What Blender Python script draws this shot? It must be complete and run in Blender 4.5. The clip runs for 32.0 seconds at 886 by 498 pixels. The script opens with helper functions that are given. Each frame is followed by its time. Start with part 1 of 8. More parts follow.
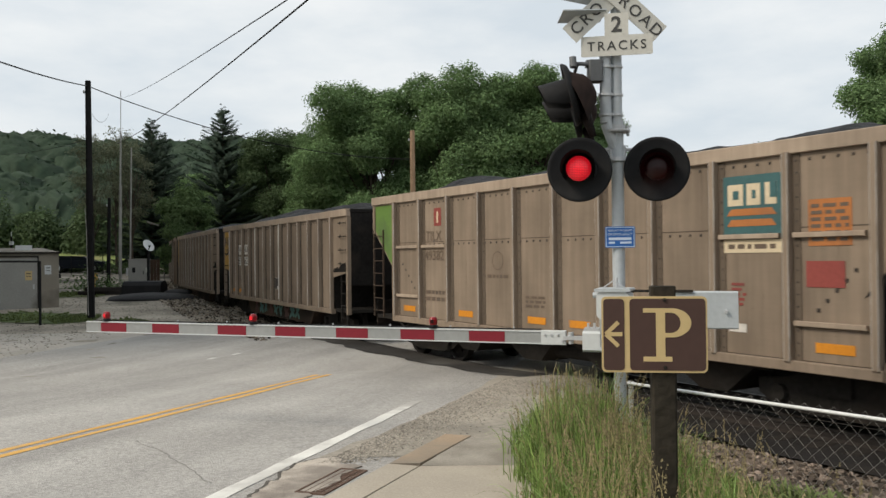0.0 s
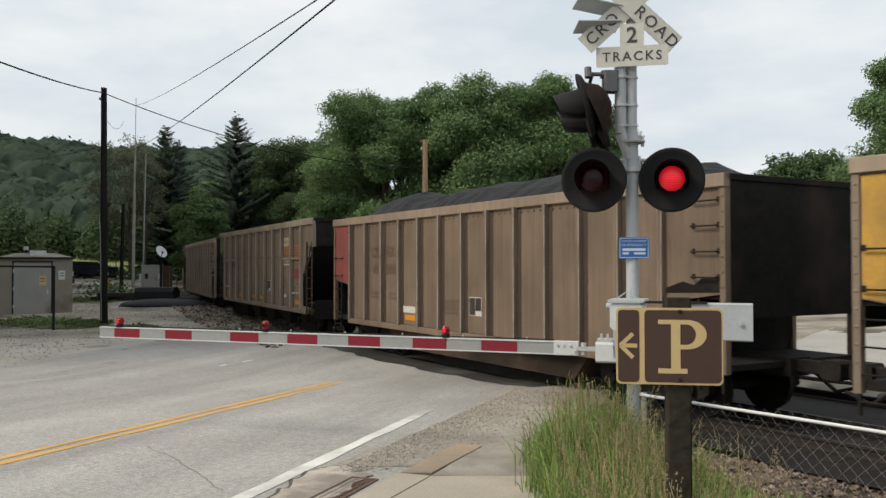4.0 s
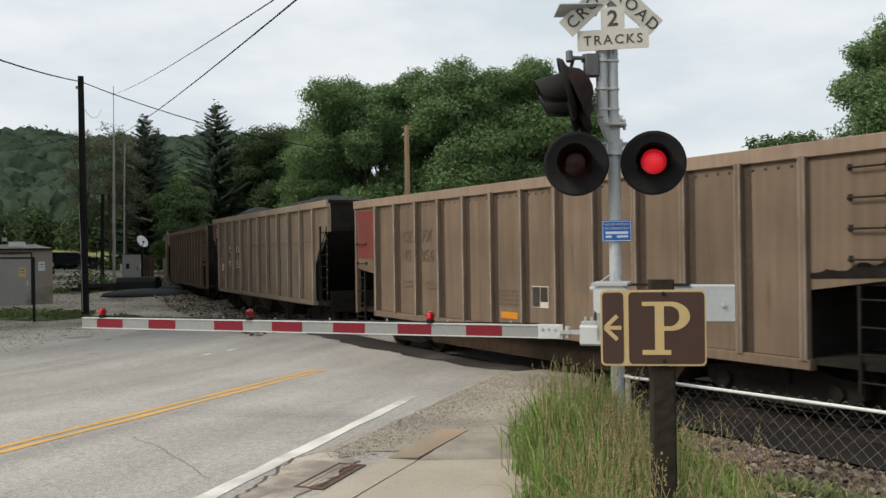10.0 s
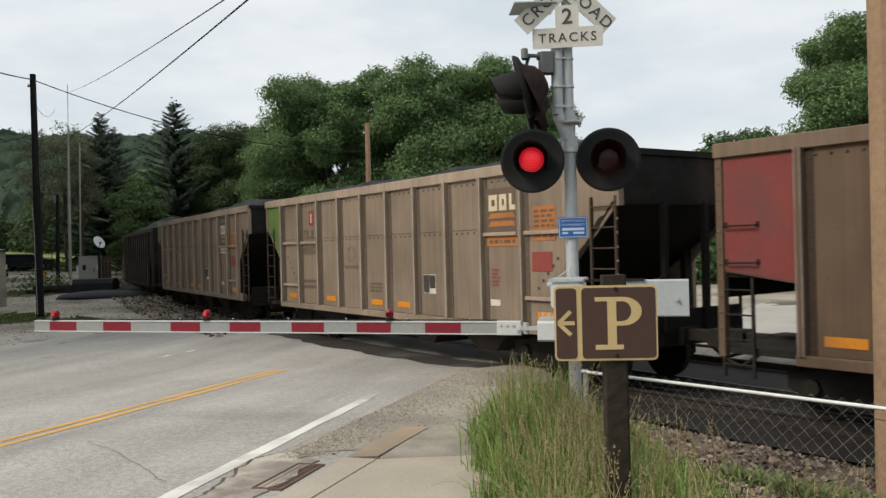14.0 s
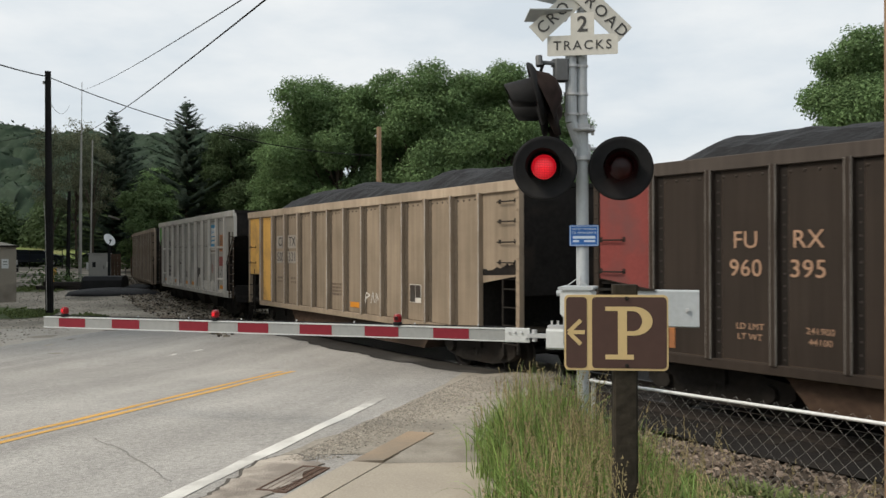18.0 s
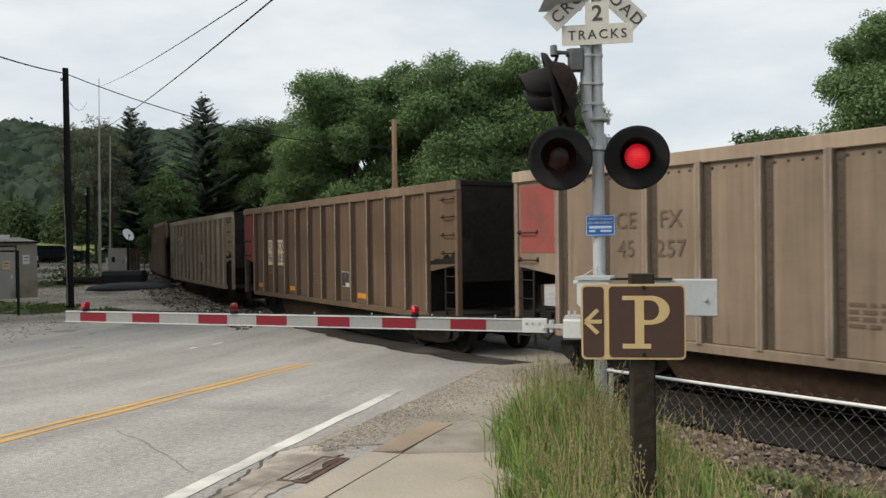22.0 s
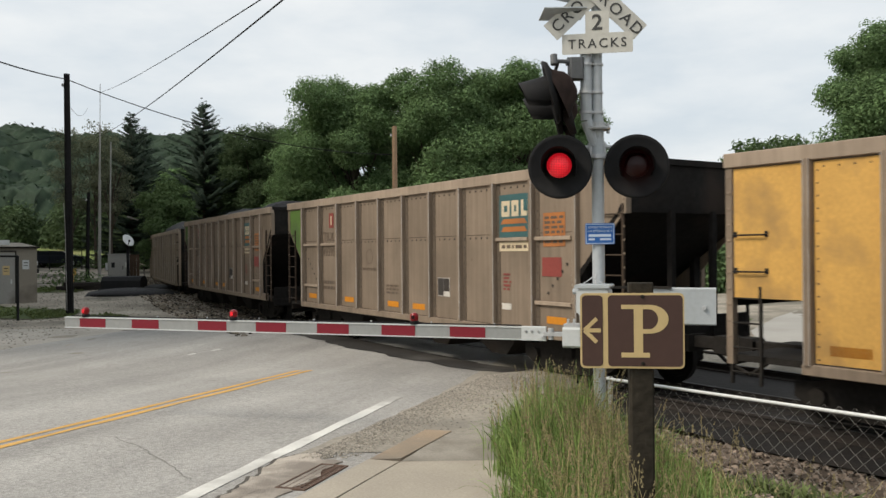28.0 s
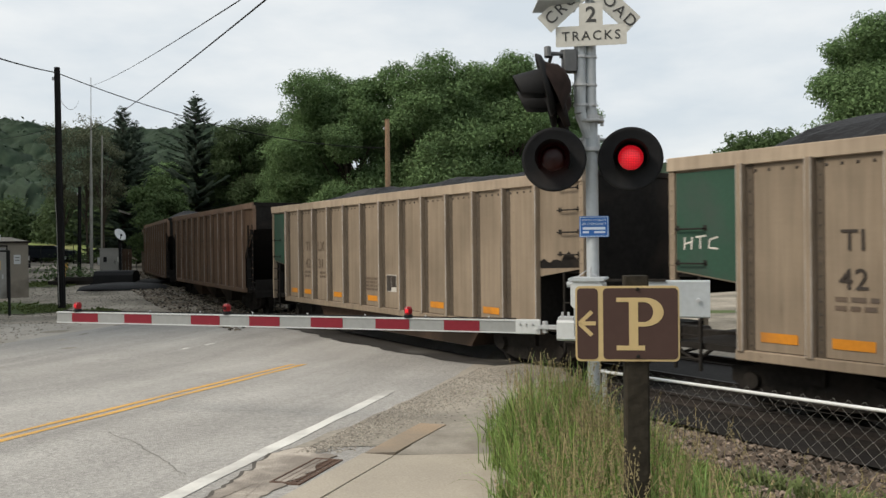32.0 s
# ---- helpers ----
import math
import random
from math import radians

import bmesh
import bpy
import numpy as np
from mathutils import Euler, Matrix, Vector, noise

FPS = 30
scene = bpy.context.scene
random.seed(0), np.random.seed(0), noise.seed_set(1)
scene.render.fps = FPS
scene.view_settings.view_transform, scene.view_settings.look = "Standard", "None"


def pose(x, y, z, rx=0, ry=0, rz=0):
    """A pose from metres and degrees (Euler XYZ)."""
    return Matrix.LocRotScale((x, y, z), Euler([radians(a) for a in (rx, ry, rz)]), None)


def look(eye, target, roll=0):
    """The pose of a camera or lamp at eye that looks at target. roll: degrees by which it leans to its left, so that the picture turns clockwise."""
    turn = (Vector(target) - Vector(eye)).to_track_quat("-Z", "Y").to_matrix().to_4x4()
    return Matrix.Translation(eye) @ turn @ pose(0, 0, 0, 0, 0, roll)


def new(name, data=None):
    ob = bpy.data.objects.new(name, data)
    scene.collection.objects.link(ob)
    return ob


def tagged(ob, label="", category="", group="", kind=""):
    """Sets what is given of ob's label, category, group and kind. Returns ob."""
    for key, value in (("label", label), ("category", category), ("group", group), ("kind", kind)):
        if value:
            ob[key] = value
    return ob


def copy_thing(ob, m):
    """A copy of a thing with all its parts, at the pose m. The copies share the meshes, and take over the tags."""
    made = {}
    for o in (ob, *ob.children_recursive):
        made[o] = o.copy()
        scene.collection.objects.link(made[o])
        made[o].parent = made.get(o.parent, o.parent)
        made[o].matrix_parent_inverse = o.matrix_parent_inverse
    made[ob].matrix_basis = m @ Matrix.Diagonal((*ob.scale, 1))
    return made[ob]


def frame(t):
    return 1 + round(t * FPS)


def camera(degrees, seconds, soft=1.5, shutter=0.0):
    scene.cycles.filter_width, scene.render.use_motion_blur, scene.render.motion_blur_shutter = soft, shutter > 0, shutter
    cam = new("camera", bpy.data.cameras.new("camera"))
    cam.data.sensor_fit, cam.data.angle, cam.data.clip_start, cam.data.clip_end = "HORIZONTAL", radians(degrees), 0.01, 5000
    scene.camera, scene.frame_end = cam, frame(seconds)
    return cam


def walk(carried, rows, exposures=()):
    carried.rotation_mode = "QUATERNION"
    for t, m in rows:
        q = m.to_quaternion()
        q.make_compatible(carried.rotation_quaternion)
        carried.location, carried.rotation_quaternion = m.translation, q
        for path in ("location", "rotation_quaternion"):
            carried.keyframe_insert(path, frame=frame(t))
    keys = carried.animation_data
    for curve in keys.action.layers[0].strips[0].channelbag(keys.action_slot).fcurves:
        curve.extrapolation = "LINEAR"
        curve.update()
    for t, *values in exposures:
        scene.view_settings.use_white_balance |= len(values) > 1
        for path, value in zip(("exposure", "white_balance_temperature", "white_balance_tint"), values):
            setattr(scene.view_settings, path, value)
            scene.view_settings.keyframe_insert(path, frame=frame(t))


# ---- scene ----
cam = camera(56, 32.0, soft=1.45, shutter=0.1)

# seconds, place, yaw, pitch, roll of the hand-held camera
SWAY = """0 0.000 0.000 1.600 -0.00 0.50 0.60;0.5 -0.001 -0.004 1.600 0.55 0.55 0.47;1 -0.008 -0.002 1.596 1.09 0.53 0.16;1.5 -0.012 0.001 1.595 1.38 0.46 0.03;2 -0.018 0.004 1.599 1.24 0.34 0.11;2.5 -0.013 0.006 1.600 1.02 0.62 0.05;4.5 -0.020 0.004 1.601 0.51 1.23 0.08;5 -0.014 -0.002 1.598 -0.37 1.34 0.14;5.5 -0.014 0.001 1.598 -1.72 1.23 -0.35;6 -0.017 -0.004 1.598 -2.26 0.95 -0.22;6.5 -0.021 -0.007 1.598 -1.63 0.16 0.28;7 -0.021 0.001 1.595 -0.92 -0.80 0.37;7.5 -0.027 -0.015 1.598 -0.56 -0.95 0.50;8 -0.036 -0.015 1.596 -0.56 -0.65 0.60;8.5 -0.034 -0.014 1.600 -0.61 -0.40 0.88;9 -0.031 -0.011 1.598 -0.64 -0.28 0.90;9.5 -0.032 -0.007 1.599 -0.49 -0.16 0.84;10 -0.029 -0.002 1.598 -0.40 0.14 0.82;10.5 -0.027 -0.007 1.600 -0.58 0.03 1.13;11 -0.024 -0.014 1.600 -1.08 -0.15 1.03;11.5 -0.020 -0.015 1.600 -1.89 -0.30 0.82;12 -0.014 -0.011 1.603 -2.46 -0.47 1.19;12.5 -0.007 -0.004 1.600 -2.67 -0.45 1.52;13 -0.004 -0.003 1.600 -2.78 -0.15 1.52;13.5 0.011 -0.008 1.604 -3.08 -0.00 1.47;14 0.024 -0.010 1.598 -2.93 -0.07 1.41;14.5 0.025 -0.001 1.594 -2.08 -0.15 0.96;16.5 -0.020 0.018 1.601 -1.44 -0.55 0.68;17 -0.002 0.008 1.600 -1.75 -0.02 0.34;17.5 0.007 0.004 1.599 -2.26 0.24 0.12;18 0.011 0.009 1.601 -2.34 0.28 0.13;18.5 0.009 0.009 1.601 -2.12 0.10 0.00;19 0.004 0.014 1.597 -1.84 0.10 -0.13;19.5 0.004 0.015 1.598 -1.55 0.21 -0.11;20 0.002 0.006 1.601 -1.44 0.05 0.01;20.5 0.005 0.000 1.597 -1.40 -0.02 0.30;21 0.010 -0.001 1.590 -1.32 -0.13 0.53;21.5 0.006 -0.008 1.593 -1.21 -0.25 0.65;22 0.009 -0.013 1.597 -1.22 -0.28 0.70;22.5 0.011 -0.020 1.596 -1.12 -0.34 0.62;23 0.010 -0.022 1.595 -1.32 -0.23 0.48;23.5 0.016 -0.023 1.590 -1.73 -0.10 0.35;24 0.016 -0.024 1.591 -1.86 -0.15 0.43;24.5 0.011 -0.021 1.595 -1.73 -0.09 0.33;25 0.002 -0.014 1.601 -1.50 -0.09 0.29;25.5 0.007 -0.014 1.607 -1.32 0.03 0.46;27.5 0.010 -0.018 1.605 -1.20 0.22 0.40;28 0.011 -0.023 1.605 -1.23 0.19 0.45;28.5 0.013 -0.016 1.603 -1.20 0.04 0.46;29 0.014 -0.011 1.602 -1.16 -0.20 0.64;29.5 0.008 0.002 1.606 -1.12 -0.31 0.61;30 0.011 0.005 1.607 -1.30 -0.44 0.75;30.5 0.014 0.005 1.607 -1.46 -0.66 0.78;31 0.016 0.014 1.606 -1.46 -0.67 0.58;31.5 0.008 0.007 1.605 -1.60 -0.35 0.48;32 0.002 -0.003 1.605 -1.71 -0.27 0.63"""
PATH = []
for row in SWAY.split(";"):
    t, x, y, z, yaw, pitch, roll = [float(v) for v in row.split()]
    PATH.append((t, pose(x, y, z, 90 + pitch, roll, yaw)))
walk(cam, PATH)

# ---- light: a bright overcast sky with a veiled sun ----
scene.view_settings.exposure = 0.05
SUN_UP, SUN_TURN = 44, 250
world = bpy.data.worlds.new("overcast")
scene.world = world
world.use_nodes = True
wn, wl = world.node_tree.nodes, world.node_tree.links
bg = wn["Background"]
sky = wn.new("ShaderNodeTexSky")
sky.sky_type = "NISHITA"
sky.sun_disc = False
sky.sun_elevation, sky.sun_rotation = radians(SUN_UP), radians(SUN_TURN)
sky.dust_density = 3.0
coord = wn.new("ShaderNodeTexCoord")
squash = wn.new("ShaderNodeMapping")
squash.inputs["Scale"].default_value = (1.4, 1.4, 4.0)
cloud = wn.new("ShaderNodeTexNoise")
cloud.inputs["Scale"].default_value = 2.2
cloud.inputs["Detail"].default_value = 6
cloud.inputs["Roughness"].default_value = 0.55
ramp = wn.new("ShaderNodeValToRGB")
ramp.color_ramp.elements[0].position, ramp.color_ramp.elements[0].color = 0.36, (6.3, 6.9, 7.35, 1)
ramp.color_ramp.elements[1].position, ramp.color_ramp.elements[1].color = 0.62, (8.3, 8.5, 8.5, 1)
veil = wn.new("ShaderNodeMix")
veil.data_type = "RGBA"
veil.inputs["Factor"].default_value = 0.9
wl.new(coord.outputs["Generated"], squash.inputs["Vector"])
wl.new(squash.outputs["Vector"], cloud.inputs["Vector"])
wl.new(cloud.outputs["Fac"], ramp.inputs["Fac"])
wl.new(sky.outputs["Color"], veil.inputs["A"])
wl.new(ramp.outputs["Color"], veil.inputs["B"])
wl.new(veil.outputs["Result"], bg.inputs["Color"])
bg.inputs["Strength"].default_value = 0.11
sun = new("sun", bpy.data.lights.new("sun", "SUN"))
sun.data.energy, sun.data.angle, sun.data.color = 2.5, radians(20), (1.0, 0.9, 0.76)
sa, se = radians(SUN_TURN), radians(SUN_UP)
sun.matrix_world = look((0, 0, 40), Vector((0, 0, 40)) - Vector((math.sin(sa) * math.cos(se), math.cos(sa) * math.cos(se), math.sin(se))))


# ---- materials ----
def material(name, base, rough=0.7, metal=0.0, spread=0.25, fine=40.0, coarse=1.5, bump=0.1, dirt=None, dirt_amount=0.0,
             per_piece=0.0, space="Object", streak=False, emit=0.0, gloss=0.3):
    m = bpy.data.materials.new(name)
    m.use_nodes = True
    n, l = m.node_tree.nodes, m.node_tree.links
    b = n["Principled BSDF"]
    b.inputs["Roughness"].default_value, b.inputs["Metallic"].default_value = rough, metal
    b.inputs["Specular IOR Level"].default_value = gloss
    tc = n.new("ShaderNodeTexCoord")
    src = tc.outputs["Object"]
    if space == "World":
        src = n.new("ShaderNodeNewGeometry").outputs["Position"]
    big, small = n.new("ShaderNodeTexNoise"), n.new("ShaderNodeTexNoise")
    big.inputs["Scale"].default_value, small.inputs["Scale"].default_value = coarse, fine
    big.inputs["Detail"].default_value, small.inputs["Detail"].default_value = 4, 3
    l.new(src, small.inputs["Vector"])
    if streak:
        mp = n.new("ShaderNodeMapping")
        mp.inputs["Scale"].default_value = (1.6, 1.6, 0.28)
        info = n.new("ShaderNodeObjectInfo")
        add = n.new("ShaderNodeVectorMath")
        l.new(src, mp.inputs["Vector"])
        l.new(mp.outputs["Vector"], add.inputs[0])
        l.new(info.outputs["Random"], add.inputs[1])
        l.new(add.outputs[0], big.inputs["Vector"])
    else:
        l.new(src, big.inputs["Vector"])
    mix = n.new("ShaderNodeMath")
    mix.operation = "ADD"
    l.new(big.outputs["Fac"], mix.inputs[0])
    l.new(small.outputs["Fac"], mix.inputs[1])
    span = n.new("ShaderNodeMapRange")
    span.inputs["From Min"].default_value, span.inputs["From Max"].default_value = 0.6, 1.4
    span.inputs["To Min"].default_value, span.inputs["To Max"].default_value = 1 - spread, 1 + spread
    l.new(mix.outputs[0], span.inputs["Value"])
    scale = n.new("ShaderNodeVectorMath")
    scale.operation = "SCALE"
    scale.inputs[0].default_value = base
    l.new(span.outputs["Result"], scale.inputs["Scale"])
    colour = scale.outputs["Vector"]
    if dirt:
        patch = n.new("ShaderNodeTexNoise")
        patch.inputs["Scale"].default_value = coarse * 0.55
        patch.inputs["Detail"].default_value = 6
        l.new(src, patch.inputs["Vector"])
        lim = n.new("ShaderNodeMapRange")
        lim.inputs["From Min"].default_value, lim.inputs["From Max"].default_value = 0.62 - dirt_amount * 0.3, 0.78 - dirt_amount * 0.3
        l.new(patch.outputs["Fac"], lim.inputs["Value"])
        over = n.new("ShaderNodeMix")
        over.data_type = "RGBA"
        over.inputs["B"].default_value = (*dirt, 1)
        l.new(lim.outputs["Result"], over.inputs["Factor"])
        l.new(colour, over.inputs["A"])
        colour = over.outputs["Result"]
    if per_piece:
        info = n.new("ShaderNodeNewGeometry")
        rng = n.new("ShaderNodeMapRange")
        rng.inputs["To Min"].default_value, rng.inputs["To Max"].default_value = 1 - per_piece, 1 + per_piece
        l.new(info.outputs["Random Per Island"], rng.inputs["Value"])
        mul = n.new("ShaderNodeVectorMath")
        mul.operation = "SCALE"
        l.new(colour, mul.inputs[0])
        l.new(rng.outputs["Result"], mul.inputs["Scale"])
        colour = mul.outputs["Vector"]
    l.new(colour, b.inputs["Base Color"])
    if bump:
        bp = n.new("ShaderNodeBump")
        bp.inputs["Strength"].default_value = bump
        bp.inputs["Distance"].default_value = 0.02
        l.new(small.outputs["Fac"], bp.inputs["Height"])
        l.new(bp.outputs["Normal"], b.inputs["Normal"])
    if emit:
        b.inputs["Emission Color"].default_value = (*base, 1)
        b.inputs["Emission Strength"].default_value = emit
    return m


def leaf_material(name, base, spread=0.35):
    m = material(name, base, rough=0.9, spread=0.3, fine=1.1, coarse=0.3, bump=0.0, per_piece=spread, gloss=0.3)
    n, l = m.node_tree.nodes, m.node_tree.links
    b = n["Principled BSDF"]
    back = n.new("ShaderNodeBsdfTranslucent")
    both = n.new("ShaderNodeMixShader")
    both.inputs["Fac"].default_value = 0.3
    l.new(b.inputs["Base Color"].links[0].from_socket, back.inputs["Color"])
    l.new(b.outputs["BSDF"], both.inputs[1])
    l.new(back.outputs["BSDF"], both.inputs[2])
    l.new(both.outputs["Shader"], n["Material Output"].inputs["Surface"])
    return m


def node_noise(n, l, src, scale, detail=4, stretch=None, rough=0.55):
    """A noise texture on src, optionally stretched along the axes."""
    t = n.new("ShaderNodeTexNoise")
    t.inputs["Scale"].default_value, t.inputs["Detail"].default_value, t.inputs["Roughness"].default_value = scale, detail, rough
    if stretch:
        mp = n.new("ShaderNodeMapping")
        mp.inputs["Scale"].default_value = stretch[:3]
        if len(stretch) > 3:
            mp.vector_type = "TEXTURE"
            mp.inputs["Rotation"].default_value = (0, 0, stretch[3])
            mp.inputs["Scale"].default_value = [1 / v for v in stretch[:3]]
        l.new(src, mp.inputs["Vector"])
        src = mp.outputs["Vector"]
    l.new(src, t.inputs["Vector"])
    return t.outputs["Fac"]


def span_of(n, l, value, a, b, c, d):
    r = n.new("ShaderNodeMapRange")
    for k, v in zip(("From Min", "From Max", "To Min", "To Max"), (a, b, c, d)):
        r.inputs[k].default_value = v
    l.new(value, r.inputs["Value"])
    return r.outputs["Result"]


def product(n, l, values):
    out = values[0]
    for v in values[1:]:
        m = n.new("ShaderNodeMath")
        m.operation = "MULTIPLY"
        l.new(out, m.inputs[0])
        l.new(v, m.inputs[1])
        out = m.outputs[0]
    return out


def tinted(n, l, rgb, factor):
    sc = n.new("ShaderNodeVectorMath")
    sc.operation = "SCALE"
    sc.inputs[0].default_value = rgb
    l.new(factor, sc.inputs["Scale"])
    return sc.outputs["Vector"]


def blend(n, l, factor, a, rgb):
    mx = n.new("ShaderNodeMix")
    mx.data_type = "RGBA"
    mx.inputs["B"].default_value = (*rgb, 1)
    l.new(factor, mx.inputs["Factor"])
    l.new(a, mx.inputs["A"])
    return mx.outputs["Result"]


def sheet_paint(name, base, rust, metal=0.0, rough=0.5):
    """Dusty paint on a car's steel sheets: rain streaks, blotches, rust runs and slight waves in the plate."""
    m = bpy.data.materials.new(name)
    m.use_nodes = True
    n, l = m.node_tree.nodes, m.node_tree.links
    b = n["Principled BSDF"]
    tc, info = n.new("ShaderNodeTexCoord"), n.new("ShaderNodeObjectInfo")
    shift = n.new("ShaderNodeVectorMath")
    shift.operation = "MULTIPLY_ADD"
    shift.inputs[0].default_value = (37.0, 11.0, 23.0)
    l.new(info.outputs["Random"], shift.inputs[1])
    l.new(tc.outputs["Object"], shift.inputs[2])
    src = shift.outputs[0]
    streak = span_of(n, l, node_noise(n, l, src, 1.0, 5, (9.0, 1.0, 0.4)), 0.3, 0.7, 0.87, 1.13)
    blotch_raw = node_noise(n, l, src, 0.75, 4)
    blotch = span_of(n, l, blotch_raw, 0.3, 0.7, 0.8, 1.18)
    scuff = span_of(n, l, node_noise(n, l, src, 1.0, 4, (3.0, 1.0, 26.0)), 0.3, 0.7, 0.98, 1.02)
    grain = span_of(n, l, node_noise(n, l, src, 70.0, 2), 0.3, 0.7, 0.98, 1.02)
    colour = tinted(n, l, base, product(n, l, [streak, blotch, scuff, grain]))
    runs = span_of(n, l, node_noise(n, l, src, 1.0, 6, (6.5, 1.0, 0.55), 0.7), 0.6, 0.76, 0.0, 0.55)
    colour = blend(n, l, runs, colour, rust)
    chips = span_of(n, l, node_noise(n, l, src, 5.5, 6, None, 0.75), 0.66, 0.72, 0.0, 0.6)
    colour = blend(n, l, chips, colour, rust)
    l.new(colour, b.inputs["Base Color"])
    l.new(span_of(n, l, blotch_raw, 0.3, 0.7, rough, rough + 0.2), b.inputs["Roughness"])
    b.inputs["Metallic"].default_value = metal
    b.inputs["Specular IOR Level"].default_value = 0.2
    bp = n.new("ShaderNodeBump")
    bp.inputs["Strength"].default_value, bp.inputs["Distance"].default_value = 0.3, 0.03
    l.new(node_noise(n, l, src, 1.7, 1), bp.inputs["Height"])
    l.new(bp.outputs["Normal"], b.inputs["Normal"])
    return m


def asphalt_paint(name, base, along):
    """Sun-bleached asphalt: aggregate, worn wheel tracks along the road, patches and hairline cracks."""
    m = bpy.data.materials.new(name)
    m.use_nodes = True
    n, l = m.node_tree.nodes, m.node_tree.links
    b = n["Principled BSDF"]
    src = n.new("ShaderNodeNewGeometry").outputs["Position"]
    vor = n.new("ShaderNodeTexVoronoi")
    vor.inputs["Scale"].default_value = 55.0
    l.new(src, vor.inputs["Vector"])
    sep = n.new("ShaderNodeSeparateColor")
    l.new(vor.outputs["Color"], sep.inputs["Color"])
    stones = span_of(n, l, sep.outputs["Red"], 0.0, 1.0, 0.8, 1.18)
    pits = span_of(n, l, node_noise(n, l, src, 16.0, 6, None, 0.7), 0.3, 0.62, 0.78, 1.08)
    wear = span_of(n, l, node_noise(n, l, src, 1.0, 4, (1.1, 0.07, 1.0, -along)), 0.3, 0.7, 0.84, 1.14)
    patch = span_of(n, l, node_noise(n, l, src, 0.32, 5), 0.3, 0.7, 0.86, 1.12)
    colour = tinted(n, l, base, product(n, l, [stones, pits, wear, patch]))
    damp = span_of(n, l, node_noise(n, l, src, 1.9, 7, None, 0.65), 0.58, 0.74, 0.0, 0.45)
    colour = blend(n, l, damp, colour, tuple(c * 0.62 for c in base))
    crack = n.new("ShaderNodeTexVoronoi")
    crack.feature = "DISTANCE_TO_EDGE"
    crack.inputs["Scale"].default_value = 0.55
    warp = n.new("ShaderNodeVectorMath")
    warp.operation = "MULTIPLY_ADD"
    wob = n.new("ShaderNodeTexNoise")
    wob.inputs["Scale"].default_value, wob.inputs["Detail"].default_value = 2.2, 5
    l.new(src, wob.inputs["Vector"])
    l.new(wob.outputs["Color"], warp.inputs[0])
    warp.inputs[1].default_value = (1.3, 1.3, 0.0)
    l.new(src, warp.inputs[2])
    l.new(warp.outputs[0], crack.inputs["Vector"])
    line = span_of(n, l, crack.outputs["Distance"], 0.0, 0.006, 0.4, 0.0)
    some = span_of(n, l, node_noise(n, l, src, 0.45, 2), 0.48, 0.58, 0.0, 1.0)
    colour = blend(n, l, product(n, l, [line, some]), colour, (0.1, 0.096, 0.09))
    l.new(colour, b.inputs["Base Color"])
    b.inputs["Roughness"].default_value, b.inputs["Specular IOR Level"].default_value = 0.88, 0.3
    bp = n.new("ShaderNodeBump")
    bp.inputs["Strength"].default_value, bp.inputs["Distance"].default_value = 0.5, 0.012
    l.new(vor.outputs["Distance"], bp.inputs["Height"])
    l.new(bp.outputs["Normal"], b.inputs["Normal"])
    return m


def lens_glow(name):
    """A lit signal lens: a lattice of small bright cells, dimmer towards the rim."""
    m = bpy.data.materials.new(name)
    m.use_nodes = True
    n, l = m.node_tree.nodes, m.node_tree.links
    b = n["Principled BSDF"]
    b.inputs["Base Color"].default_value = (0.25, 0.006, 0.01, 1)
    b.inputs["Roughness"].default_value = 0.3
    b.inputs["Emission Color"].default_value = (1.0, 0.014, 0.03, 1)
    tc = n.new("ShaderNodeTexCoord")
    vor = n.new("ShaderNodeTexVoronoi")
    vor.inputs["Scale"].default_value, vor.inputs["Randomness"].default_value = 62.0, 0.0
    flat = n.new("ShaderNodeVectorMath")
    flat.operation = "MULTIPLY"
    flat.inputs[1].default_value = (1, 0, 1)
    l.new(tc.outputs["Object"], flat.inputs[0])
    l.new(flat.outputs[0], vor.inputs["Vector"])
    cells = span_of(n, l, vor.outputs["Distance"], 0.2, 0.6, 0.95, 0.12)
    reach = n.new("ShaderNodeVectorMath")
    reach.operation = "LENGTH"
    l.new(flat.outputs[0], reach.inputs[0])
    glow = span_of(n, l, reach.outputs["Value"], 0.02, 0.125, 1.15, 0.5)
    l.new(product(n, l, [cells, glow]), b.inputs["Emission Strength"])
    return m


ASPHALT = asphalt_paint("weathered asphalt", (0.355, 0.342, 0.32), radians(14.8))
DIRT = material("gravel and dirt", (0.33, 0.296, 0.243), 0.95, 0, 0.5, 11, 0.45, 0.6, (0.1, 0.092, 0.072), 0.5, space="World")
TURF = material("rough turf", (0.085, 0.115, 0.04), 0.95, 0, 0.4, 6, 0.3, 0.5, (0.17, 0.15, 0.09), 0.25, space="World")
CONCRETE = material("old concrete", (0.4, 0.355, 0.29), 0.9, 0, 0.2, 50, 0.8, 0.25, (0.29, 0.25, 0.2), 0.42, space="World")
KERB_RUST = material("rust-stained concrete", (0.34, 0.255, 0.175), 0.9, 0, 0.28, 40, 1.6, 0.25, (0.24, 0.2, 0.155), 0.5, space="World")
WHITE_LINE = material("worn white road paint", (0.68, 0.67, 0.625), 0.8, 0, 0.12, 30, 2.0, 0.15, (0.4, 0.385, 0.36), 0.4, space="World")
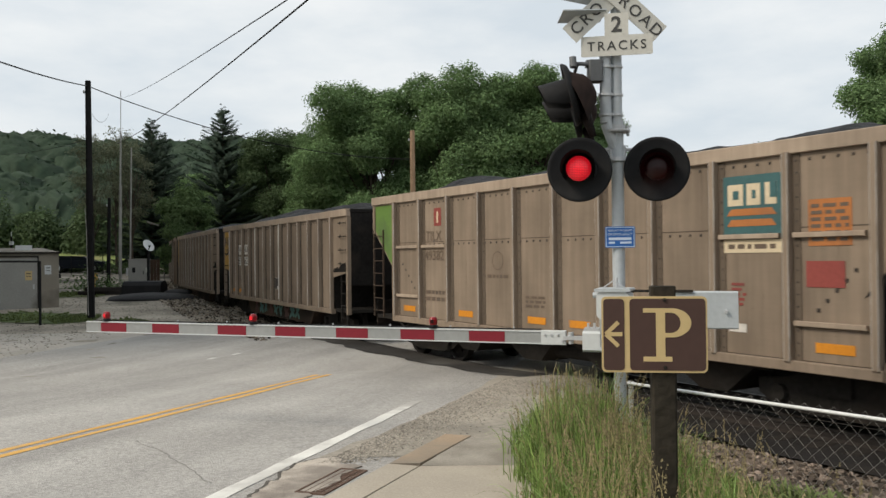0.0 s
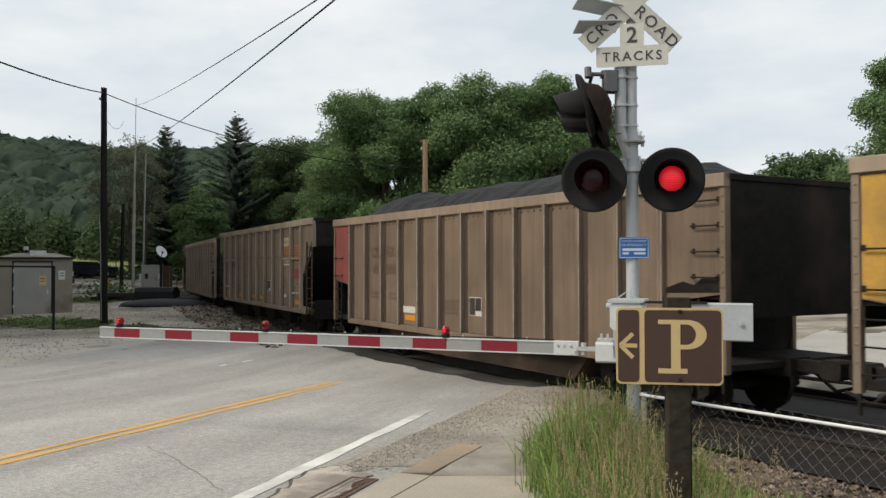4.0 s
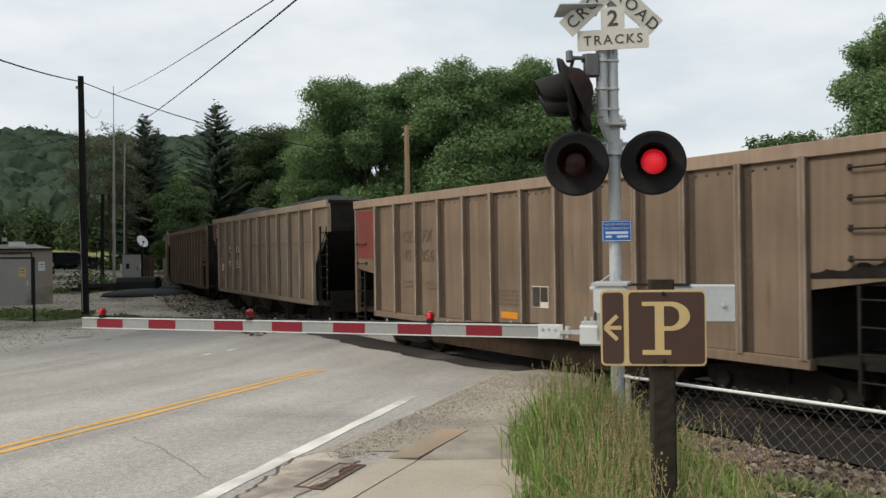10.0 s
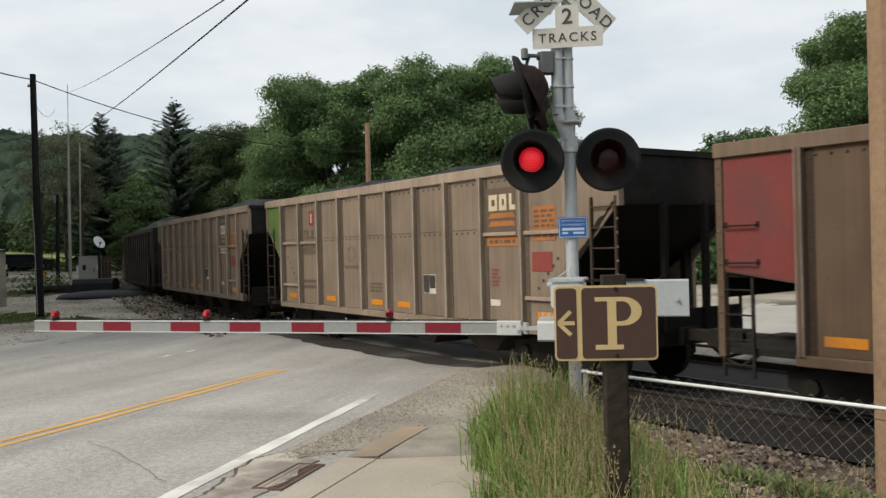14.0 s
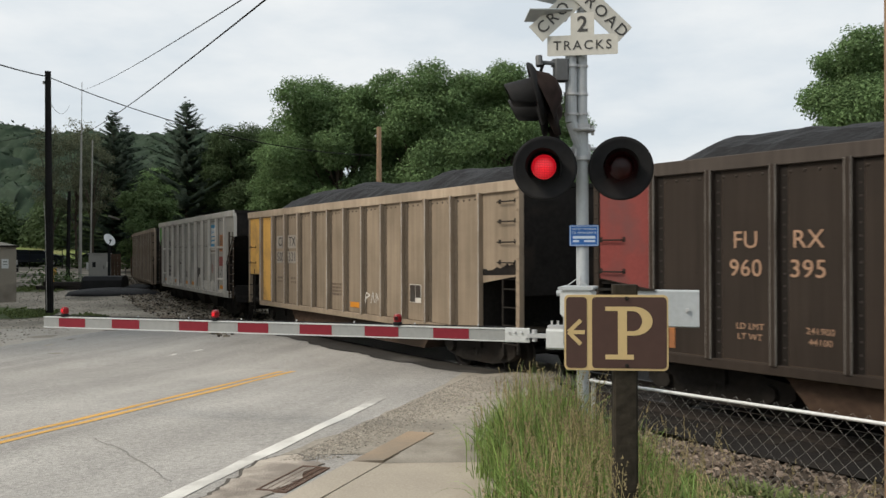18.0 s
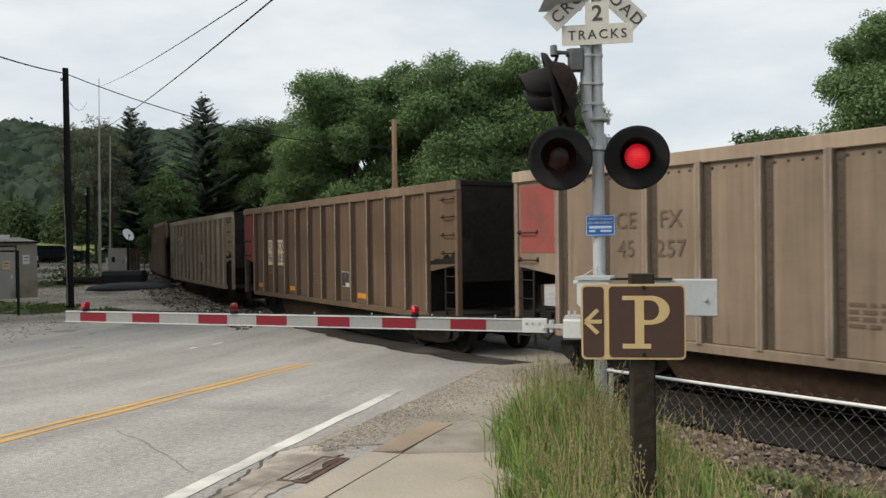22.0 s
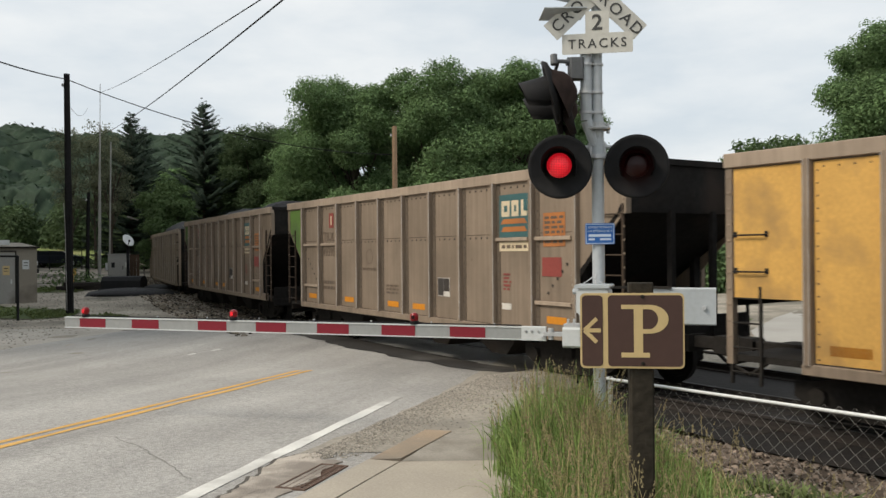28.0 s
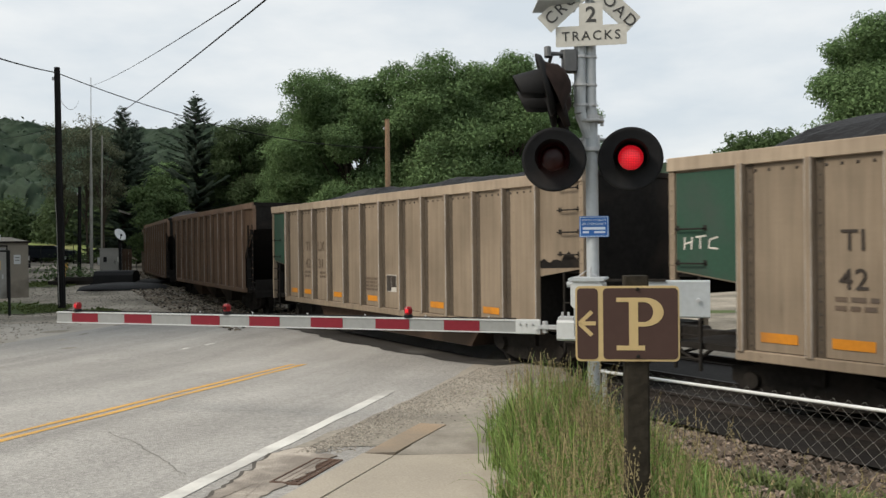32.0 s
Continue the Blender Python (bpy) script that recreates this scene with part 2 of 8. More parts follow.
YELLOW_LINE = material("worn yellow road paint", (0.62, 0.36, 0.1), 0.8, 0, 0.15, 30, 1.6, 0.15, (0.4, 0.31, 0.2), 0.25, space="World")
STONE = material("ballast stone", (0.16, 0.12, 0.095), 0.95, 0, 0.25, 30, 3, 0.3, per_piece=0.65, gloss=0.1)
PALE_STONE = material("pale gravel", (0.32, 0.29, 0.247), 0.9, 0, 0.2, 30, 3, 0.3, per_piece=0.45)
STEEL = material("galvanised steel", (0.5, 0.51, 0.52), 0.5, 0.35, 0.15, 25, 2, 0.05, (0.38, 0.38, 0.37), 0.2)
ALU_PAINT = material("aluminium paint", (0.43, 0.46, 0.48), 0.45, 0.1, 0.1, 20, 2, 0.05, (0.42, 0.42, 0.41), 0.15)
BLACK = material("matt black paint", (0.0125, 0.0128, 0.014), 0.7, 0, 0.3, 15, 2, 0.05, (0.022, 0.021, 0.02), 0.2, gloss=0.2)
DARK_STEEL = material("sooty dark steel", (0.026, 0.0235, 0.021), 0.8, 0, 0.35, 12, 1.5, 0.2, (0.032, 0.025, 0.02), 0.25, gloss=0.1)
RAIL = material("sooty rail steel", (0.045, 0.038, 0.034), 0.6, 0.3, 0.2, 20, 1, 0.1)
TIE = material("creosoted timber", (0.026, 0.022, 0.019), 0.9, 0, 0.35, 20, 2, 0.4)
POLE_WOOD = material("dark creosoted pole", (0.015, 0.0145, 0.015), 0.9, 0, 0.4, 14, 1.5, 0.4, gloss=0.1)
NEW_WOOD = material("weathered tan timber", (0.3, 0.2, 0.125), 0.85, 0, 0.25, 14, 1.2, 0.3, (0.2, 0.14, 0.09), 0.2)
POST_WOOD = material("dark weathered timber post", (0.034, 0.029, 0.022), 0.9, 0, 0.4, 18, 2, 0.6, (0.065, 0.057, 0.043), 0.25, streak=True, gloss=0.15)
SIGN_BROWN = material("brown sign face", (0.072, 0.04, 0.033), 0.6, 0, 0.08, 20, 1.5, 0.03)
SIGN_CREAM = material("cream sign border", (0.56, 0.42, 0.21), 0.6, 0, 0.08, 20, 1.5, 0.03)
SIGN_WHITE = material("dull white sign face", (0.57, 0.56, 0.51), 0.6, 0, 0.07, 20, 2, 0.03, (0.47, 0.46, 0.41), 0.2)
SIGN_INK = material("faded black lettering", (0.07, 0.07, 0.068), 0.7, 0, 0.15, 30, 2, 0.0)
SIGN_BLUE = material("blue sign face", (0.022, 0.11, 0.36), 0.5, 0, 0.06, 20, 2, 0.0)
SIGN_PRINT = material("pale sign print", (0.5, 0.6, 0.72), 0.6, 0, 0.06, 20, 2, 0.0)
GATE_RED = material("red reflective sheeting", (0.2, 0.015, 0.027), 0.5, 0, 0.12, 20, 2, 0.02, (0.15, 0.02, 0.03), 0.2)
GATE_GREY = material("grey-white reflective sheeting", (0.29, 0.3, 0.295), 0.5, 0, 0.1, 20, 2, 0.02)
WHITE_PAINT = material("chalky white paint", (0.56, 0.58, 0.58), 0.55, 0, 0.07, 20, 2, 0.03, (0.55, 0.55, 0.52), 0.15)
LIT_RED = lens_glow("lit red lamp")
DIM_RED = material("unlit red lens", (0.02, 0.0015, 0.002), 0.35, 0, 0.3, 60, 5, 0.1)
LAMP_RED = material("red lamp lens", (0.22, 0.008, 0.012), 0.3, 0, 0.2, 30, 5, 0.0)
GLASS_DARK = material("dark window glass", (0.02, 0.024, 0.028), 0.12, 0, 0.1, 5, 1, 0.0)
COAL = material("coal", (0.012, 0.012, 0.013), 0.65, 0, 0.5, 12, 1.2, 0.9, gloss=0.2)
TAN_METAL = material("tan painted sheet metal", (0.25, 0.225, 0.185), 0.7, 0, 0.12, 20, 1.2, 0.05, (0.13, 0.11, 0.09), 0.25)
GREY_METAL = material("grey painted metal", (0.3, 0.295, 0.275), 0.7, 0, 0.12, 20, 1.2, 0.05, (0.14, 0.13, 0.11), 0.25)
WOOD_BROWN = material("brown board fence", (0.07, 0.045, 0.03), 0.9, 0, 0.3, 12, 1.2, 0.2)
BUS_YELLOW = material("school bus yellow", (0.6, 0.3, 0.03), 0.45, 0, 0.06, 10, 1, 0.0)
CAR_BLUE = material("dark blue car paint", (0.012, 0.016, 0.024), 0.3, 0.1, 0.1, 10, 1, 0.0)
RUBBER = material("tyre rubber", (0.018, 0.018, 0.018), 0.85, 0, 0.2, 20, 2, 0.1)
BARK = material("bark", (0.075, 0.06, 0.047), 0.95, 0, 0.35, 14, 2, 0.6)
LEAF_A = leaf_material("oak and maple leaves", (0.15, 0.235, 0.1), 0.28)
LEAF_B = leaf_material("darker leaves", (0.088, 0.132, 0.06), 0.28)
LEAF_C = leaf_material("light green leaves", (0.1, 0.155, 0.062), 0.22)
LEAF_WISP = leaf_material("pale thin leaves", (0.16, 0.175, 0.11), 0.2)
NEEDLE = leaf_material("spruce needles", (0.05, 0.074, 0.052), 0.3)
FAR_LEAF = leaf_material("distant woods", (0.036, 0.06, 0.036), 0.15)
BLADE = leaf_material("long green grass", (0.19, 0.27, 0.075), 0.6)
BLADE_DRY = leaf_material("dry straw-coloured grass", (0.4, 0.34, 0.175), 0.4)
BLADE_FRESH = leaf_material("fresh green grass", (0.25, 0.36, 0.12), 0.45)
TURF_BLADE = leaf_material("short worn grass", (0.13, 0.165, 0.06), 0.5)
SEED = leaf_material("grass seed heads", (0.27, 0.225, 0.125), 0.5)


# ---- building helpers ----
class Geo:
    def __init__(self):
        self.v, self.f = [], []

    def add(self, verts, faces):
        k = len(self.v)
        self.v.extend(tuple(p) for p in verts)
        self.f.extend(tuple(i + k for i in q) for q in faces)
        return self

    def box(self, x0, x1, y0, y1, z0, z1, m=None, c=0.0):
        """A block; c chamfers its four long edges along its longest side."""
        if c <= 0:
            p = [(x, y, z) for x in (x0, x1) for y in (y0, y1) for z in (z0, z1)]
            q = [(0, 1, 3, 2), (4, 6, 7, 5), (0, 4, 5, 1), (2, 3, 7, 6), (0, 2, 6, 4), (1, 5, 7, 3)]
            if m:
                p = [m @ Vector(a) for a in p]
            return self.add(p, q)
        d = (x1 - x0, y1 - y0, z1 - z0)
        ax = d.index(max(d))
        lo, hi = [(a, b) for i, (a, b) in enumerate(((x0, x1), (y0, y1), (z0, z1))) if i != ax]
        a, b = lo
        e, g = hi
        ring = [(a + c, e), (b - c, e), (b, e + c), (b, g - c), (b - c, g), (a + c, g), (a, g - c), (a, e + c)]
        return self.prism(ring, ax, (x0, y0, z0)[ax], (x1, y1, z1)[ax], m)

    def prism(self, ring, axis, a, b, m=None):
        n = len(ring)
        p = []
        for w in (a, b):
            for u, v in ring:
                q = [u, v]
                q.insert(axis, w)
                p.append(Vector(q))
        if m:
            p = [m @ q for q in p]
        return self.add(p, [tuple(range(n - 1, -1, -1)), tuple(range(n, 2 * n))] + [(i, (i + 1) % n, n + (i + 1) % n, n + i) for i in range(n)])

    def tube(self, p0, p1, r, n=8, r1=None, caps=True):
        p0, p1 = Vector(p0), Vector(p1)
        r1 = r if r1 is None else r1
        q = (p1 - p0).to_track_quat("Z", "Y").to_matrix()
        ring = [q @ Vector((math.cos(2 * math.pi * i / n), math.sin(2 * math.pi * i / n), 0)) for i in range(n)]
        f = [(i, (i + 1) % n, n + (i + 1) % n, n + i) for i in range(n)]
        if caps:
            f += [tuple(range(n - 1, -1, -1)), tuple(range(n, 2 * n))]
        return self.add([p0 + a * r for a in ring] + [p1 + a * r1 for a in ring], f)

    def pipe(self, pts, r, n=6):
        pts = [Vector(p) for p in pts]
        v, f = [], []
        for i, p in enumerate(pts):
            d = (pts[min(i + 1, len(pts) - 1)] - pts[max(i - 1, 0)])
            q = d.to_track_quat("Z", "Y").to_matrix()
            v += [p + q @ Vector((r * math.cos(2 * math.pi * k / n), r * math.sin(2 * math.pi * k / n), 0)) for k in range(n)]
        for i in range(len(pts) - 1):
            f += [(i * n + k, i * n + (k + 1) % n, (i + 1) * n + (k + 1) % n, (i + 1) * n + k) for k in range(n)]
        f += [tuple(range(n - 1, -1, -1)), tuple(range((len(pts) - 1) * n, len(pts) * n))]
        return self.add(v, f)

    def lathe(self, prof, n=24, m=None):
        """Turn (radius, height) points round z."""
        p = [Vector((r * math.cos(2 * math.pi * i / n), r * math.sin(2 * math.pi * i / n), h)) for r, h in prof for i in range(n)]
        if m:
            p = [m @ q for q in p]
        return self.add(p, [(k * n + i, k * n + (i + 1) % n, (k + 1) * n + (i + 1) % n, (k + 1) * n + i) for k in range(len(prof) - 1) for i in range(n)])

    def mesh(self, name, mat, smooth=False):
        me = bpy.data.meshes.new(name)
        me.from_pydata(self.v, [], self.f)
        me.materials.append(mat)
        if smooth:
            me.polygons.foreach_set("use_smooth", [True] * len(me.polygons))
        me.update()
        return me


def part(name, geo, mat, parent, label="", at=None, smooth=False):
    me = geo.mesh(name, mat, smooth) if isinstance(geo, Geo) else geo
    ob = new(name, me)
    ob.parent = parent
    if at is not None:
        ob.matrix_basis = at if isinstance(at, Matrix) else Matrix.Translation(at)
    if label:
        tagged(ob, label)
    return ob


def thing(name, label, category, at=(0, 0, 0), turn=0.0, group="", kind=""):
    ob = new(name)
    ob.empty_display_size = 0.2
    ob.matrix_basis = at if isinstance(at, Matrix) else pose(*at, 0, 0, turn)
    return tagged(ob, label, category, group, kind)


def solid(name, geo, mat, label, category, at=(0, 0, 0), turn=0.0, group="", kind="", smooth=False):
    ob = new(name, geo.mesh(name, mat, smooth))
    ob.matrix_basis = at if isinstance(at, Matrix) else pose(*at, 0, 0, turn)
    return tagged(ob, label, category, group, kind)


LETTERS = {}


def lettering(text, height, mat, parent, m, name="lettering", spread=1.0, thick=0.0015, bold=0.0):
    """Words in the built-in font, centred; the letters stand along x, up along y, facing z of m."""
    key = (text, height, mat.name, spread, bold)
    if key not in LETTERS:
        cu = bpy.data.curves.new("letters", "FONT")
        cu.body, cu.size, cu.align_x, cu.align_y = text, height / 0.7, "CENTER", "CENTER"
        cu.extrude, cu.space_character, cu.resolution_u, cu.offset = thick, spread, 3, bold
        tmp = bpy.data.objects.new("letters", cu)
        me = bpy.data.meshes.new_from_object(tmp)
        me.materials.clear()
        me.materials.append(mat)
        bpy.data.objects.remove(tmp)
        LETTERS[key] = me
    ob = new(name, LETTERS[key])
    ob.parent, ob.matrix_basis = parent, m
    return ob


RNG = np.random.default_rng(7)


# ---- the lie of the land ----
RAIL_Z = -0.80


def centre_line():
    """The middle of the track, from behind the crossing's right to the far bend: s in half metres -> x, y, heading."""
    def bend(s):
        return 0.0 if s < -10 or s > 330 else float(np.interp(s, (10, 30, 50, 70), (0.00166, 0.00489, 0.00347, 0.00552)))
    step = 0.5
    out = {60: (1.143, 19.438, radians(30.764))}
    for way, last in ((1, 1240), (-1, -860)):
        x, y, a = out[60]
        i = 60
        while i != last:
            a2 = a - way * bend((i + way * 0.5) * step) * step
            am = (a + a2) / 2
            x, y, a = x - way * math.sin(am) * step, y + way * math.cos(am) * step, a2
            i += way
            out[i] = (x, y, a)
    return out


LINE = centre_line()
HALF = 0.0


def track(s, off=HALF):
    """The place on the track at s, and the heading of a train that comes nearer, off metres to the far side."""
    i = math.floor(s * 2)
    u = s * 2 - i
    p, q = LINE[i], LINE[i + 1]
    x, y, a = [p[k] * (1 - u) + q[k] * u for k in range(3)]
    return x + math.cos(a) * off, y + math.sin(a) * off, a


TRK = np.array([track(s) for s in np.arange(-60, 200, 1.0)])


def track_gap(x, y):
    """Distance from the track's middle; below zero on the camera's side."""
    d = np.hypot(TRK[:, 0] - x, TRK[:, 1] - y)
    i = int(np.argmin(d))
    side = (x - TRK[i, 0]) * math.cos(TRK[i, 2]) + (y - TRK[i, 1]) * math.sin(TRK[i, 2])
    return math.copysign(d[i], side)


ROAD_TILT = math.tan(radians(14.8))


def road_mid(y):
    return -4.08 + (y - 10.47) * ROAD_TILT


def smooth_step(a, b, x):
    u = min(1, max(0, (x - a) / (b - a)))
    return u * u * (3 - 2 * u)


def land(x, y):
    z = -0.045 * max(y, 0.0)
    if y > 15.8:
        z = max(z, RAIL_Z + 0.0) if y < 17.78 else RAIL_Z
    g = track_gap(x, y)
    if g < 0 and y > 32:
        z += min(1.6, 0.036 * (y - 32))
    # the cutting beside the fence drops to the track
    right = smooth_step(4.9, 6.6, x - road_mid(y))
    low = -1.02
    drop = right * smooth_step(-6.2, -3.4, g) if g < 0 else right
    if y < 30:
        z = z * (1 - drop) + low * drop if g < 4 else z * (1 - right) + (-0.85) * right
    # a low shoulder between ballast and road
    z -= 0.10 * (1 - smooth_step(1.3, 2.2, abs(g))) * (1 if abs(x - road_mid(y)) > 6 else 0)
    return z


def ground_sheet():
    xs = np.unique(np.concatenate([np.linspace(-900, -60, 12), np.linspace(-60, -16, 23), np.linspace(-16, 16, 65), np.linspace(16, 60, 23), np.linspace(60, 900, 12)]))
    ys = np.unique(np.concatenate([np.linspace(-400, -10, 8), np.linspace(-10, 34, 89), np.linspace(34, 100, 34), np.linspace(100, 1500, 14)]))
    v = []
    for y in ys:
        for x in xs:
            near = -60 < x < 60 and -10 < y < 110
            z = land(x, y) + (0.03 * noise.noise((x * 0.8, y * 0.8, 0)) if near else 0) - 0.015
            inside = -4.3 < (x - road_mid(y)) < 4.9 and -12 < y < 40
            v.append((x, y, z - (0.14 if inside else 0.0)))
    nx = len(xs)
    f = [(j * nx + i, j * nx + i + 1, (j + 1) * nx + i + 1, (j + 1) * nx + i) for j in range(len(ys) - 1) for i in range(nx - 1)]
    g = Geo()
    g.v, g.f = v, f
    return solid("ground", g, DIRT, "dusty grey-brown dirt and gravel ground beside the road", "ground", kind="structure", smooth=True)


ground_sheet()


def strip(x_left, x_right, y0, y1, lift, step=0.4, cols=4, wobble=0.0, thick=0.0):
    """A band that lies on the land; its sides are functions of y."""
    ys = np.arange(y0, y1 + step / 2, step)
    g = Geo()
    for y in ys:
        a, b = x_left(y), x_right(y)
        a += wobble * noise.noise((y * 1.3, 3.1, 0))
        b += wobble * noise.noise((y * 1.3, 9.7, 0))
        for i in range(cols + 1):
            x = a + (b - a) * i / cols
            g.v.append((x, y, land_flat(x, y) + lift))
    n = cols + 1
    g.f = [(j * n + i, j * n + i + 1, (j + 1) * n + i + 1, (j + 1) * n + i) for j in range(len(ys) - 1) for i in range(cols)]
    return g


def land_flat(x, y):
    return max(-0.045 * max(y, 0.0), RAIL_Z)


# ---- road and its markings ----
solid("road", strip(lambda y: road_mid(y) - 4.4 - 5.2 * smooth_step(12.5, 21, y) * (1 - smooth_step(26, 31, y)), lambda y: road_mid(y) + 4.4, -12, 46, 0.0, wobble=0.12, cols=8), ASPHALT,
      "weathered pale grey asphalt road that crosses the tracks", "road", kind="structure")
for side, off in (("inner", -0.115), ("outer", 0.115)):
    solid("centre_line", strip(lambda y: road_mid(y) + off - 0.058, lambda y: road_mid(y) + off + 0.058, -8, 16.7, 0.005, cols=1, wobble=0.03, step=0.25), YELLOW_LINE,
          "worn double yellow centre line on the asphalt", "road marking", group="road markings", kind="structure")


def white_x(y):
    return -0.425 + (y - 12.4) * 0.243


solid("edge_line", strip(lambda y: white_x(y) - 0.08, lambda y: white_x(y) + 0.09, -4, 12.4, 0.006, cols=1, wobble=0.035, step=0.12), WHITE_LINE,
      "worn white edge line on the asphalt", "road marking", group="road markings", kind="structure")
for y0, y1, x0 in ((20.7, 21.1, -5.32), (19.9, 20.15, -5.67)):
    solid("lane_dash", strip(lambda y: x0 + (y - y0) * 0.27, lambda y: x0 + 0.1 + (y - y0) * 0.27, y0, y1, 0.006, cols=1, step=0.1), WHITE_LINE,
          "faded short white dash on the asphalt", "road marking", group="road markings", kind="structure")


# ---- kerb, drain and footway ----
def kerb_x(y):
    return -0.75 + (y - 6.2) * 0.326


def slab(name, ring, z_top, thick, mat, label, category, kind="structure"):
    """A paving slab with the given outline; its top follows the slope of the street."""
    g = Geo()
    n = len(ring)
    top = [(x, y, land_flat(x, y) + z_top) for x, y in ring]
    low = [(x, y, land_flat(x, y) + z_top - thick) for x, y in ring]
    g.add(top + low, [tuple(range(n)), tuple(range(2 * n - 1, n - 1, -1))] + [(i, n + i, n + (i + 1) % n, (i + 1) % n) for i in range(n)])
    return solid(name, g, mat, label, category, kind=kind)


for y0, y1 in ((-3.0, 1.4), (1.44, 4.6), (4.64, 7.7)):
    slab("pavement", [(kerb_x(y0) + 0.02, y0), (kerb_x(y0) + 1.75, y0), (kerb_x(y1) + 1.75, y1), (kerb_x(y1) + 0.02, y1)], 0.014, 0.2, CONCRETE, "pale worn concrete footway slab beside the grass", "pavement")
slab("pavement", [(kerb_x(7.75) + 0.02, 7.75), (kerb_x(7.75) + 1.9, 7.6), (kerb_x(9.2) + 1.4, 9.1), (kerb_x(9.2) + 0.02, 9.22)], 0.01, 0.2,
     material("gritty grey concrete", (0.3, 0.272, 0.23), 0.95, 0, 0.35, 60, 2.5, 0.5, (0.2, 0.18, 0.15), 0.55, space="World"), "gritty grey concrete slab at the end of the footway", "pavement")
for y0, y1, m in ((-3, 1.4, CONCRETE), (1.43, 4.6, CONCRETE), (4.63, 7.79, CONCRETE), (7.82, 9.42, KERB_RUST)):
    slab("kerb", [(kerb_x(y0) - 0.3, y0), (kerb_x(y0) - 0.012, y0), (kerb_x(y1) - 0.012, y1 - 0.12), (kerb_x(y1) - 0.3, y1)], 0.022 if m is CONCRETE else 0.018, 0.25, m,
         "rust-stained flat concrete kerb stone" if m is KERB_RUST else "worn concrete kerb stone", "kerb")


def broken_apron():
    """Crumbled concrete round the drain: one worn sheet with a ragged edge, and the crack where the asphalt has come away from it."""
    corners = ((-1.78, 5.4), (-1.6, 6.3), (-1.5, 7.0), (-1.42, 7.9), (-1.1, 8.22), (-0.95, 7.86), (-0.78, 7.8), (-0.98, 7.0), (-1.15, 6.4), (-1.42, 5.4))
    ring = []
    for k, (x0, y0) in enumerate(corners):
        x1, y1 = corners[(k + 1) % len(corners)]
        for q in range(9):
            u = q / 9
            x, y = x0 + (x1 - x0) * u, y0 + (y1 - y0) * u
            ring.append((x + 0.07 * noise.noise((x * 6, y * 6, 1.0)) + 0.03 * noise.noise((x * 21, y * 21, 4.0)), y + 0.1 * noise.noise((x * 6, y * 6, 7.0))))
    n = len(ring)
    cx, cy = -1.25, 6.9
    g = Geo()
    top = [(cx, cy, land_flat(cx, cy) + 0.012)] + [(x, y, land_flat(x, y) + 0.012) for x, y in ring]
    g.add(top + [(x, y, z - 0.05) for x, y, z in top[1:]], [(0, 1 + i, 1 + (i + 1) % n) for i in range(n)] + [(1 + i, n + 1 + i, n + 1 + (i + 1) % n, 1 + (i + 1) % n) for i in range(n)])
    solid("drain_apron", g, material("crumbled pale concrete", (0.46, 0.41, 0.35), 0.95, 0, 0.3, 45, 3.0, 0.6, (0.24, 0.21, 0.18), 0.62, space="World"),
          "crumbled pale concrete apron round the drain", "drain apron", kind="structure")
    g = Geo()
    edge = ring[2:40]
    for i, (x, y) in enumerate(edge):
        w = 0.016 + 0.012 * noise.noise((i * 0.6, 2, 0))
        g.v += [(x - w, y, land_flat(x, y) + 0.0135), (x + w, y + w, land_flat(x, y) + 0.0135)]
    g.f = [(2 * i, 2 * i + 1, 2 * i + 3, 2 * i + 2) for i in range(len(edge) - 1)]
    solid("road_crack", g, material("dirt-filled crack", (0.1, 0.09, 0.078), 0.95, 0, 0.3, 30, 4, 0.2, space="World"), "dark ragged gap between asphalt and apron", "road crack", kind="structure")


broken_apron()


def storm_drain():
    """A cast-iron grate in its frame, flush with the gutter."""
    t = thing("storm_drain", "rusty cast-iron storm drain grate in the gutter", "storm drain", pose(-0.961, 7.157, land_flat(0, 7.157) + 0.015, -2.5, 0.7, -16.2))
    t.scale = (0.6, 0.95, 1.0)
    rust = material("rusty cast iron", (0.13, 0.085, 0.064), 0.85, 0.2, 0.3, 25, 3, 0.3)
    frame_ = Geo()
    for a, b, c, d in ((-0.22, 0.22, -0.5, -0.46), (-0.22, 0.22, 0.46, 0.5), (-0.22, -0.19, -0.46, 0.46), (0.19, 0.22, -0.46, 0.46)):
        frame_.box(a, b, c, d, -0.06, 0.0)
    part("frame", frame_, rust, t)
    part("sump", Geo().box(-0.19, 0.19, -0.46, 0.46, -0.12, -0.1), BLACK, t)
    bar = Geo().box(-0.19, 0.19, -0.011, 0.011, -0.05, -0.006).mesh("bar", rust)
    for i in range(16):
        part("bar", bar, rust, t, at=(0, -0.43 + i * 0.0573, 0))
    rib = Geo().box(-0.008, 0.008, -0.46, 0.46, -0.05, -0.003).mesh("rib", rust)
    for x in (-0.1, 0.0, 0.1):
        part("rib", rib, rust, t, at=(x, 0, 0))


storm_drain()


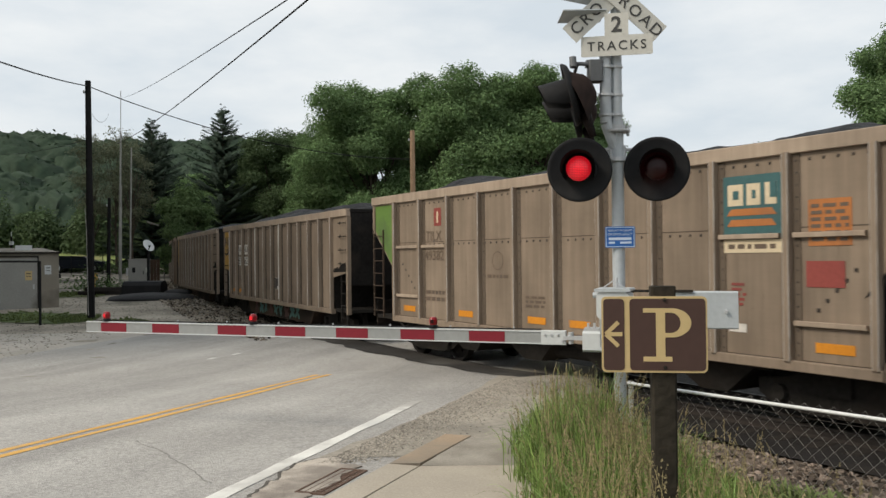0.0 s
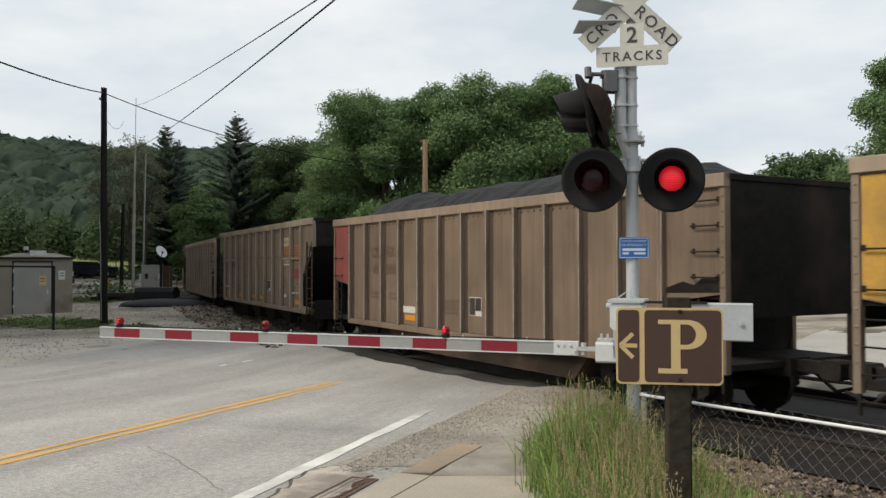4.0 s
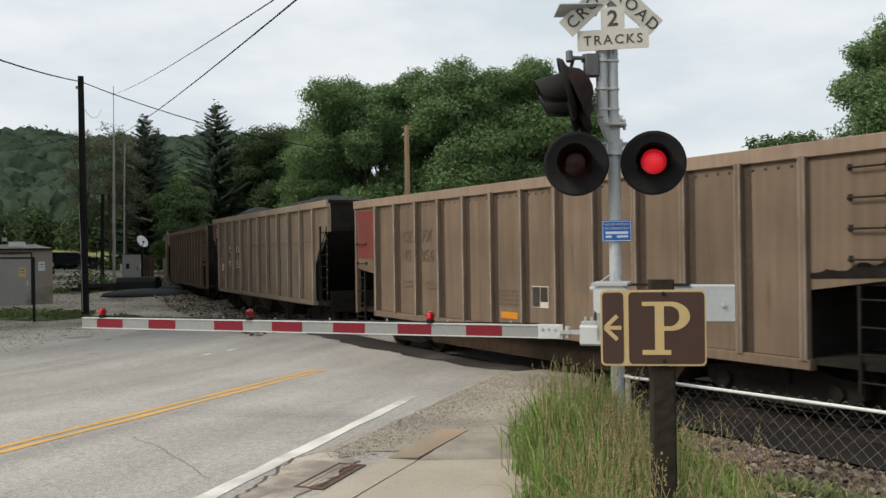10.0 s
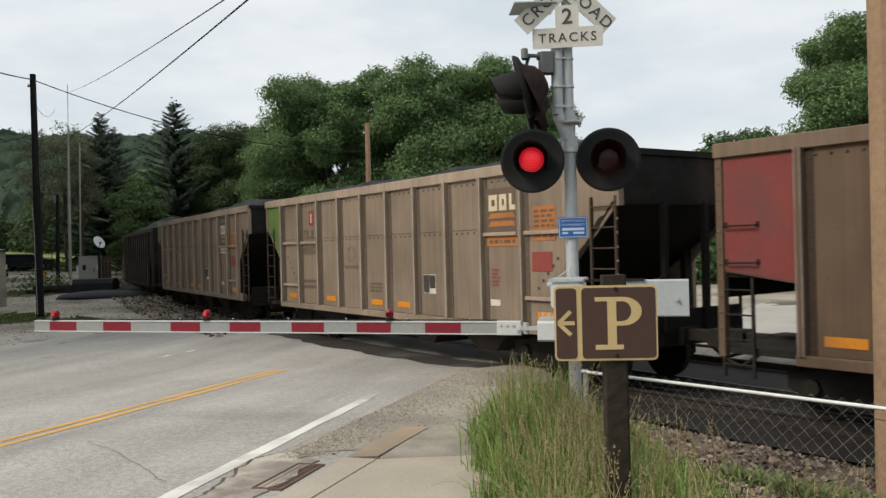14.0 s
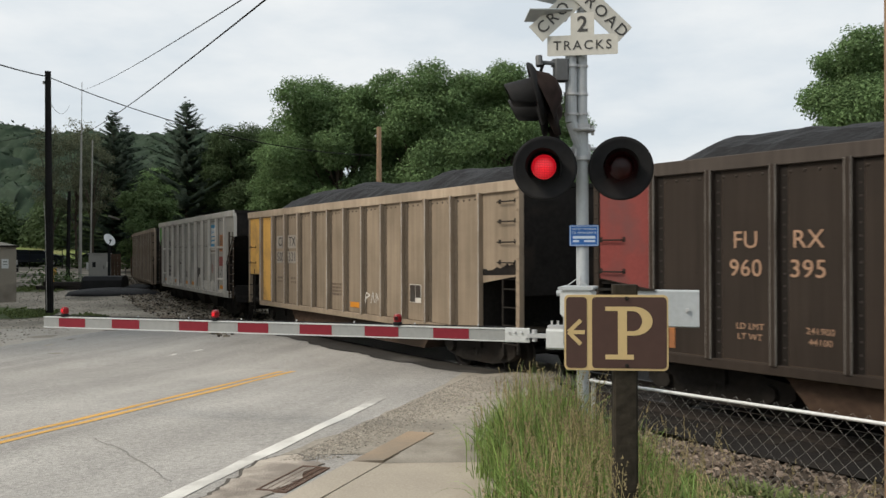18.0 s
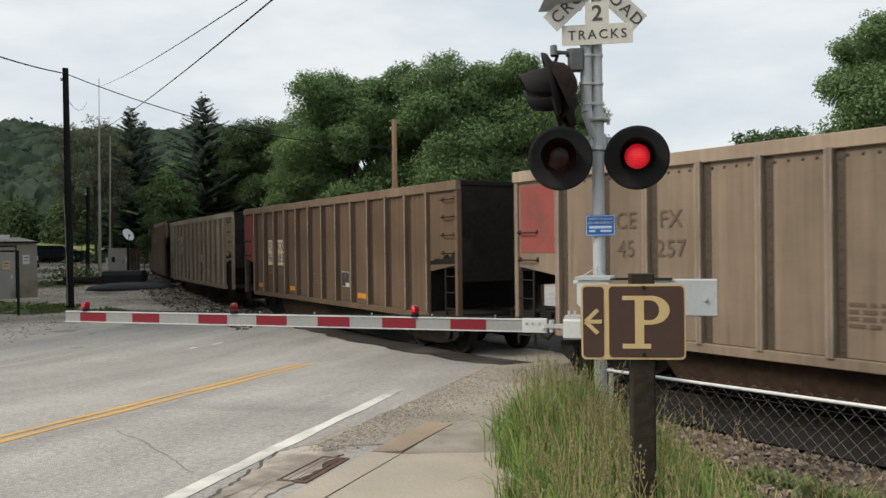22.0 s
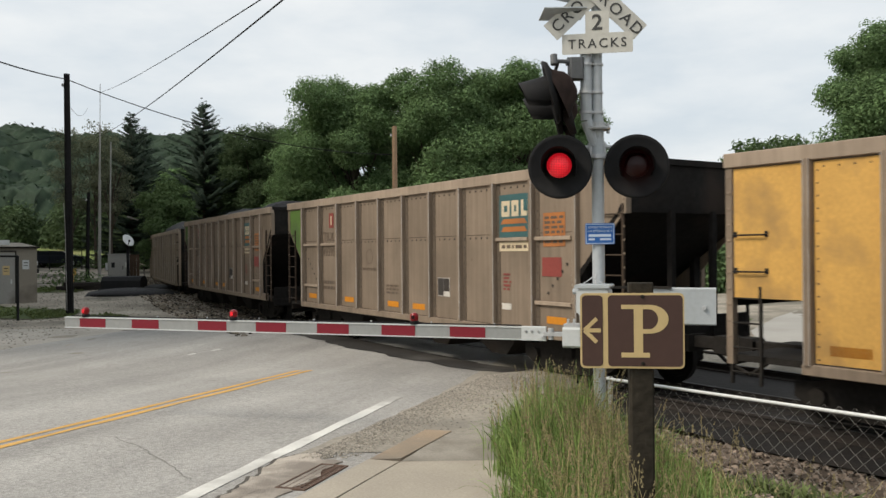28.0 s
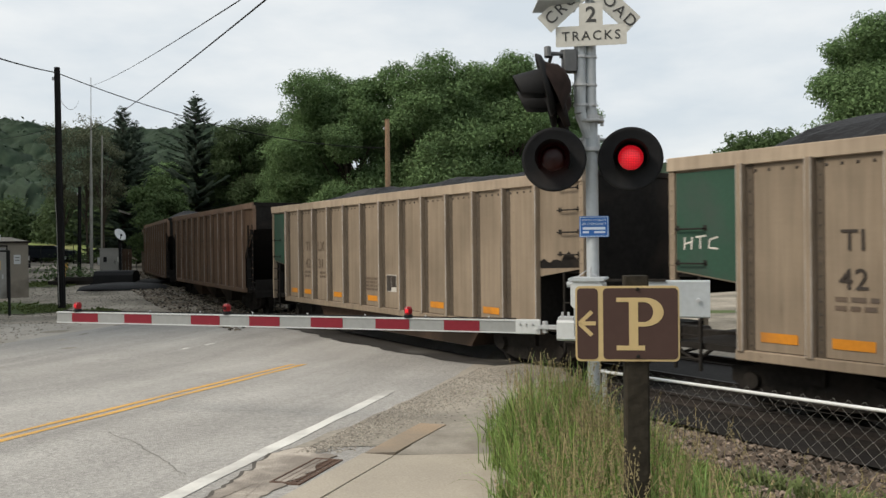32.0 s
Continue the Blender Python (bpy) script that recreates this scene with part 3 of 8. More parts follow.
def tar_seams():
    """Thin wandering cracks in the asphalt, each a narrow dark groove filling."""
    seal = material("grey crack filler", (0.23, 0.221, 0.207), 0.9, 0, 0.2, 30, 2, 0.1)
    for pts in (((-3.45, 9.3), (-2.85, 8.5), (-2.3, 7.62), (-1.95, 7.05)), ((-7.9, 14.5), (-6.5, 15.6), (-5.2, 15.9)),
                ((-6.2, 9.3), (-4.9, 9.7), (-3.2, 10.6), (-1.5, 10.7))):
        g = Geo()
        dense = []
        for (x0, y0), (x1, y1) in zip(pts, pts[1:]):
            for k in range(10):
                u = k / 10
                dense.append((x0 + (x1 - x0) * u + 0.05 * noise.noise((x0 * 3 + u * 5, y0, 0)), y0 + (y1 - y0) * u + 0.05 * noise.noise((x0, y0 * 3 + u * 5, 0))))
        for i, (x, y) in enumerate(dense):
            w = 0.006 + 0.005 * noise.noise((i * 0.7, 0, 0))
            g.v += [(x - w, y, land_flat(x, y) + 0.004), (x + w, y + w, land_flat(x, y) + 0.004)]
        g.f = [(2 * i, 2 * i + 1, 2 * i + 3, 2 * i + 2) for i in range(len(dense) - 1)]
        solid("road_crack", g, seal, "thin dark crack in the asphalt", "road crack", kind="structure")


tar_seams()


def pebbles(name, count, place, size, mat, label, seed):
    """Loose stones, each a small uneven block."""
    rng = np.random.default_rng(seed)
    g = Geo()
    base = np.array([(-1, -1, -1), (1, -1, -0.8), (1, 1, -1), (-1, 1, -0.9), (-0.6, -0.7, 0.8), (0.7, -0.5, 0.7), (0.5, 0.7, 0.9), (-0.7, 0.5, 0.6)], float)
    quads = [(3, 2, 1, 0), (4, 5, 6, 7), (0, 1, 5, 4), (1, 2, 6, 5), (2, 3, 7, 6), (3, 0, 4, 7)]
    for _ in range(count):
        x, y, z = place(rng)
        s = size * rng.uniform(0.45, 1.25)
        a = rng.uniform(0, 6.28)
        p = (base + rng.normal(0, 0.18, base.shape)) * (s, s * rng.uniform(0.6, 1), s * rng.uniform(0.45, 0.8))
        c, d = math.cos(a), math.sin(a)
        g.add([(x + q[0] * c - q[1] * d, y + q[0] * d + q[1] * c, z + q[2] * 0.9) for q in p], quads)
    return solid(name, g, mat, label, "stones", kind="stuff")


def gutter_spot(r):
    y = r.uniform(7.9, 15.5)
    x = white_x(y) + 0.32 + (y - 7.9) * 0.06 + abs(r.normal(0, 0.22 + 0.1 * (y - 7.9)))
    return x, y, land_flat(x, y) + 0.011


pebbles("gutter_gravel", 6500, gutter_spot, 0.0095, PALE_STONE, "loose grit and pale gravel along the road edge", 3)


STONE_MIX = material("grey lot gravel", (0.3, 0.275, 0.235), 0.95, 0, 0.25, 30, 3, 0.3, per_piece=0.5, gloss=0.1)


def lot_spot(r):
    x, y = r.uniform(-21, -10.6), r.uniform(15, 46)
    return x, y, land(x, y) + 0.0


LIGHT_GRIT = material("pale roadside grit", (0.46, 0.42, 0.365), 0.95, 0, 0.3, 16, 0.35, 0.5, (0.28, 0.255, 0.215), 0.45, space="World")
solid("roadside_grit", strip(lambda y: -34.0, lambda y: road_mid(y) - 4.2 - 5.1 * smooth_step(12.5, 21, y), 9, 27.6, -0.004, wobble=0.5, cols=12), LIGHT_GRIT, "pale gritty shoulder beside the road", "shoulder", kind="structure")
pebbles("lot_gravel", 5000, lot_spot, 0.026, STONE_MIX, "loose pale gravel on the dirt lot", 4)

# ---- the railway ----
DIRT_SHOULDER = material("gritty shoulder", (0.31, 0.282, 0.236), 0.95, 0, 0.3, 14, 0.7, 0.5, (0.2, 0.18, 0.15), 0.4, space="World")
solid("shoulder", strip(lambda y: min(white_x(y) + 0.28 + 0.3 * smooth_step(8.3, 13, y), road_mid(y) + 4.1), lambda y: road_mid(y) + 5.6, 8.2, 19, 0.007, wobble=0.2, cols=6), DIRT_SHOULDER,
      "gritty gravel shoulder between road and track", "shoulder", kind="structure")


# Coal stain, darkened further to paint the shade under the train.
STAIN_SHADE = material("coal-stained asphalt with train shade", (0.045, 0.042, 0.039), 0.9, 0, 0.35, 40, 0.9, 0.3, (0.09, 0.085, 0.078), 0.35, space="World", gloss=0.15)


def railway():
    for off, name in ((HALF - 0.755, "near"), (HALF + 0.755, "far"), (HALF + 4.1 - 0.755, "siding"), (HALF + 4.1 + 0.755, "siding")):
        g = Geo()
        prof = [(-0.07, -0.17), (0.07, -0.17), (0.07, -0.155), (0.012, -0.13), (0.012, -0.045), (0.037, -0.035), (0.037, 0.0), (-0.037, 0.0), (-0.037, -0.035), (-0.012, -0.045), (-0.012, -0.13), (-0.07, -0.155)]
        n, k = len(prof), 0
        for s in np.arange(-60, 170, 2.0):
            x, y, a = track(s, off)
            g.v += [(x + u * math.cos(a), y + u * math.sin(a), RAIL_Z + w) for u, w in prof]
            k += 1
        g.f = [(j * n + i, (j + 1) * n + i, (j + 1) * n + (i + 1) % n, j * n + (i + 1) % n) for j in range(k - 1) for i in range(n)]
        solid("rail", g, RAIL, "worn steel rail on timber sleepers", "rail", group="rails", kind="structure")
    tie = Geo().box(-1.3, 1.3, -0.11, 0.11, -0.33, -0.165, c=0.012).mesh("sleeper", TIE)
    bed = thing("track_bed", "row of dark timber sleepers under the rails", "sleepers", kind="structure")
    for s in np.arange(-6, 80, 0.55):
        x, y, a = track(s)
        if abs(x - road_mid(y)) < 4.6:
            continue
        o = part("sleeper", tie, TIE, bed, at=pose(x, y, RAIL_Z, 0, 0, math.degrees(a)))
    # asphalt between and beside the rails where the road passes
    g = Geo()
    k = 0
    cross = [s for s in np.arange(10, 60, 0.5) if abs(track(s)[0] - road_mid(track(s)[1])) < 5.0]
    for s in cross:
        for off in (HALF - 0.7, HALF + 0.7):
            x, y, a = track(s, off)
            g.v.append((x, y, RAIL_Z - 0.012))
        k += 1
    g.f = [(2 * j, 2 * j + 1, 2 * j + 3, 2 * j + 2) for j in range(k - 1)]
    solid("crossing_panel", g, STAIN_SHADE, "coal-stained, shade-darkened asphalt filling between the rails at the crossing", "crossing panel", kind="structure")


railway()


def stain_shade_band(lo, hi):
    """Coal dust trodden into the road beside the rails, ragged-edged, plus painted train shade."""
    g = Geo()
    cross = [s for s in np.arange(10, 60, 0.25) if abs(track(s)[0] - road_mid(track(s)[1])) < 5.4]
    for s in cross:
        for i in range(4):
            rag = 0.32 * noise.noise((s * 0.9, lo, 3)) + 0.12 * noise.noise((s * 3.1, hi, 5)) if i == 0 else 0
            x, y, a = track(s, lo + (hi - lo) * i / 3 + rag)
            g.v.append((x, y, land_flat(x, y) + 0.012))
    g.f = [(j * 4 + i, j * 4 + i + 1, (j + 1) * 4 + i + 1, (j + 1) * 4 + i) for j in range(len(cross) - 1) for i in range(3)]
    solid("coal_stain", g, STAIN_SHADE, "black coal dust beside the rail, darkened for the train's shade", "stain", kind="structure")


stain_shade_band(-1.75, -0.84)
stain_shade_band(3.3, 0.84)


BANK_STONE = material("mixed brown crushed stone", (0.2, 0.16, 0.128), 0.95, 0, 0.25, 30, 3, 0.3, per_piece=0.9, gloss=0.1)


def ballast_spot(lo, hi, s0, s1, clear=4.7):
    def spot(r):
        while True:
            s = r.uniform(s0, s1)
            off = r.uniform(lo, hi)
            x, y, a = track(s, HALF + off)
            if abs(x - road_mid(y)) > clear:
                return x, y, land(x, y) + 0.035 + (0.05 if abs(off) < 1.7 else 0)
    return spot


pebbles("ballast", 15000, ballast_spot(-6.2, -2.0, 2, 25, 6.6), 0.027, BANK_STONE, "coarse brown track ballast below the fence", 5)
pebbles("ballast", 6500, ballast_spot(-3.4, 1.6, 36, 72), 0.045, material("coal-dusted ballast stone", (0.17, 0.145, 0.115), 0.95, 0, 0.25, 30, 3, 0.3, per_piece=0.95, gloss=0.1), "coarse brown track ballast along the far curve", 6)


def bank_spot(r):
    x, y = r.uniform(1.9, 4.6), r.uniform(2.6, 8.0)
    return x, y, land(x, y) + 0.01


pebbles("bank_stones", 9000, bank_spot, 0.026, BANK_STONE, "brown and grey crushed stone spread before the fence", 8)

g = Geo()
ss = np.arange(-58, 120, 1.0)
for s in ss:
    for off in (HALF - 2.0, HALF - 1.2, HALF, HALF + 1.5, HALF + 4.1, HALF + 6.4):
        x, y, a = track(s, off)
        bed = land(x, y) + 0.06 + 0.1 * noise.noise((s * 0.9, off, 0)) if off < -1.9 else RAIL_Z - 0.172 - 0.02 * abs(noise.noise((s * 1.7, off, 2)))
        g.v.append((x, y, bed if abs(x - road_mid(y)) > 5.5 else RAIL_Z - 0.16))
g.f = [(j * 6 + i, j * 6 + i + 1, (j + 1) * 6 + i + 1, (j + 1) * 6 + i) for j in range(len(ss) - 1) for i in range(5)]
# Coal dust on the ballast; the cars' shade is put into this black too.
solid("coal_dust_bed", g, material("coal-dusted ballast bed with under-train shade", (0.018, 0.016, 0.015), 0.95, 0, 0.5, 16, 0.8, 0.8, (0.045, 0.037, 0.03), 0.3, space="World"),
      "coal-dusted ballast bed, blackened for the shade under the train", "track bed", kind="structure", smooth=True)

g = Geo()
ys = np.arange(-6, 16.2, 0.4)
for y in ys:
    for i in range(24):
        x = max(2.1 - 0.12 * max(0, y - 6), road_mid(y) + 5.9) + i * 0.32
        g.v.append((x, y, land(x, y) + 0.02 + 0.02 * noise.noise((x * 4, y * 4, 2))))
g.f = [(j * 24 + i, j * 24 + i + 1, (j + 1) * 24 + i + 1, (j + 1) * 24 + i) for j in range(len(ys) - 1) for i in range(23)]
solid("stone_bank", g, material("brown gritty bank", (0.12, 0.094, 0.073), 0.95, 0, 0.45, 20, 1.2, 0.8, (0.06, 0.05, 0.04), 0.4, space="World"),
      "brown gritty bank before the fence", "bank", kind="structure", smooth=True)

# ---- crossing signal ----
MX, MY = 1.75, 8.3
MZ = land_flat(MX, MY)


def crossing_signal():
    t = thing("crossing_signal", "grey crossing signal mast with crossbuck and red flashing lights", "crossing signal", (MX, MY, MZ))
    g = Geo().tube((0, 0, 0), (0, 0, 3.3), 0.062, 20).tube((0, 0, 3.0), (0, 0, 4.7), 0.052, 20)
    mast = part("mast", g, ALU_PAINT, t, smooth=False)
    cap = part("mast_cap", Geo().lathe([(0.07, 0), (0.07, 0.05), (0.0, 0.09)], 16, pose(0, 0, 4.7)), ALU_PAINT, t)
    part("base", Geo().box(-0.19, 0.19, -0.19, 0.19, 0, 0.05).lathe([(0.13, 0.05), (0.1, 0.25), (0.07, 0.4)], 16), ALU_PAINT, t)
    # cable conduit beside the upper mast with its elbow
    part("conduit", Geo().tube((-0.115, -0.02, 3.28), (-0.115, -0.02, 4.05), 0.058, 14).tube((-0.115, -0.02, 3.28), (-0.02, 0, 3.04), 0.058, 14), ALU_PAINT, t)
    strap = Geo().lathe([(0.06, -0.012), (0.071, -0.012), (0.071, 0.012), (0.06, 0.012)], 16, pose(-0.115, -0.02, 0)).lathe([(0.053, -0.01), (0.062, -0.01), (0.062, 0.01), (0.053, 0.01)], 16).box(-0.055, -0.04, -0.06, 0.05, -0.012, 0.012).mesh("clamp", STEEL)
    for z in (3.36, 3.56, 3.84):
        part("clamp", strap, STEEL, t, at=(0, 0, z))
    part("bracket_ring", Geo().lathe([(0.055, -0.014), (0.125, -0.014), (0.13, 0.0), (0.125, 0.014), (0.055, 0.014)], 20, pose(0.0, 0, 3.2)).lathe([(0.055, 0.014), (0.085, 0.014), (0.085, 0.06), (0.055, 0.06)], 16, pose(0, 0, 3.2)).tube((0.1, -0.03, 3.15), (0.1, -0.03, 3.25), 0.016, 8), STEEL, t)
    part("bracket_ring", Geo().lathe([(0.062, -0.02), (0.09, -0.02), (0.09, 0.02), (0.062, 0.02)], 16, pose(0.0, 0, 2.92)), STEEL, t)
    # crossbuck
    for ang, word in ((43, "CROSSING"), (-43, "RAILROAD")):
        lift = -0.075 if ang > 0 else -0.092
        m = pose(-0.03, lift, 4.56, 0, -ang, 0)
        blade = part("crossbuck_blade", Geo().box(-0.61, 0.61, -0.004, 0.004, -0.1, 0.1), SIGN_WHITE, t, "dull white crossbuck blade with black capitals", m)
        if ang > 0:
            half = ((-0.37, "CRO"), (0.0, "SS"), (0.37, "ING"))
        else:
            half = ((-0.35, "RAIL"), (0.35, "ROAD"))
        for x, w in half:
            lettering(w, 0.115, SIGN_INK, blade, pose(x, -0.0062, 0, 90, 0, 0), spread=1.25, bold=0.001)
    plate = part("track_count_sign", Geo().prism([(-0.335, -0.1), (0.335, -0.1), (0.345, -0.09), (0.345, 0.09), (0.335, 0.1), (0.115, 0.1), (0.115, 0.32), (-0.115, 0.32), (-0.115, 0.1), (-0.335, 0.1), (-0.345, 0.09), (-0.345, -0.09)], 1, -0.004, 0.004),
                 SIGN_WHITE, t, "dull white sign that reads 2 tracks", pose(-0.02, -0.12, 4.03, 0, 0, -11))
    lettering("2", 0.15, SIGN_INK, plate, pose(0, -0.0062, 0.2, 90, 0, 0), bold=0.004)
    lettering("TRACKS", 0.09, SIGN_INK, plate, pose(0, -0.0062, -0.005, 90, 0, 0), spread=1.3, bold=0.0012)
    # the side blades of a second crossbuck, seen from its edge
    for z, dz in ((4.5, -0.16), (4.36, 0.1)):
        part("side_blade", Geo().box(-0.5, -0.05, -0.006, 0.006, -0.1, 0.1), ALU_PAINT, t, at=pose(-0.08, 0.0, z, 68, 8 if dz < 0 else -4, 12))
    # emergency notice
    blue = part("emergency_notice", Geo().prism([(-0.135, -0.105), (0.135, -0.105), (0.145, -0.095), (0.145, 0.095), (0.135, 0.105), (-0.135, 0.105), (-0.145, 0.095), (-0.145, -0.095)], 1, -0.003, 0.003),
                SIGN_BLUE, t, "small blue emergency notice with pale print", pose(0.0, -0.075, 2.145, 0, 0, -11))
    edge = Geo()
    for a, b, c, d in ((-0.138, 0.138, 0.092, 0.098), (-0.138, 0.138, -0.098, -0.092), (-0.138, -0.132, -0.092, 0.092), (0.132, 0.138, -0.092, 0.092)):
        edge.box(a, b, -0.0052, -0.003, c, d)
    part("border", edge, SIGN_PRINT, blue)
    lettering("REPORT PROBLEM", 0.02, SIGN_PRINT, blue, pose(0, -0.005, 0.064, 90, 0, 0))
    lettering("OR EMERGENCY", 0.023, SIGN_PRINT, blue, pose(0, -0.005, 0.026, 90, 0, 0))
    part("print_bar", Geo().box(-0.11, 0.11, -0.005, -0.003, -0.03, -0.004), SIGN_PRINT, blue)
    part("print_bar", Geo().box(-0.11, -0.05, -0.005, -0.003, -0.065, -0.045).box(0.0, 0.11, -0.005, -0.003, -0.065, -0.045), SIGN_PRINT, blue)
    # lamps
    part("lamp_arm", Geo().tube((-0.4, 0.02, 3.02), (0.4, 0.02, 3.02), 0.018, 10).tube((-0.3, 0.03, 2.92), (0.3, 0.03, 2.92), 0.016, 10).box(-0.085, 0.085, -0.02, 0.085, 2.88, 3.06, c=0.01), STEEL, t)
    turners = []
    lamp_meshes = lamp_kit()
    for x, turn in ((-0.395, -13), (0.365, -13)):
        turners.append(lamp(t, pose(x, -0.10, 2.81, 0, 0, turn), lamp_meshes))
    # a second pair that faces the side street
    part("side_lamp_arm", Geo().tube((-0.12, -0.03, 3.86), (-0.45, -0.1, 3.86), 0.02, 10).tube((-0.12, -0.03, 3.73), (-0.36, -0.06, 3.7), 0.016, 10).tube((-0.45, -0.12, 3.82), (-0.45, -0.1, 3.92), 0.035, 10).tube((-0.4, -0.06, 3.86), (-0.4, 0.5, 3.7), 0.018, 8), CAST_GREY, t)
    part("junction_box", Geo().box(-0.29, -0.15, -0.1, 0.05, 3.69, 3.9, c=0.015).box(-0.31, -0.28, -0.08, 0.03, 3.84, 3.9), CAST_GREY, t, "grey cast junction box")
    lamp(t, pose(-0.47, -0.12, 3.55, 14, 0, -99), lamp_meshes, RUSTY_BLACK)
    lamp(t, pose(-0.36, 0.46, 3.5, 14, 0, -101), lamp_meshes, RUSTY_BLACK)
    return t, turners


def lamp_kit():
    k = {}
    k["backplate"] = Geo().lathe([(0.06, 0.05), (0.2, 0.05), (0.29, 0.02), (0.318, -0.02), (0.31, -0.035), (0.28, -0.02), (0.14, 0.0), (0.0, 0.0)], 40, pose(0, 0, 0, 90, 0, 0) @ pose(0, 0, 0, 180, 0, 0)).mesh("backplate", BLACK, True)
    g = Geo()
    n = 22
    for r, flip in ((0.17, False), (0.163, True)):
        k0 = len(g.v)
        for i in range(n + 1):
            a = radians(-35 + 250 * i / n)
            deep = 0.3 - 0.035 * (1 - math.sin(a)) if math.sin(a) > -0.2 else 0.258 + 0.5 * (math.sin(a) + 0.2)
            g.v += [(r * math.cos(a), 0, r * math.sin(a)), (r * math.cos(a), -deep, r * math.sin(a))]
        g.f += [(k0 + 2 * i, k0 + 2 * i + 1, k0 + 2 * i + 3, k0 + 2 * i + 2) if not flip else (k0 + 2 * i, k0 + 2 * i + 2, k0 + 2 * i + 3, k0 + 2 * i + 1) for i in range(n)]
    k["hood"] = g.mesh("hood", BLACK, True)
    k["housing"] = Geo().lathe([(0.0, 0.2), (0.1, 0.19), (0.16, 0.12), (0.17, 0.0)], 24, pose(0, 0.04, 0, -90, 0, 0)).mesh("housing", BLACK, True)
    me = bpy.data.meshes.new("lens")
    g = Geo()
    for y, d in ((-0.008, 1), (0.008, -1)):
        for r, b in ((0.122, 0.0), (0.085, 0.014), (0.0, 0.022)):
            for i in range(28):
                a = 2 * math.pi * i / 28
                g.v.append((r * math.cos(a), y - d * b, r * math.sin(a)))
    for s in range(2):
        for q in range(2):
            for i in range(28):
                j = (i + 1) % 28
                f = (s * 84 + q * 28 + i, s * 84 + q * 28 + j, s * 84 + (q + 1) * 28 + j, s * 84 + (q + 1) * 28 + i)
                g.f.append(f if s == 0 else f[::-1])
    side = [(i, 84 + i, 84 + (i + 1) % 28, (i + 1) % 28) for i in range(28)]
    me.from_pydata(g.v, [], g.f + side)
    me.materials.append(LIT_RED)
    me.materials.append(DIM_RED)
    for p in me.polygons:
        p.material_index = 0 if p.index < 56 else 1
        p.use_smooth = True
    k["lens"] = me
    return k


CAST_GREY = material("dull cast grey metal", (0.12, 0.125, 0.13), 0.6, 0.2, 0.2, 20, 3, 0.05)
RUSTY_BLACK = material("rusted black paint", (0.03, 0.019, 0.016), 0.8, 0, 0.4, 12, 3, 0.1, (0.012, 0.011, 0.011), 0.4, gloss=0.15)


def lamp(t, m, kit, back=None):
    unit = part("flashing_light", kit["backplate"], BLACK, t, "round black flashing-light unit with hood", m)
    part("hood", kit["hood"], BLACK, unit)
    if back:
        part("housing", Geo().lathe([(0.0, 0.2), (0.08, 0.195), (0.15, 0.16), (0.21, 0.08), (0.285, 0.02), (0.3, 0.0)], 28, pose(0, 0.03, -0.02, -78, 0, 0)).tube((0, 0.08, -0.22), (0, 0.1, -0.46), 0.06, 12, 0.03), back, unit, "rust-stained black housing", smooth=True)
    else:
        part("housing", kit["housing"], BLACK, unit)
    if back:
        return part("lens", Geo().tube((0, -0.03, 0), (0, -0.01, 0), 0.12, 24), DIM_RED, unit, "dark red signal lens")
    lens = part("lens", kit["lens"], DIM_RED, unit, "red signal lens", pose(0, -0.14, 0, 0, 0, 180))
    return lens


SIGNAL, FLASHERS = crossing_signal()


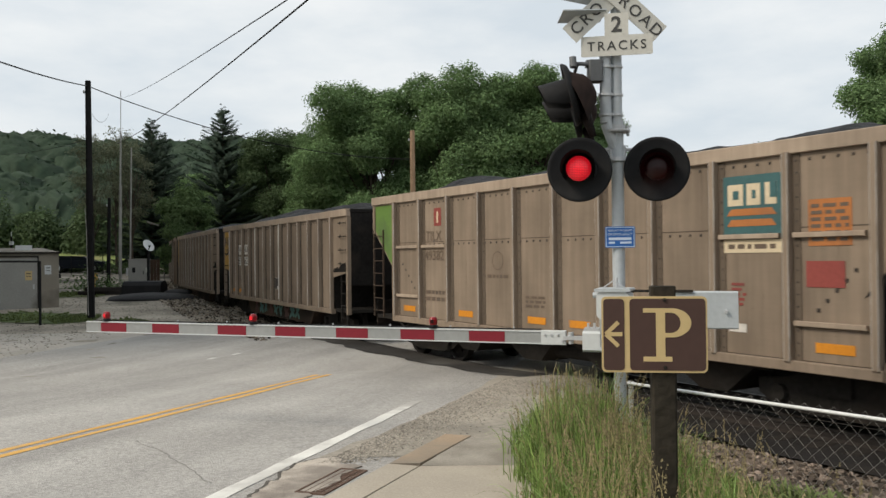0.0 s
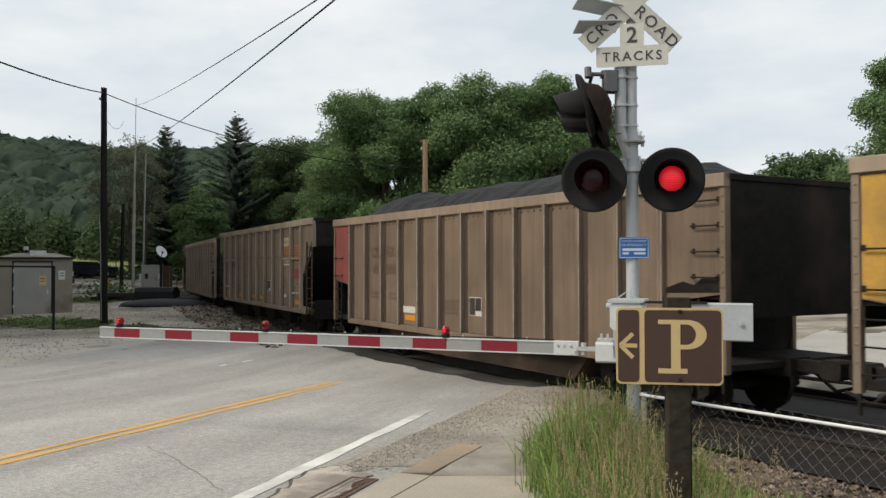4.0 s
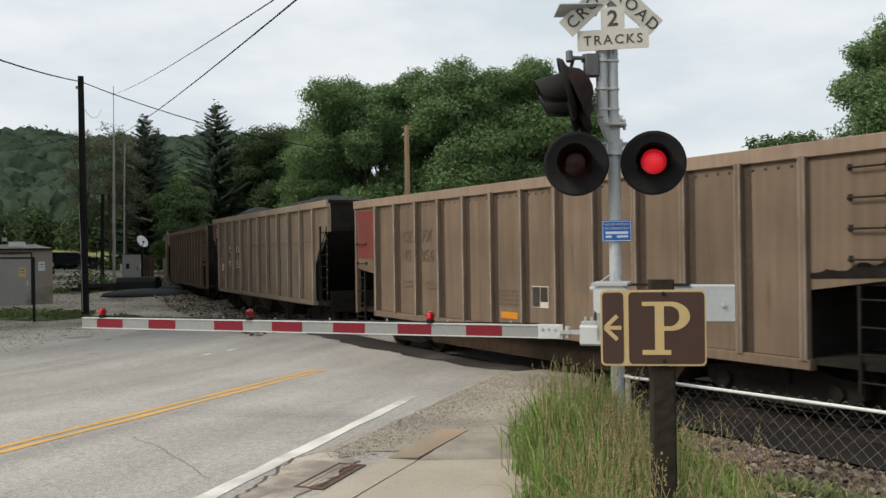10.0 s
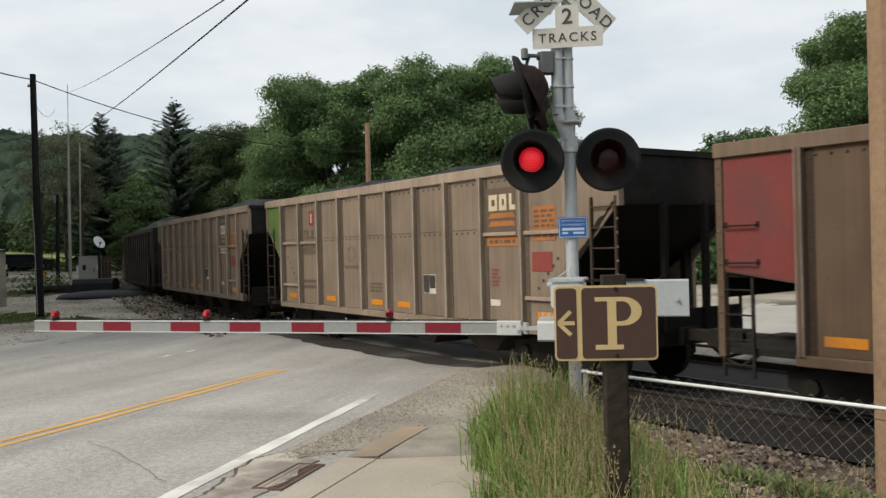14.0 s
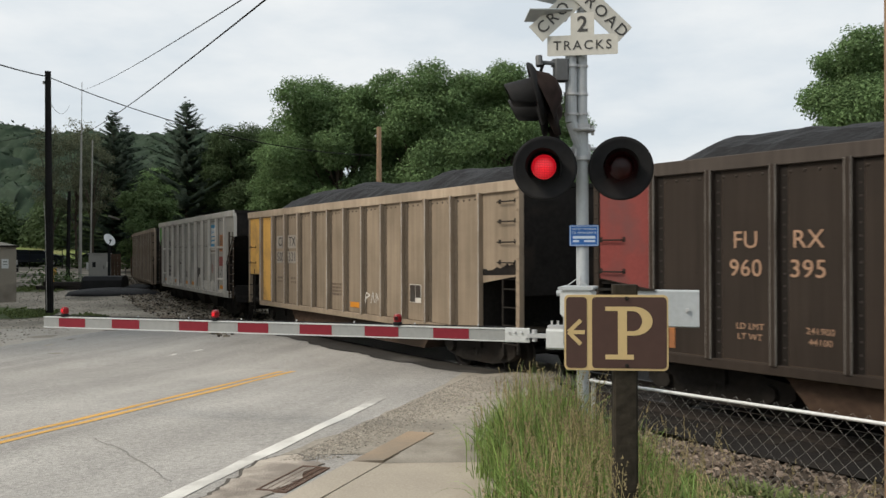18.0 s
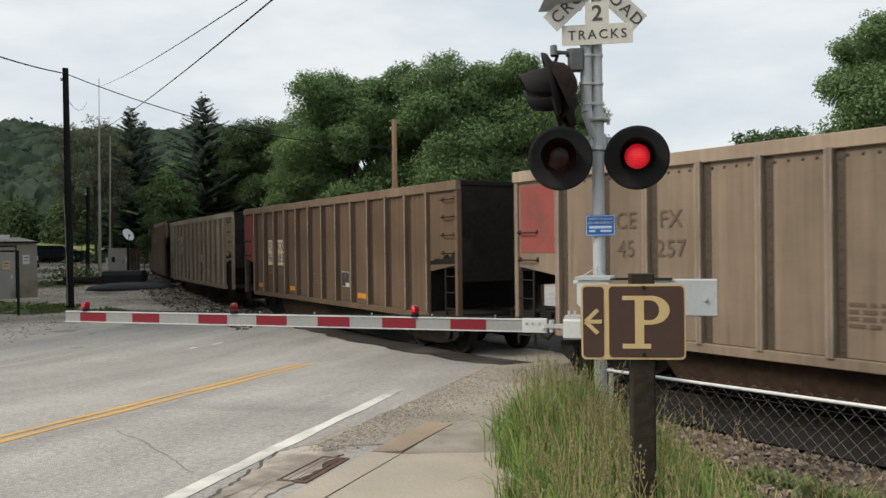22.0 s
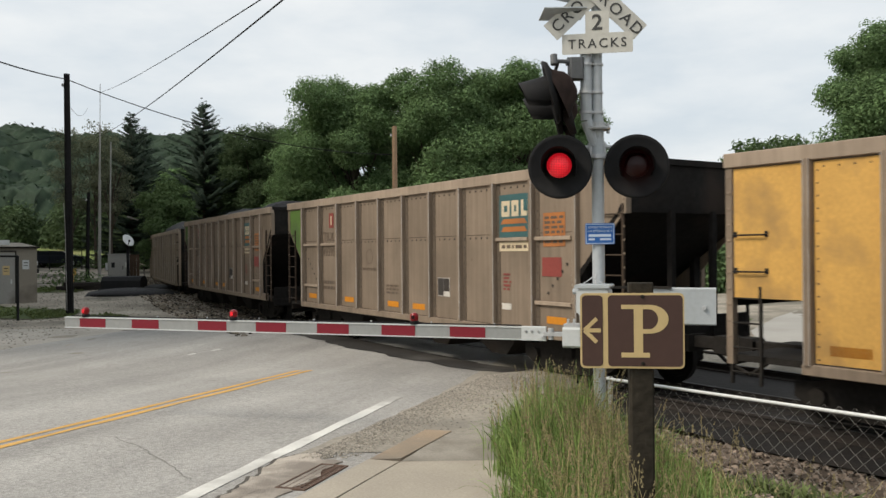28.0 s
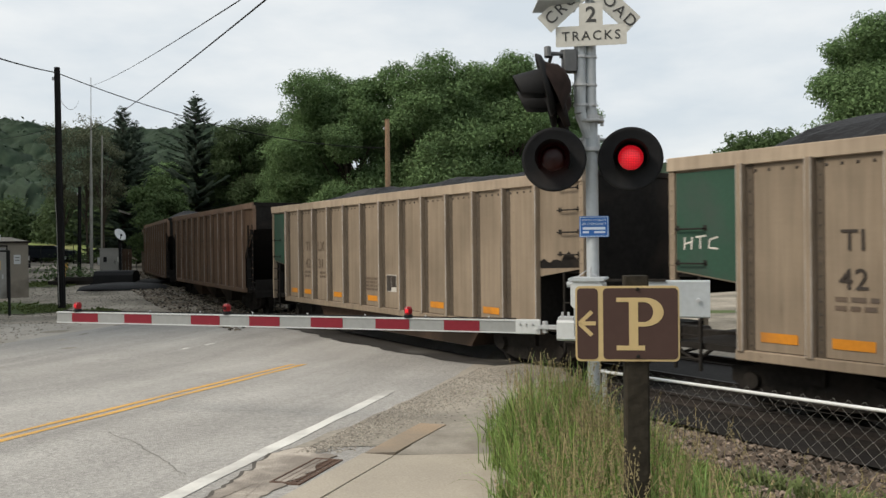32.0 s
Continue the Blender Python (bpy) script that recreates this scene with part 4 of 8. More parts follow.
def gate():
    """The lowered barrier across the near half of the road, on its mechanism."""
    p1, p2 = Vector((0.468, 9.0, 0.735)), Vector((-4.23, 10.71, 0.742))
    d = (p2 - p1).normalized()
    turn = math.degrees(math.atan2(d.y, d.x))
    t = thing("crossing_gate", "lowered red and white striped crossing gate arm", "crossing gate", (p1.x, p1.y, p1.z), turn)
    # local x runs from the hinge side to the tip
    cyc, half = 0.805, 0.201
    reds = [0.0, cyc, 2 * cyc, 3 * cyc, 4 * cyc, 4 * cyc + 0.97, 5 * cyc + 0.97]
    lo, hi = -0.62, reds[-1] + half + 0.24
    part("arm", Geo().box(lo, hi, -0.018, 0.018, -0.058, 0.058), GATE_GREY, t, "hollow grey-white arm")
    part("edging", Geo().box(lo, hi, -0.026, 0.026, 0.058, 0.07).box(lo, hi, -0.026, 0.026, -0.07, -0.058), WHITE_PAINT, t)
    stripe = Geo().box(-half, half, -0.0215, 0.0215, -0.056, 0.056).mesh("red_stripe", GATE_RED)
    for x in reds:
        part("red_stripe", stripe, GATE_RED, t, "red reflective stripe", (x, 0, 0))
    part("bracket", Geo().box(-0.86, -0.6, -0.03, 0.03, -0.075, 0.075, c=0.006), WHITE_PAINT, t, "white steel arm bracket")
    bolt = Geo().lathe([(0.014, 0), (0.014, 0.012), (0.0, 0.014)], 6, pose(0, 0.03, 0, -90, 0, 0)).mesh("bolt", STEEL)
    for x in (-0.645, -0.71, -0.78, -0.83):
        part("bolt", bolt, STEEL, t, at=(x, 0, 0.03 if x > -0.8 else -0.03))
    part("hinge", Geo().tube((-0.91, 0, -0.06), (-0.91, 0, 0.06), 0.03, 12).box(-1.2, -0.84, -0.04, 0.04, -0.02, 0.02), STEEL, t)
    lamps = []
    for i, x in enumerate((0.62, 2.93, 5.12)):
        body = part("arm_lamp", Geo().lathe([(0.0, 0.0), (0.045, 0.0), (0.05, 0.03), (0.035, 0.045)], 14, pose(x, 0, 0.07)), BLACK, t)
        part("lens_cover", Geo().lathe([(0.04, 0), (0.046, 0.02), (0.046, 0.06), (0.032, 0.085), (0.0, 0.09)], 16, pose(x, 0, 0.11)), LAMP_RED, body, "red gate lamp lens")
        lens = part("glow_plate", arm_glow(), LIT_RED, body, "red lamp window", pose(x, 0.0, 0.15))
        lamps.append(lens)
    part("cable", Geo().pipe([(hi - 0.1, 0.01, 0.085), (2.93, 0.01, 0.082), (0.62, 0.01, 0.083), (-0.6, 0.01, 0.085)], 0.007, 5), BLACK, t)
    tie = Geo().box(-0.006, 0.006, -0.01, 0.01, 0.06, 0.105).mesh("cable_tie", STEEL)
    for x in np.arange(-0.3, 4.6, 0.72):
        part("cable_tie", tie, STEEL, t, at=(float(x), 0, 0))
    return lamps


GLOW = {}


def arm_glow():
    if not GLOW:
        me = bpy.data.meshes.new("glow_plate")
        g = Geo().box(-0.019, 0.019, -0.049, 0.049, -0.02, 0.02)
        me.from_pydata(g.v, [], g.f)
        me.materials.append(LIT_RED)
        me.materials.append(DIM_RED)
        for p in me.polygons:
            p.material_index = 0 if p.normal.y > 0.5 else 1
        GLOW["m"] = me
    return GLOW["m"]


GATE_LAMPS = gate()


def gate_mechanism():
    t = thing("gate_mechanism", "white gate mechanism box with counterweight plate", "gate mechanism", (MX - 0.02, MY - 0.02, MZ), -20)
    part("case", Geo().box(-0.14, 0.16, -0.42, -0.08, 1.36, 1.62, c=0.03), WHITE_PAINT, t, "white cast case")
    part("case_lid", Geo().box(-0.16, 0.18, -0.44, -0.06, 1.62, 1.65, c=0.01).tube((-0.2, -0.25, 1.58), (-0.14, -0.25, 1.58), 0.03, 10), ALU_PAINT, t)
    part("lid_wire", Geo().pipe([(-0.1, -0.3, 1.65), (0.0, -0.3, 1.72), (0.1, -0.28, 1.66)], 0.006, 5), STEEL, t)
    part("lug", Geo().tube((0.02, -0.2, 1.65), (0.02, -0.2, 1.75), 0.012, 8), STEEL, t)
    part("lower_case", Geo().box(-0.3, 0.05, -0.3, -0.06, 1.03, 1.23, c=0.02), WHITE_PAINT, t, "white lower gear case")
    part("terminal", Geo().box(-0.29, -0.14, -0.28, -0.12, 1.23, 1.26).box(-0.26, -0.24, -0.26, -0.24, 1.26, 1.31).box(-0.2, -0.18, -0.26, -0.24, 1.26, 1.31), STEEL, t)
    part("gear_housing", Geo().box(-0.13, 0.3, -0.3, 0.1, 1.05, 1.38, c=0.03), ALU_PAINT, t)
    part("side_arm", Geo().box(0.1, 0.72, -0.02, 0.0, 1.6, 1.625), DARK_STEEL, t)
    w = part("counterweight", Geo().box(0.5, 1.13, 0.0, 0.12, 1.25, 1.61, c=0.012), ALU_PAINT, t, "grey-white counterweight plate")
    part("pin", Geo().tube((1.02, -0.03, 1.42), (1.02, 0.0, 1.42), 0.02, 10), STEEL, w)


gate_mechanism()


def parking_sign():
    """A brown park sign on a timber post."""
    y = 4.82
    x = 1.215
    gz = land(x, y)
    t = thing("parking_sign", "brown parking sign with cream letter on a dark timber post", "parking sign", (x, y, gz), -8)
    top = 1.352 - gz
    part("post", Geo().box(-0.012, 0.128, 0.012, 0.152, -0.3, top + 0.06, c=0.012), POST_WOOD, t, "dark weathered square timber post")
    cz = top - 0.2165
    ring = []
    for cx, cy, a0 in ((0.271, 0.1925, 0), (-0.271, 0.1925, 90), (-0.271, -0.1925, 180), (0.271, -0.1925, 270)):
        ring += [(cx + 0.027 * math.cos(radians(a0 + k * 22.5)), cy + 0.027 * math.sin(radians(a0 + k * 22.5))) for k in range(5)]
    panel = part("panel", Geo().prism(ring, 1, -0.008, 0.008), SIGN_CREAM, t, "cream-edged brown sign panel", (0, 0, cz))

    def field(x0, x1):
        r = []
        for cx, cy, a0 in ((x1 - 0.022, 0.185, 0), (x0 + 0.022, 0.185, 90), (x0 + 0.022, -0.185, 180), (x1 - 0.022, -0.185, 270)):
            r += [(cx + 0.022 * math.cos(radians(a0 + k * 22.5)), cy + 0.022 * math.sin(radians(a0 + k * 22.5))) for k in range(5)]
        return Geo().prism(r, 1, -0.0105, -0.0075)

    part("arrow_field", field(-0.288, -0.168), SIGN_BROWN, panel)
    part("letter_field", field(-0.138, 0.288), SIGN_BROWN, panel)
    arrow = Geo()
    for a in (44, -44):
        arrow.box(0, 0.1, -0.013, -0.0105, -0.0115, 0.0115, pose(-0.275, 0, 0.002, 0, a, 0))
    arrow.box(-0.262, -0.18, -0.0131, -0.0105, -0.0095, 0.0135)
    part("arrow", arrow, SIGN_CREAM, panel)
    # a slab-serif letter
    stem = Geo().box(0.01, 0.062, -0.013, -0.0105, -0.135, 0.14).box(-0.062, 0.1, -0.0131, -0.0105, -0.155, -0.127).box(-0.062, 0.06, -0.0131, -0.0105, 0.127, 0.152)
    n = 16
    outer = [(0.10 + 0.108 * math.cos(radians(90 - 180 * i / n)), 0.068 + 0.084 * math.sin(radians(90 - 180 * i / n))) for i in range(n + 1)]
    inner = [(0.095 + 0.053 * math.cos(radians(90 - 180 * i / n)), 0.068 + 0.058 * math.sin(radians(90 - 180 * i / n))) for i in range(n + 1)]
    k = len(stem.v)
    for q in [(0.0605, 0.152)] + outer + [(0.0605, -0.016)]:
        stem.v.append((q[0], -0.013, q[1]))
    for q in [(0.0605, 0.126)] + inner + [(0.0605, 0.01)]:
        stem.v.append((q[0], -0.013, q[1]))
    m = n + 3
    stem.f += [(k + i, k + i + 1, k + m + i + 1, k + m + i) for i in range(m - 1)]
    part("letter", stem, SIGN_CREAM, panel, "cream slab-serif letter P")
    bolt = Geo().lathe([(0.012, 0), (0.012, 0.008), (0.0, 0.011)], 6, pose(0.06, -0.0105, 0, 90, 0, 0)).mesh("bolt", DARK_STEEL)
    for z in (0.2, -0.19):
        part("bolt", bolt, DARK_STEEL, panel, at=(0, 0, z))


parking_sign()


def fence():
    """Low chain-link fence between the footway's bank and the track."""
    a, b = Vector((1.93, 8.86)), Vector((5.7, 4.3))
    d = (b - a).normalized()
    length = (b - a).length
    t = thing("chain_link_fence", "low chain-link fence with a pale galvanised top rail", "fence", (a.x, a.y, 0), math.degrees(math.atan2(d.y, d.x)))
    tilt = (0.205 - 0.235) / 3.2
    hgt = lambda u: 0.236 + tilt * u * 0.6
    part("top_rail", Geo().tube((0, 0, hgt(0)), (length, 0, hgt(length)), 0.0165, 12), material("bright galvanised pipe", (0.72, 0.72, 0.71), 0.35, 0.3, 0.1, 30, 3, 0.0), t, "pale galvanised top rail")
    for u in (0.04, 5.4):
        part("post", Geo().tube((u, 0.03, -1.3), (u, 0.03, hgt(u) + 0.02), 0.028, 10), STEEL, t)
    part("tension_wire", Geo().tube((0, -0.02, hgt(0) - 0.05), (length, -0.02, hgt(length) - 0.13), 0.003, 5), DARK_STEEL, t)
    pitch, rise = 0.13, 0.065
    wire = Geo()
    cols = int(length / pitch)
    rows = 19
    for i in range(cols):
        for side in (0, 1):
            pts = []
            for j in range(rows + 1):
                u = i * pitch + ((pitch / 2 if side else -pitch / 2) if j % 2 else 0)
                pts.append((u, 0.006 * (1 if (j + side) % 2 else -1), hgt(u) + 0.05 - j * rise / 1.0))
            for p, q in zip(pts, pts[1:]):
                wire.tube(p, q, 0.0015, 3, caps=False)
    part("mesh", wire, material("dull fence wire", (0.34, 0.33, 0.31), 0.6, 0.2, 0.2, 25, 2, 0.0), t, "galvanised wire mesh")


fence()


def foreground_grass():
    """Tall unmown grass round the post and the mast: blades, dry stems and seed heads."""
    rng = np.random.default_rng(11)

    def spot():
        while True:
            x, y = rng.uniform(0.2, 3.0), rng.uniform(2.3, 10.4)
            left = 0.6 + 0.07 * (y - 5) + 0.1 * math.sin(y * 5) + 0.3 * max(0, y - 8.4) + rng.normal(0, 0.07)
            right = 2.5 - 0.06 * (y - 5) + 0.2 * math.sin(y * 3)
            if y > 6.8:
                right = max(left + 0.25, min(right, 1.93 + (8.86 - y) * 0.83 + 0.3))
            if left < x < right:
                return x, y, min(1.0, (x - left) / 0.3, (right - x) / 0.6)

    def tuft_blades(count, mat, hmin, hmax, wide, name, label, fan):
        """Arching blades that spring from tufts, each with its own leaning and height."""
        verts, faces = [], []
        made = 0
        while made < count:
            tx, ty, e = spot()
            tall = (0.5 + 0.5 * max(0, e)) * (1 - 0.5 * smooth_step(1.5, 2.4, tx)) * (0.85 + 0.5 * smooth_step(5.5, 8.3, ty)) * rng.uniform(0.65, 1.25) * (1.0 + 0.35 * noise.noise((tx * 2.2, ty * 2.2, 4)))
            drift = rng.uniform(0, 6.283)
            for _ in range(int(rng.integers(9, 26))):
                made += 1
                x, y = tx + rng.normal(0, 0.05), ty + rng.normal(0, 0.05)
                z = land(x, y) - 0.02
                h = rng.uniform(hmin, hmax) * tall
                a = drift + rng.normal(0, 1.5)
                lean = min(0.95, abs(rng.normal(0.18, fan))) * h
                bx, by = math.cos(a) * lean, math.sin(a) * lean
                w0 = wide * rng.uniform(0.6, 1.5)
                b = rng.uniform(0, 3.14)
                wx, wy = math.cos(b) * w0, math.sin(b) * w0
                k = len(verts)
                for u, w in ((0, 0.8), (0.3, 1.0), (0.6, 0.8), (0.85, 0.45)):
                    sag = 0.55 * (lean / h) * u * u
                    cx, cy, cz = x + bx * u * u, y + by * u * u, z + h * u * (1 - sag)
                    verts += [(cx - wx * w, cy - wy * w, cz), (cx + wx * w, cy + wy * w, cz)]
                verts.append((x + bx * 1.12, y + by * 1.12, z + h * (1 - 0.62 * lean / h)))
                faces += [(k, k + 1, k + 3, k + 2), (k + 2, k + 3, k + 5, k + 4), (k + 4, k + 5, k + 7, k + 6), (k + 6, k + 7, k + 8)]
        g = Geo()
        g.v, g.f = verts, faces
        solid(name, g, mat, label, "grass", kind="stuff")

    tuft_blades(17000, BLADE, 0.28, 0.66, 0.0042, "tall_grass", "tall unmown green grass round the sign post", 0.4)
    tuft_blades(5000, BLADE_FRESH, 0.3, 0.62, 0.0055, "fresh_grass", "broad fresh green blades among the tall grass", 0.5)
    tuft_blades(5500, BLADE_DRY, 0.22, 0.6, 0.0036, "dry_grass", "dry straw-coloured grass among the green", 0.5)
    stems, heads = Geo(), Geo()
    for _ in range(1000):
        x, y, e = spot()
        if x > 1.6 and rng.uniform(0, 1) < 0.9:
            continue
        z = land(x, y)
        h = rng.uniform(0.55, 0.92) * (0.65 + 0.35 * max(0, e)) * (1.0 if y > 7 else 0.8)
        a, lean = rng.uniform(0, 6.283), abs(rng.normal(0.08, 0.1))
        pts = [(x + math.cos(a) * lean * u * u, y + math.sin(a) * lean * u * u, z + h * u) for u in (0, 0.4, 0.75, 1.0)]
        for p, q in zip(pts, pts[1:]):
            stems.tube(p, q, 0.0018, 3, caps=False)
        top = Vector(pts[-1])
        for k in range(rng.integers(16, 34)):
            u = rng.uniform(0.0, 0.17)
            r = rng.uniform(0.002, 0.026) * (1 - u / 0.2)
            b = rng.uniform(0, 6.283)
            c = top + Vector((math.cos(b) * r + math.cos(a) * u * 0.3, math.sin(b) * r + math.sin(a) * u * 0.3, u - 0.13))
            s = rng.uniform(0.0028, 0.006)
            heads.add([c + Vector((-s, 0, 0)), c + Vector((0, s, 0)), c + Vector((s, -s, 0)), c + Vector((0, 0, s * 2.4))], [(0, 1, 3), (1, 2, 3), (2, 0, 3)])
    solid("grass_stems", stems, BLADE_DRY, "thin dry grass stems above the blades", "grass", kind="stuff")
    solid("seed_heads", heads, SEED, "brownish grass seed heads on tall stems", "grass", kind="stuff")
    # low weeds before the fence
    weeds = Geo()
    for _ in range(2200):
        c = rng.integers(0, 14)
        cx, cy = 2.9 + 0.9 * math.sin(c * 2.1) + rng.normal(0, 0.16), 5.2 + 1.6 * math.cos(c * 1.7) + rng.normal(0, 0.16)
        if cx < 2.2:
            continue
        z = land(cx, cy)
        a, h = rng.uniform(0, 6.283), rng.uniform(0.04, 0.2)
        weeds.add([(cx, cy, z), (cx + math.cos(a) * h * 0.5 - math.sin(a) * 0.012, cy + math.sin(a) * h * 0.5 + math.cos(a) * 0.012, z + h * 0.8), (cx + math.cos(a) * h, cy + math.sin(a) * h, z + h),
                   (cx + math.cos(a) * h * 0.5 + math.sin(a) * 0.012, cy + math.sin(a) * h * 0.5 - math.cos(a) * 0.012, z + h * 0.8)], [(0, 1, 2, 3)])
    solid("weeds", weeds, TURF_BLADE, "low green weeds in the crushed stone", "weeds", kind="stuff")
    bank = Geo()
    ys = np.arange(-3, 9.1, 0.3)
    for y in ys:
        for i in range(9):
            x0, x1 = kerb_x(y) + 1.74, min(3.4, 1.93 + (8.86 - y) * 0.83 + 0.2)
            x = x0 + (x1 - x0) * i / 8
            bank.v.append((x, y, land(x, y) + 0.004 + 0.02 * noise.noise((x * 3, y * 3, 1))))
    bank.f = [(j * 9 + i, j * 9 + i + 1, (j + 1) * 9 + i + 1, (j + 1) * 9 + i) for j in range(len(ys) - 1) for i in range(8)]
    solid("verge", bank, TURF, "earthy grass verge beside the footway", "verge", kind="structure")


foreground_grass()


# ---- the coal train ----
CAR_STEP, BODY = 16.18, 14.43
END = BODY / 2
CAR_MATS = {}
TUB_PAINT = material("grimy brown underbody", (0.085, 0.056, 0.04), 0.85, 0, 0.35, 10, 0.8, 0.1, (0.03, 0.023, 0.018), 0.4, gloss=0.15)
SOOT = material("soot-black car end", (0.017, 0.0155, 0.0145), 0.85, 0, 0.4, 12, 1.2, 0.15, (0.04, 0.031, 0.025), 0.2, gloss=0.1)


def car_paint(key):
    """Dusty car paints, by name of the colour."""
    shades = {"taupe": (0.228, 0.178, 0.133), "tan": (0.25, 0.199, 0.146), "sand": (0.36, 0.288, 0.215), "umber": (0.174, 0.129, 0.094), "brown": (0.152, 0.099, 0.067), "dark": (0.036, 0.0275, 0.022), "red_brown": (0.122, 0.083, 0.056), "silver": (0.42, 0.4, 0.365),
              "grime": (0.155, 0.107, 0.074)}
    if key not in CAR_MATS:
        base = shades[key]
        low = (base[0] * 0.42, base[1] * 0.38, base[2] * 0.36)
        word = key.replace("_", " ")
        metal, rough = (0.3, 0.45) if key == "silver" else (0.0, 0.65)
        CAR_MATS[key] = sheet_paint("dusty " + word + " car paint", base, low, metal, rough)
        CAR_MATS[key + "_rib"] = sheet_paint("worn " + word + " rib paint", tuple(min(1, c * 1.08) for c in base), low, metal, rough)
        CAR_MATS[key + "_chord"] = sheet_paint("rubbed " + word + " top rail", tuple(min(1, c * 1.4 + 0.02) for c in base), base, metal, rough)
        # Dark rusty gondola strip; part of its depth is the rib's shade.
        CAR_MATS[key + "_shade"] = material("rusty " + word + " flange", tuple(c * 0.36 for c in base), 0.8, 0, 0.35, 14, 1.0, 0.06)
        bare = max(base) * 1.05 + 0.2
        CAR_MATS[key + "_edge"] = material("worn edge of " + word + " rib", (bare, bare * 0.92, bare * 0.84), 0.5, 0.2, 0.25, 9, 1.6, 0.03, base, 0.4)
        # Half tone that paints each rib's shadow on the hopper cars.
        CAR_MATS[key + "_seam"] = sheet_paint("dull " + word + " rib-shadow paint", tuple(c * 0.5 for c in base), low, metal, rough)
    return CAR_MATS[key], CAR_MATS[key + "_rib"], CAR_MATS[key + "_chord"]


def paint(name, rgb, rough=0.6):
    if name not in CAR_MATS:
        CAR_MATS[name] = material(name, rgb, rough, 0, 0.14, 18, 2.0, 0.03, tuple(c * 0.55 + 0.03 for c in rgb), 0.3)
    return CAR_MATS[name]


PATCH = {"green": paint("faded green end paint", (0.12, 0.21, 0.05)), "lime": paint("bright green end paint", (0.1, 0.38, 0.05)), "mint": paint("mint green end paint", (0.1, 0.42, 0.13)),
         "pine": paint("dark green end paint", (0.028, 0.075, 0.05)), "red": paint("dull red end paint", (0.2, 0.045, 0.04)), "pink": paint("faded red end paint", (0.28, 0.075, 0.065)),
         "yellow": paint("yellow end paint", (0.64, 0.37, 0.1)), "ochre": paint("ochre end paint", (0.52, 0.3, 0.06))}
ORANGE = paint("orange reflective stencil", (0.62, 0.24, 0.02))
RUST_RED = paint("faded red panel", (0.26, 0.06, 0.05))
RUST_ORANGE = paint("rusty orange panel", (0.42, 0.16, 0.05))
LABEL_WHITE = paint("dusty white label", (0.6, 0.57, 0.52))
CREAM = paint("cream number panel", (0.62, 0.52, 0.36))
GREY_PANEL = paint("grey number panel", (0.3, 0.27, 0.235))
INK = paint("dusty black stencil", (0.045, 0.036, 0.03))
FADED = paint("faded stencil", (0.13, 0.095, 0.07))
PALE_STENCIL = paint("pale worn stencil", (0.4, 0.25, 0.165))
SPRAY_TEAL = paint("faded teal spray paint", (0.1, 0.23, 0.2))
SPRAY_RED = paint("faded dark red spray paint", (0.12, 0.04, 0.03))
CHALK = paint("chalk white paint", (0.66, 0.63, 0.58))
TEAL = paint("faded teal panel", (0.05, 0.12, 0.125))
SKY_BLUE = paint("blue panel", (0.05, 0.24, 0.42))

RUST_LINE = paint("rusty seam", (0.06, 0.042, 0.03))
KIT = {}
TOP = [0.0]


def shared(key, make, mat, smooth=False):
    k = (key, mat.name, TOP[0])
    if k not in KIT:
        KIT[k] = make().mesh(key.split(":")[0], mat, smooth)
    return KIT[k]


def truck_geo():
    g = Geo()
    for y in (-1.0, 1.0):
        g.prism([(-1.25, 0.42), (-1.05, 0.3), (-0.5, 0.2), (0.5, 0.2), (1.05, 0.3), (1.25, 0.42), (1.25, 0.62), (0.85, 0.66), (0.4, 0.8), (-0.4, 0.8), (-0.85, 0.66), (-1.25, 0.62)], 1, y - 0.07, y + 0.07)
        for x in (-0.89, 0.89):
            g.tube((x, y - 0.16, 0.457), (x, y + 0.16, 0.457), 0.12, 10)
        for x in (-0.14, 0.0, 0.14):
            g.tube((x, y - 0.02, 0.3), (x, y - 0.02, 0.62), 0.06, 8)
    g.box(-0.2, 0.2, -1.15, 1.15, 0.5, 0.78)
    return g


def wheels_geo():
    g = Geo()
    for y, s in ((-0.755, -1), (0.755, 1)):
        g.lathe([(0.0, 0.05), (0.12, 0.06), (0.14, 0.02), (0.36, 0.0), (0.4, 0.05), (0.457, 0.06), (0.465, -0.05), (0.485, -0.065), (0.485, -0.09), (0.38, -0.09), (0.36, -0.03), (0.0, -0.03)], 26, pose(0, y, 0, -90 * s, 0, 0))
        for k in range(5):
            a = 2 * math.pi * k / 5
            g.tube((0.24 * math.cos(a), y + s * 0.0, 0.24 * math.sin(a)), (0.24 * math.cos(a), y + s * 0.035, 0.24 * math.sin(a)), 0.03, 6)
    g.tube((0, -0.95, 0), (0, 0.95, 0), 0.08, 10)
    return g


# loads heaped well above the rim
HEAPED = {k + 3 for k in (3, 7, 12, 13, 15, 16, 22)}


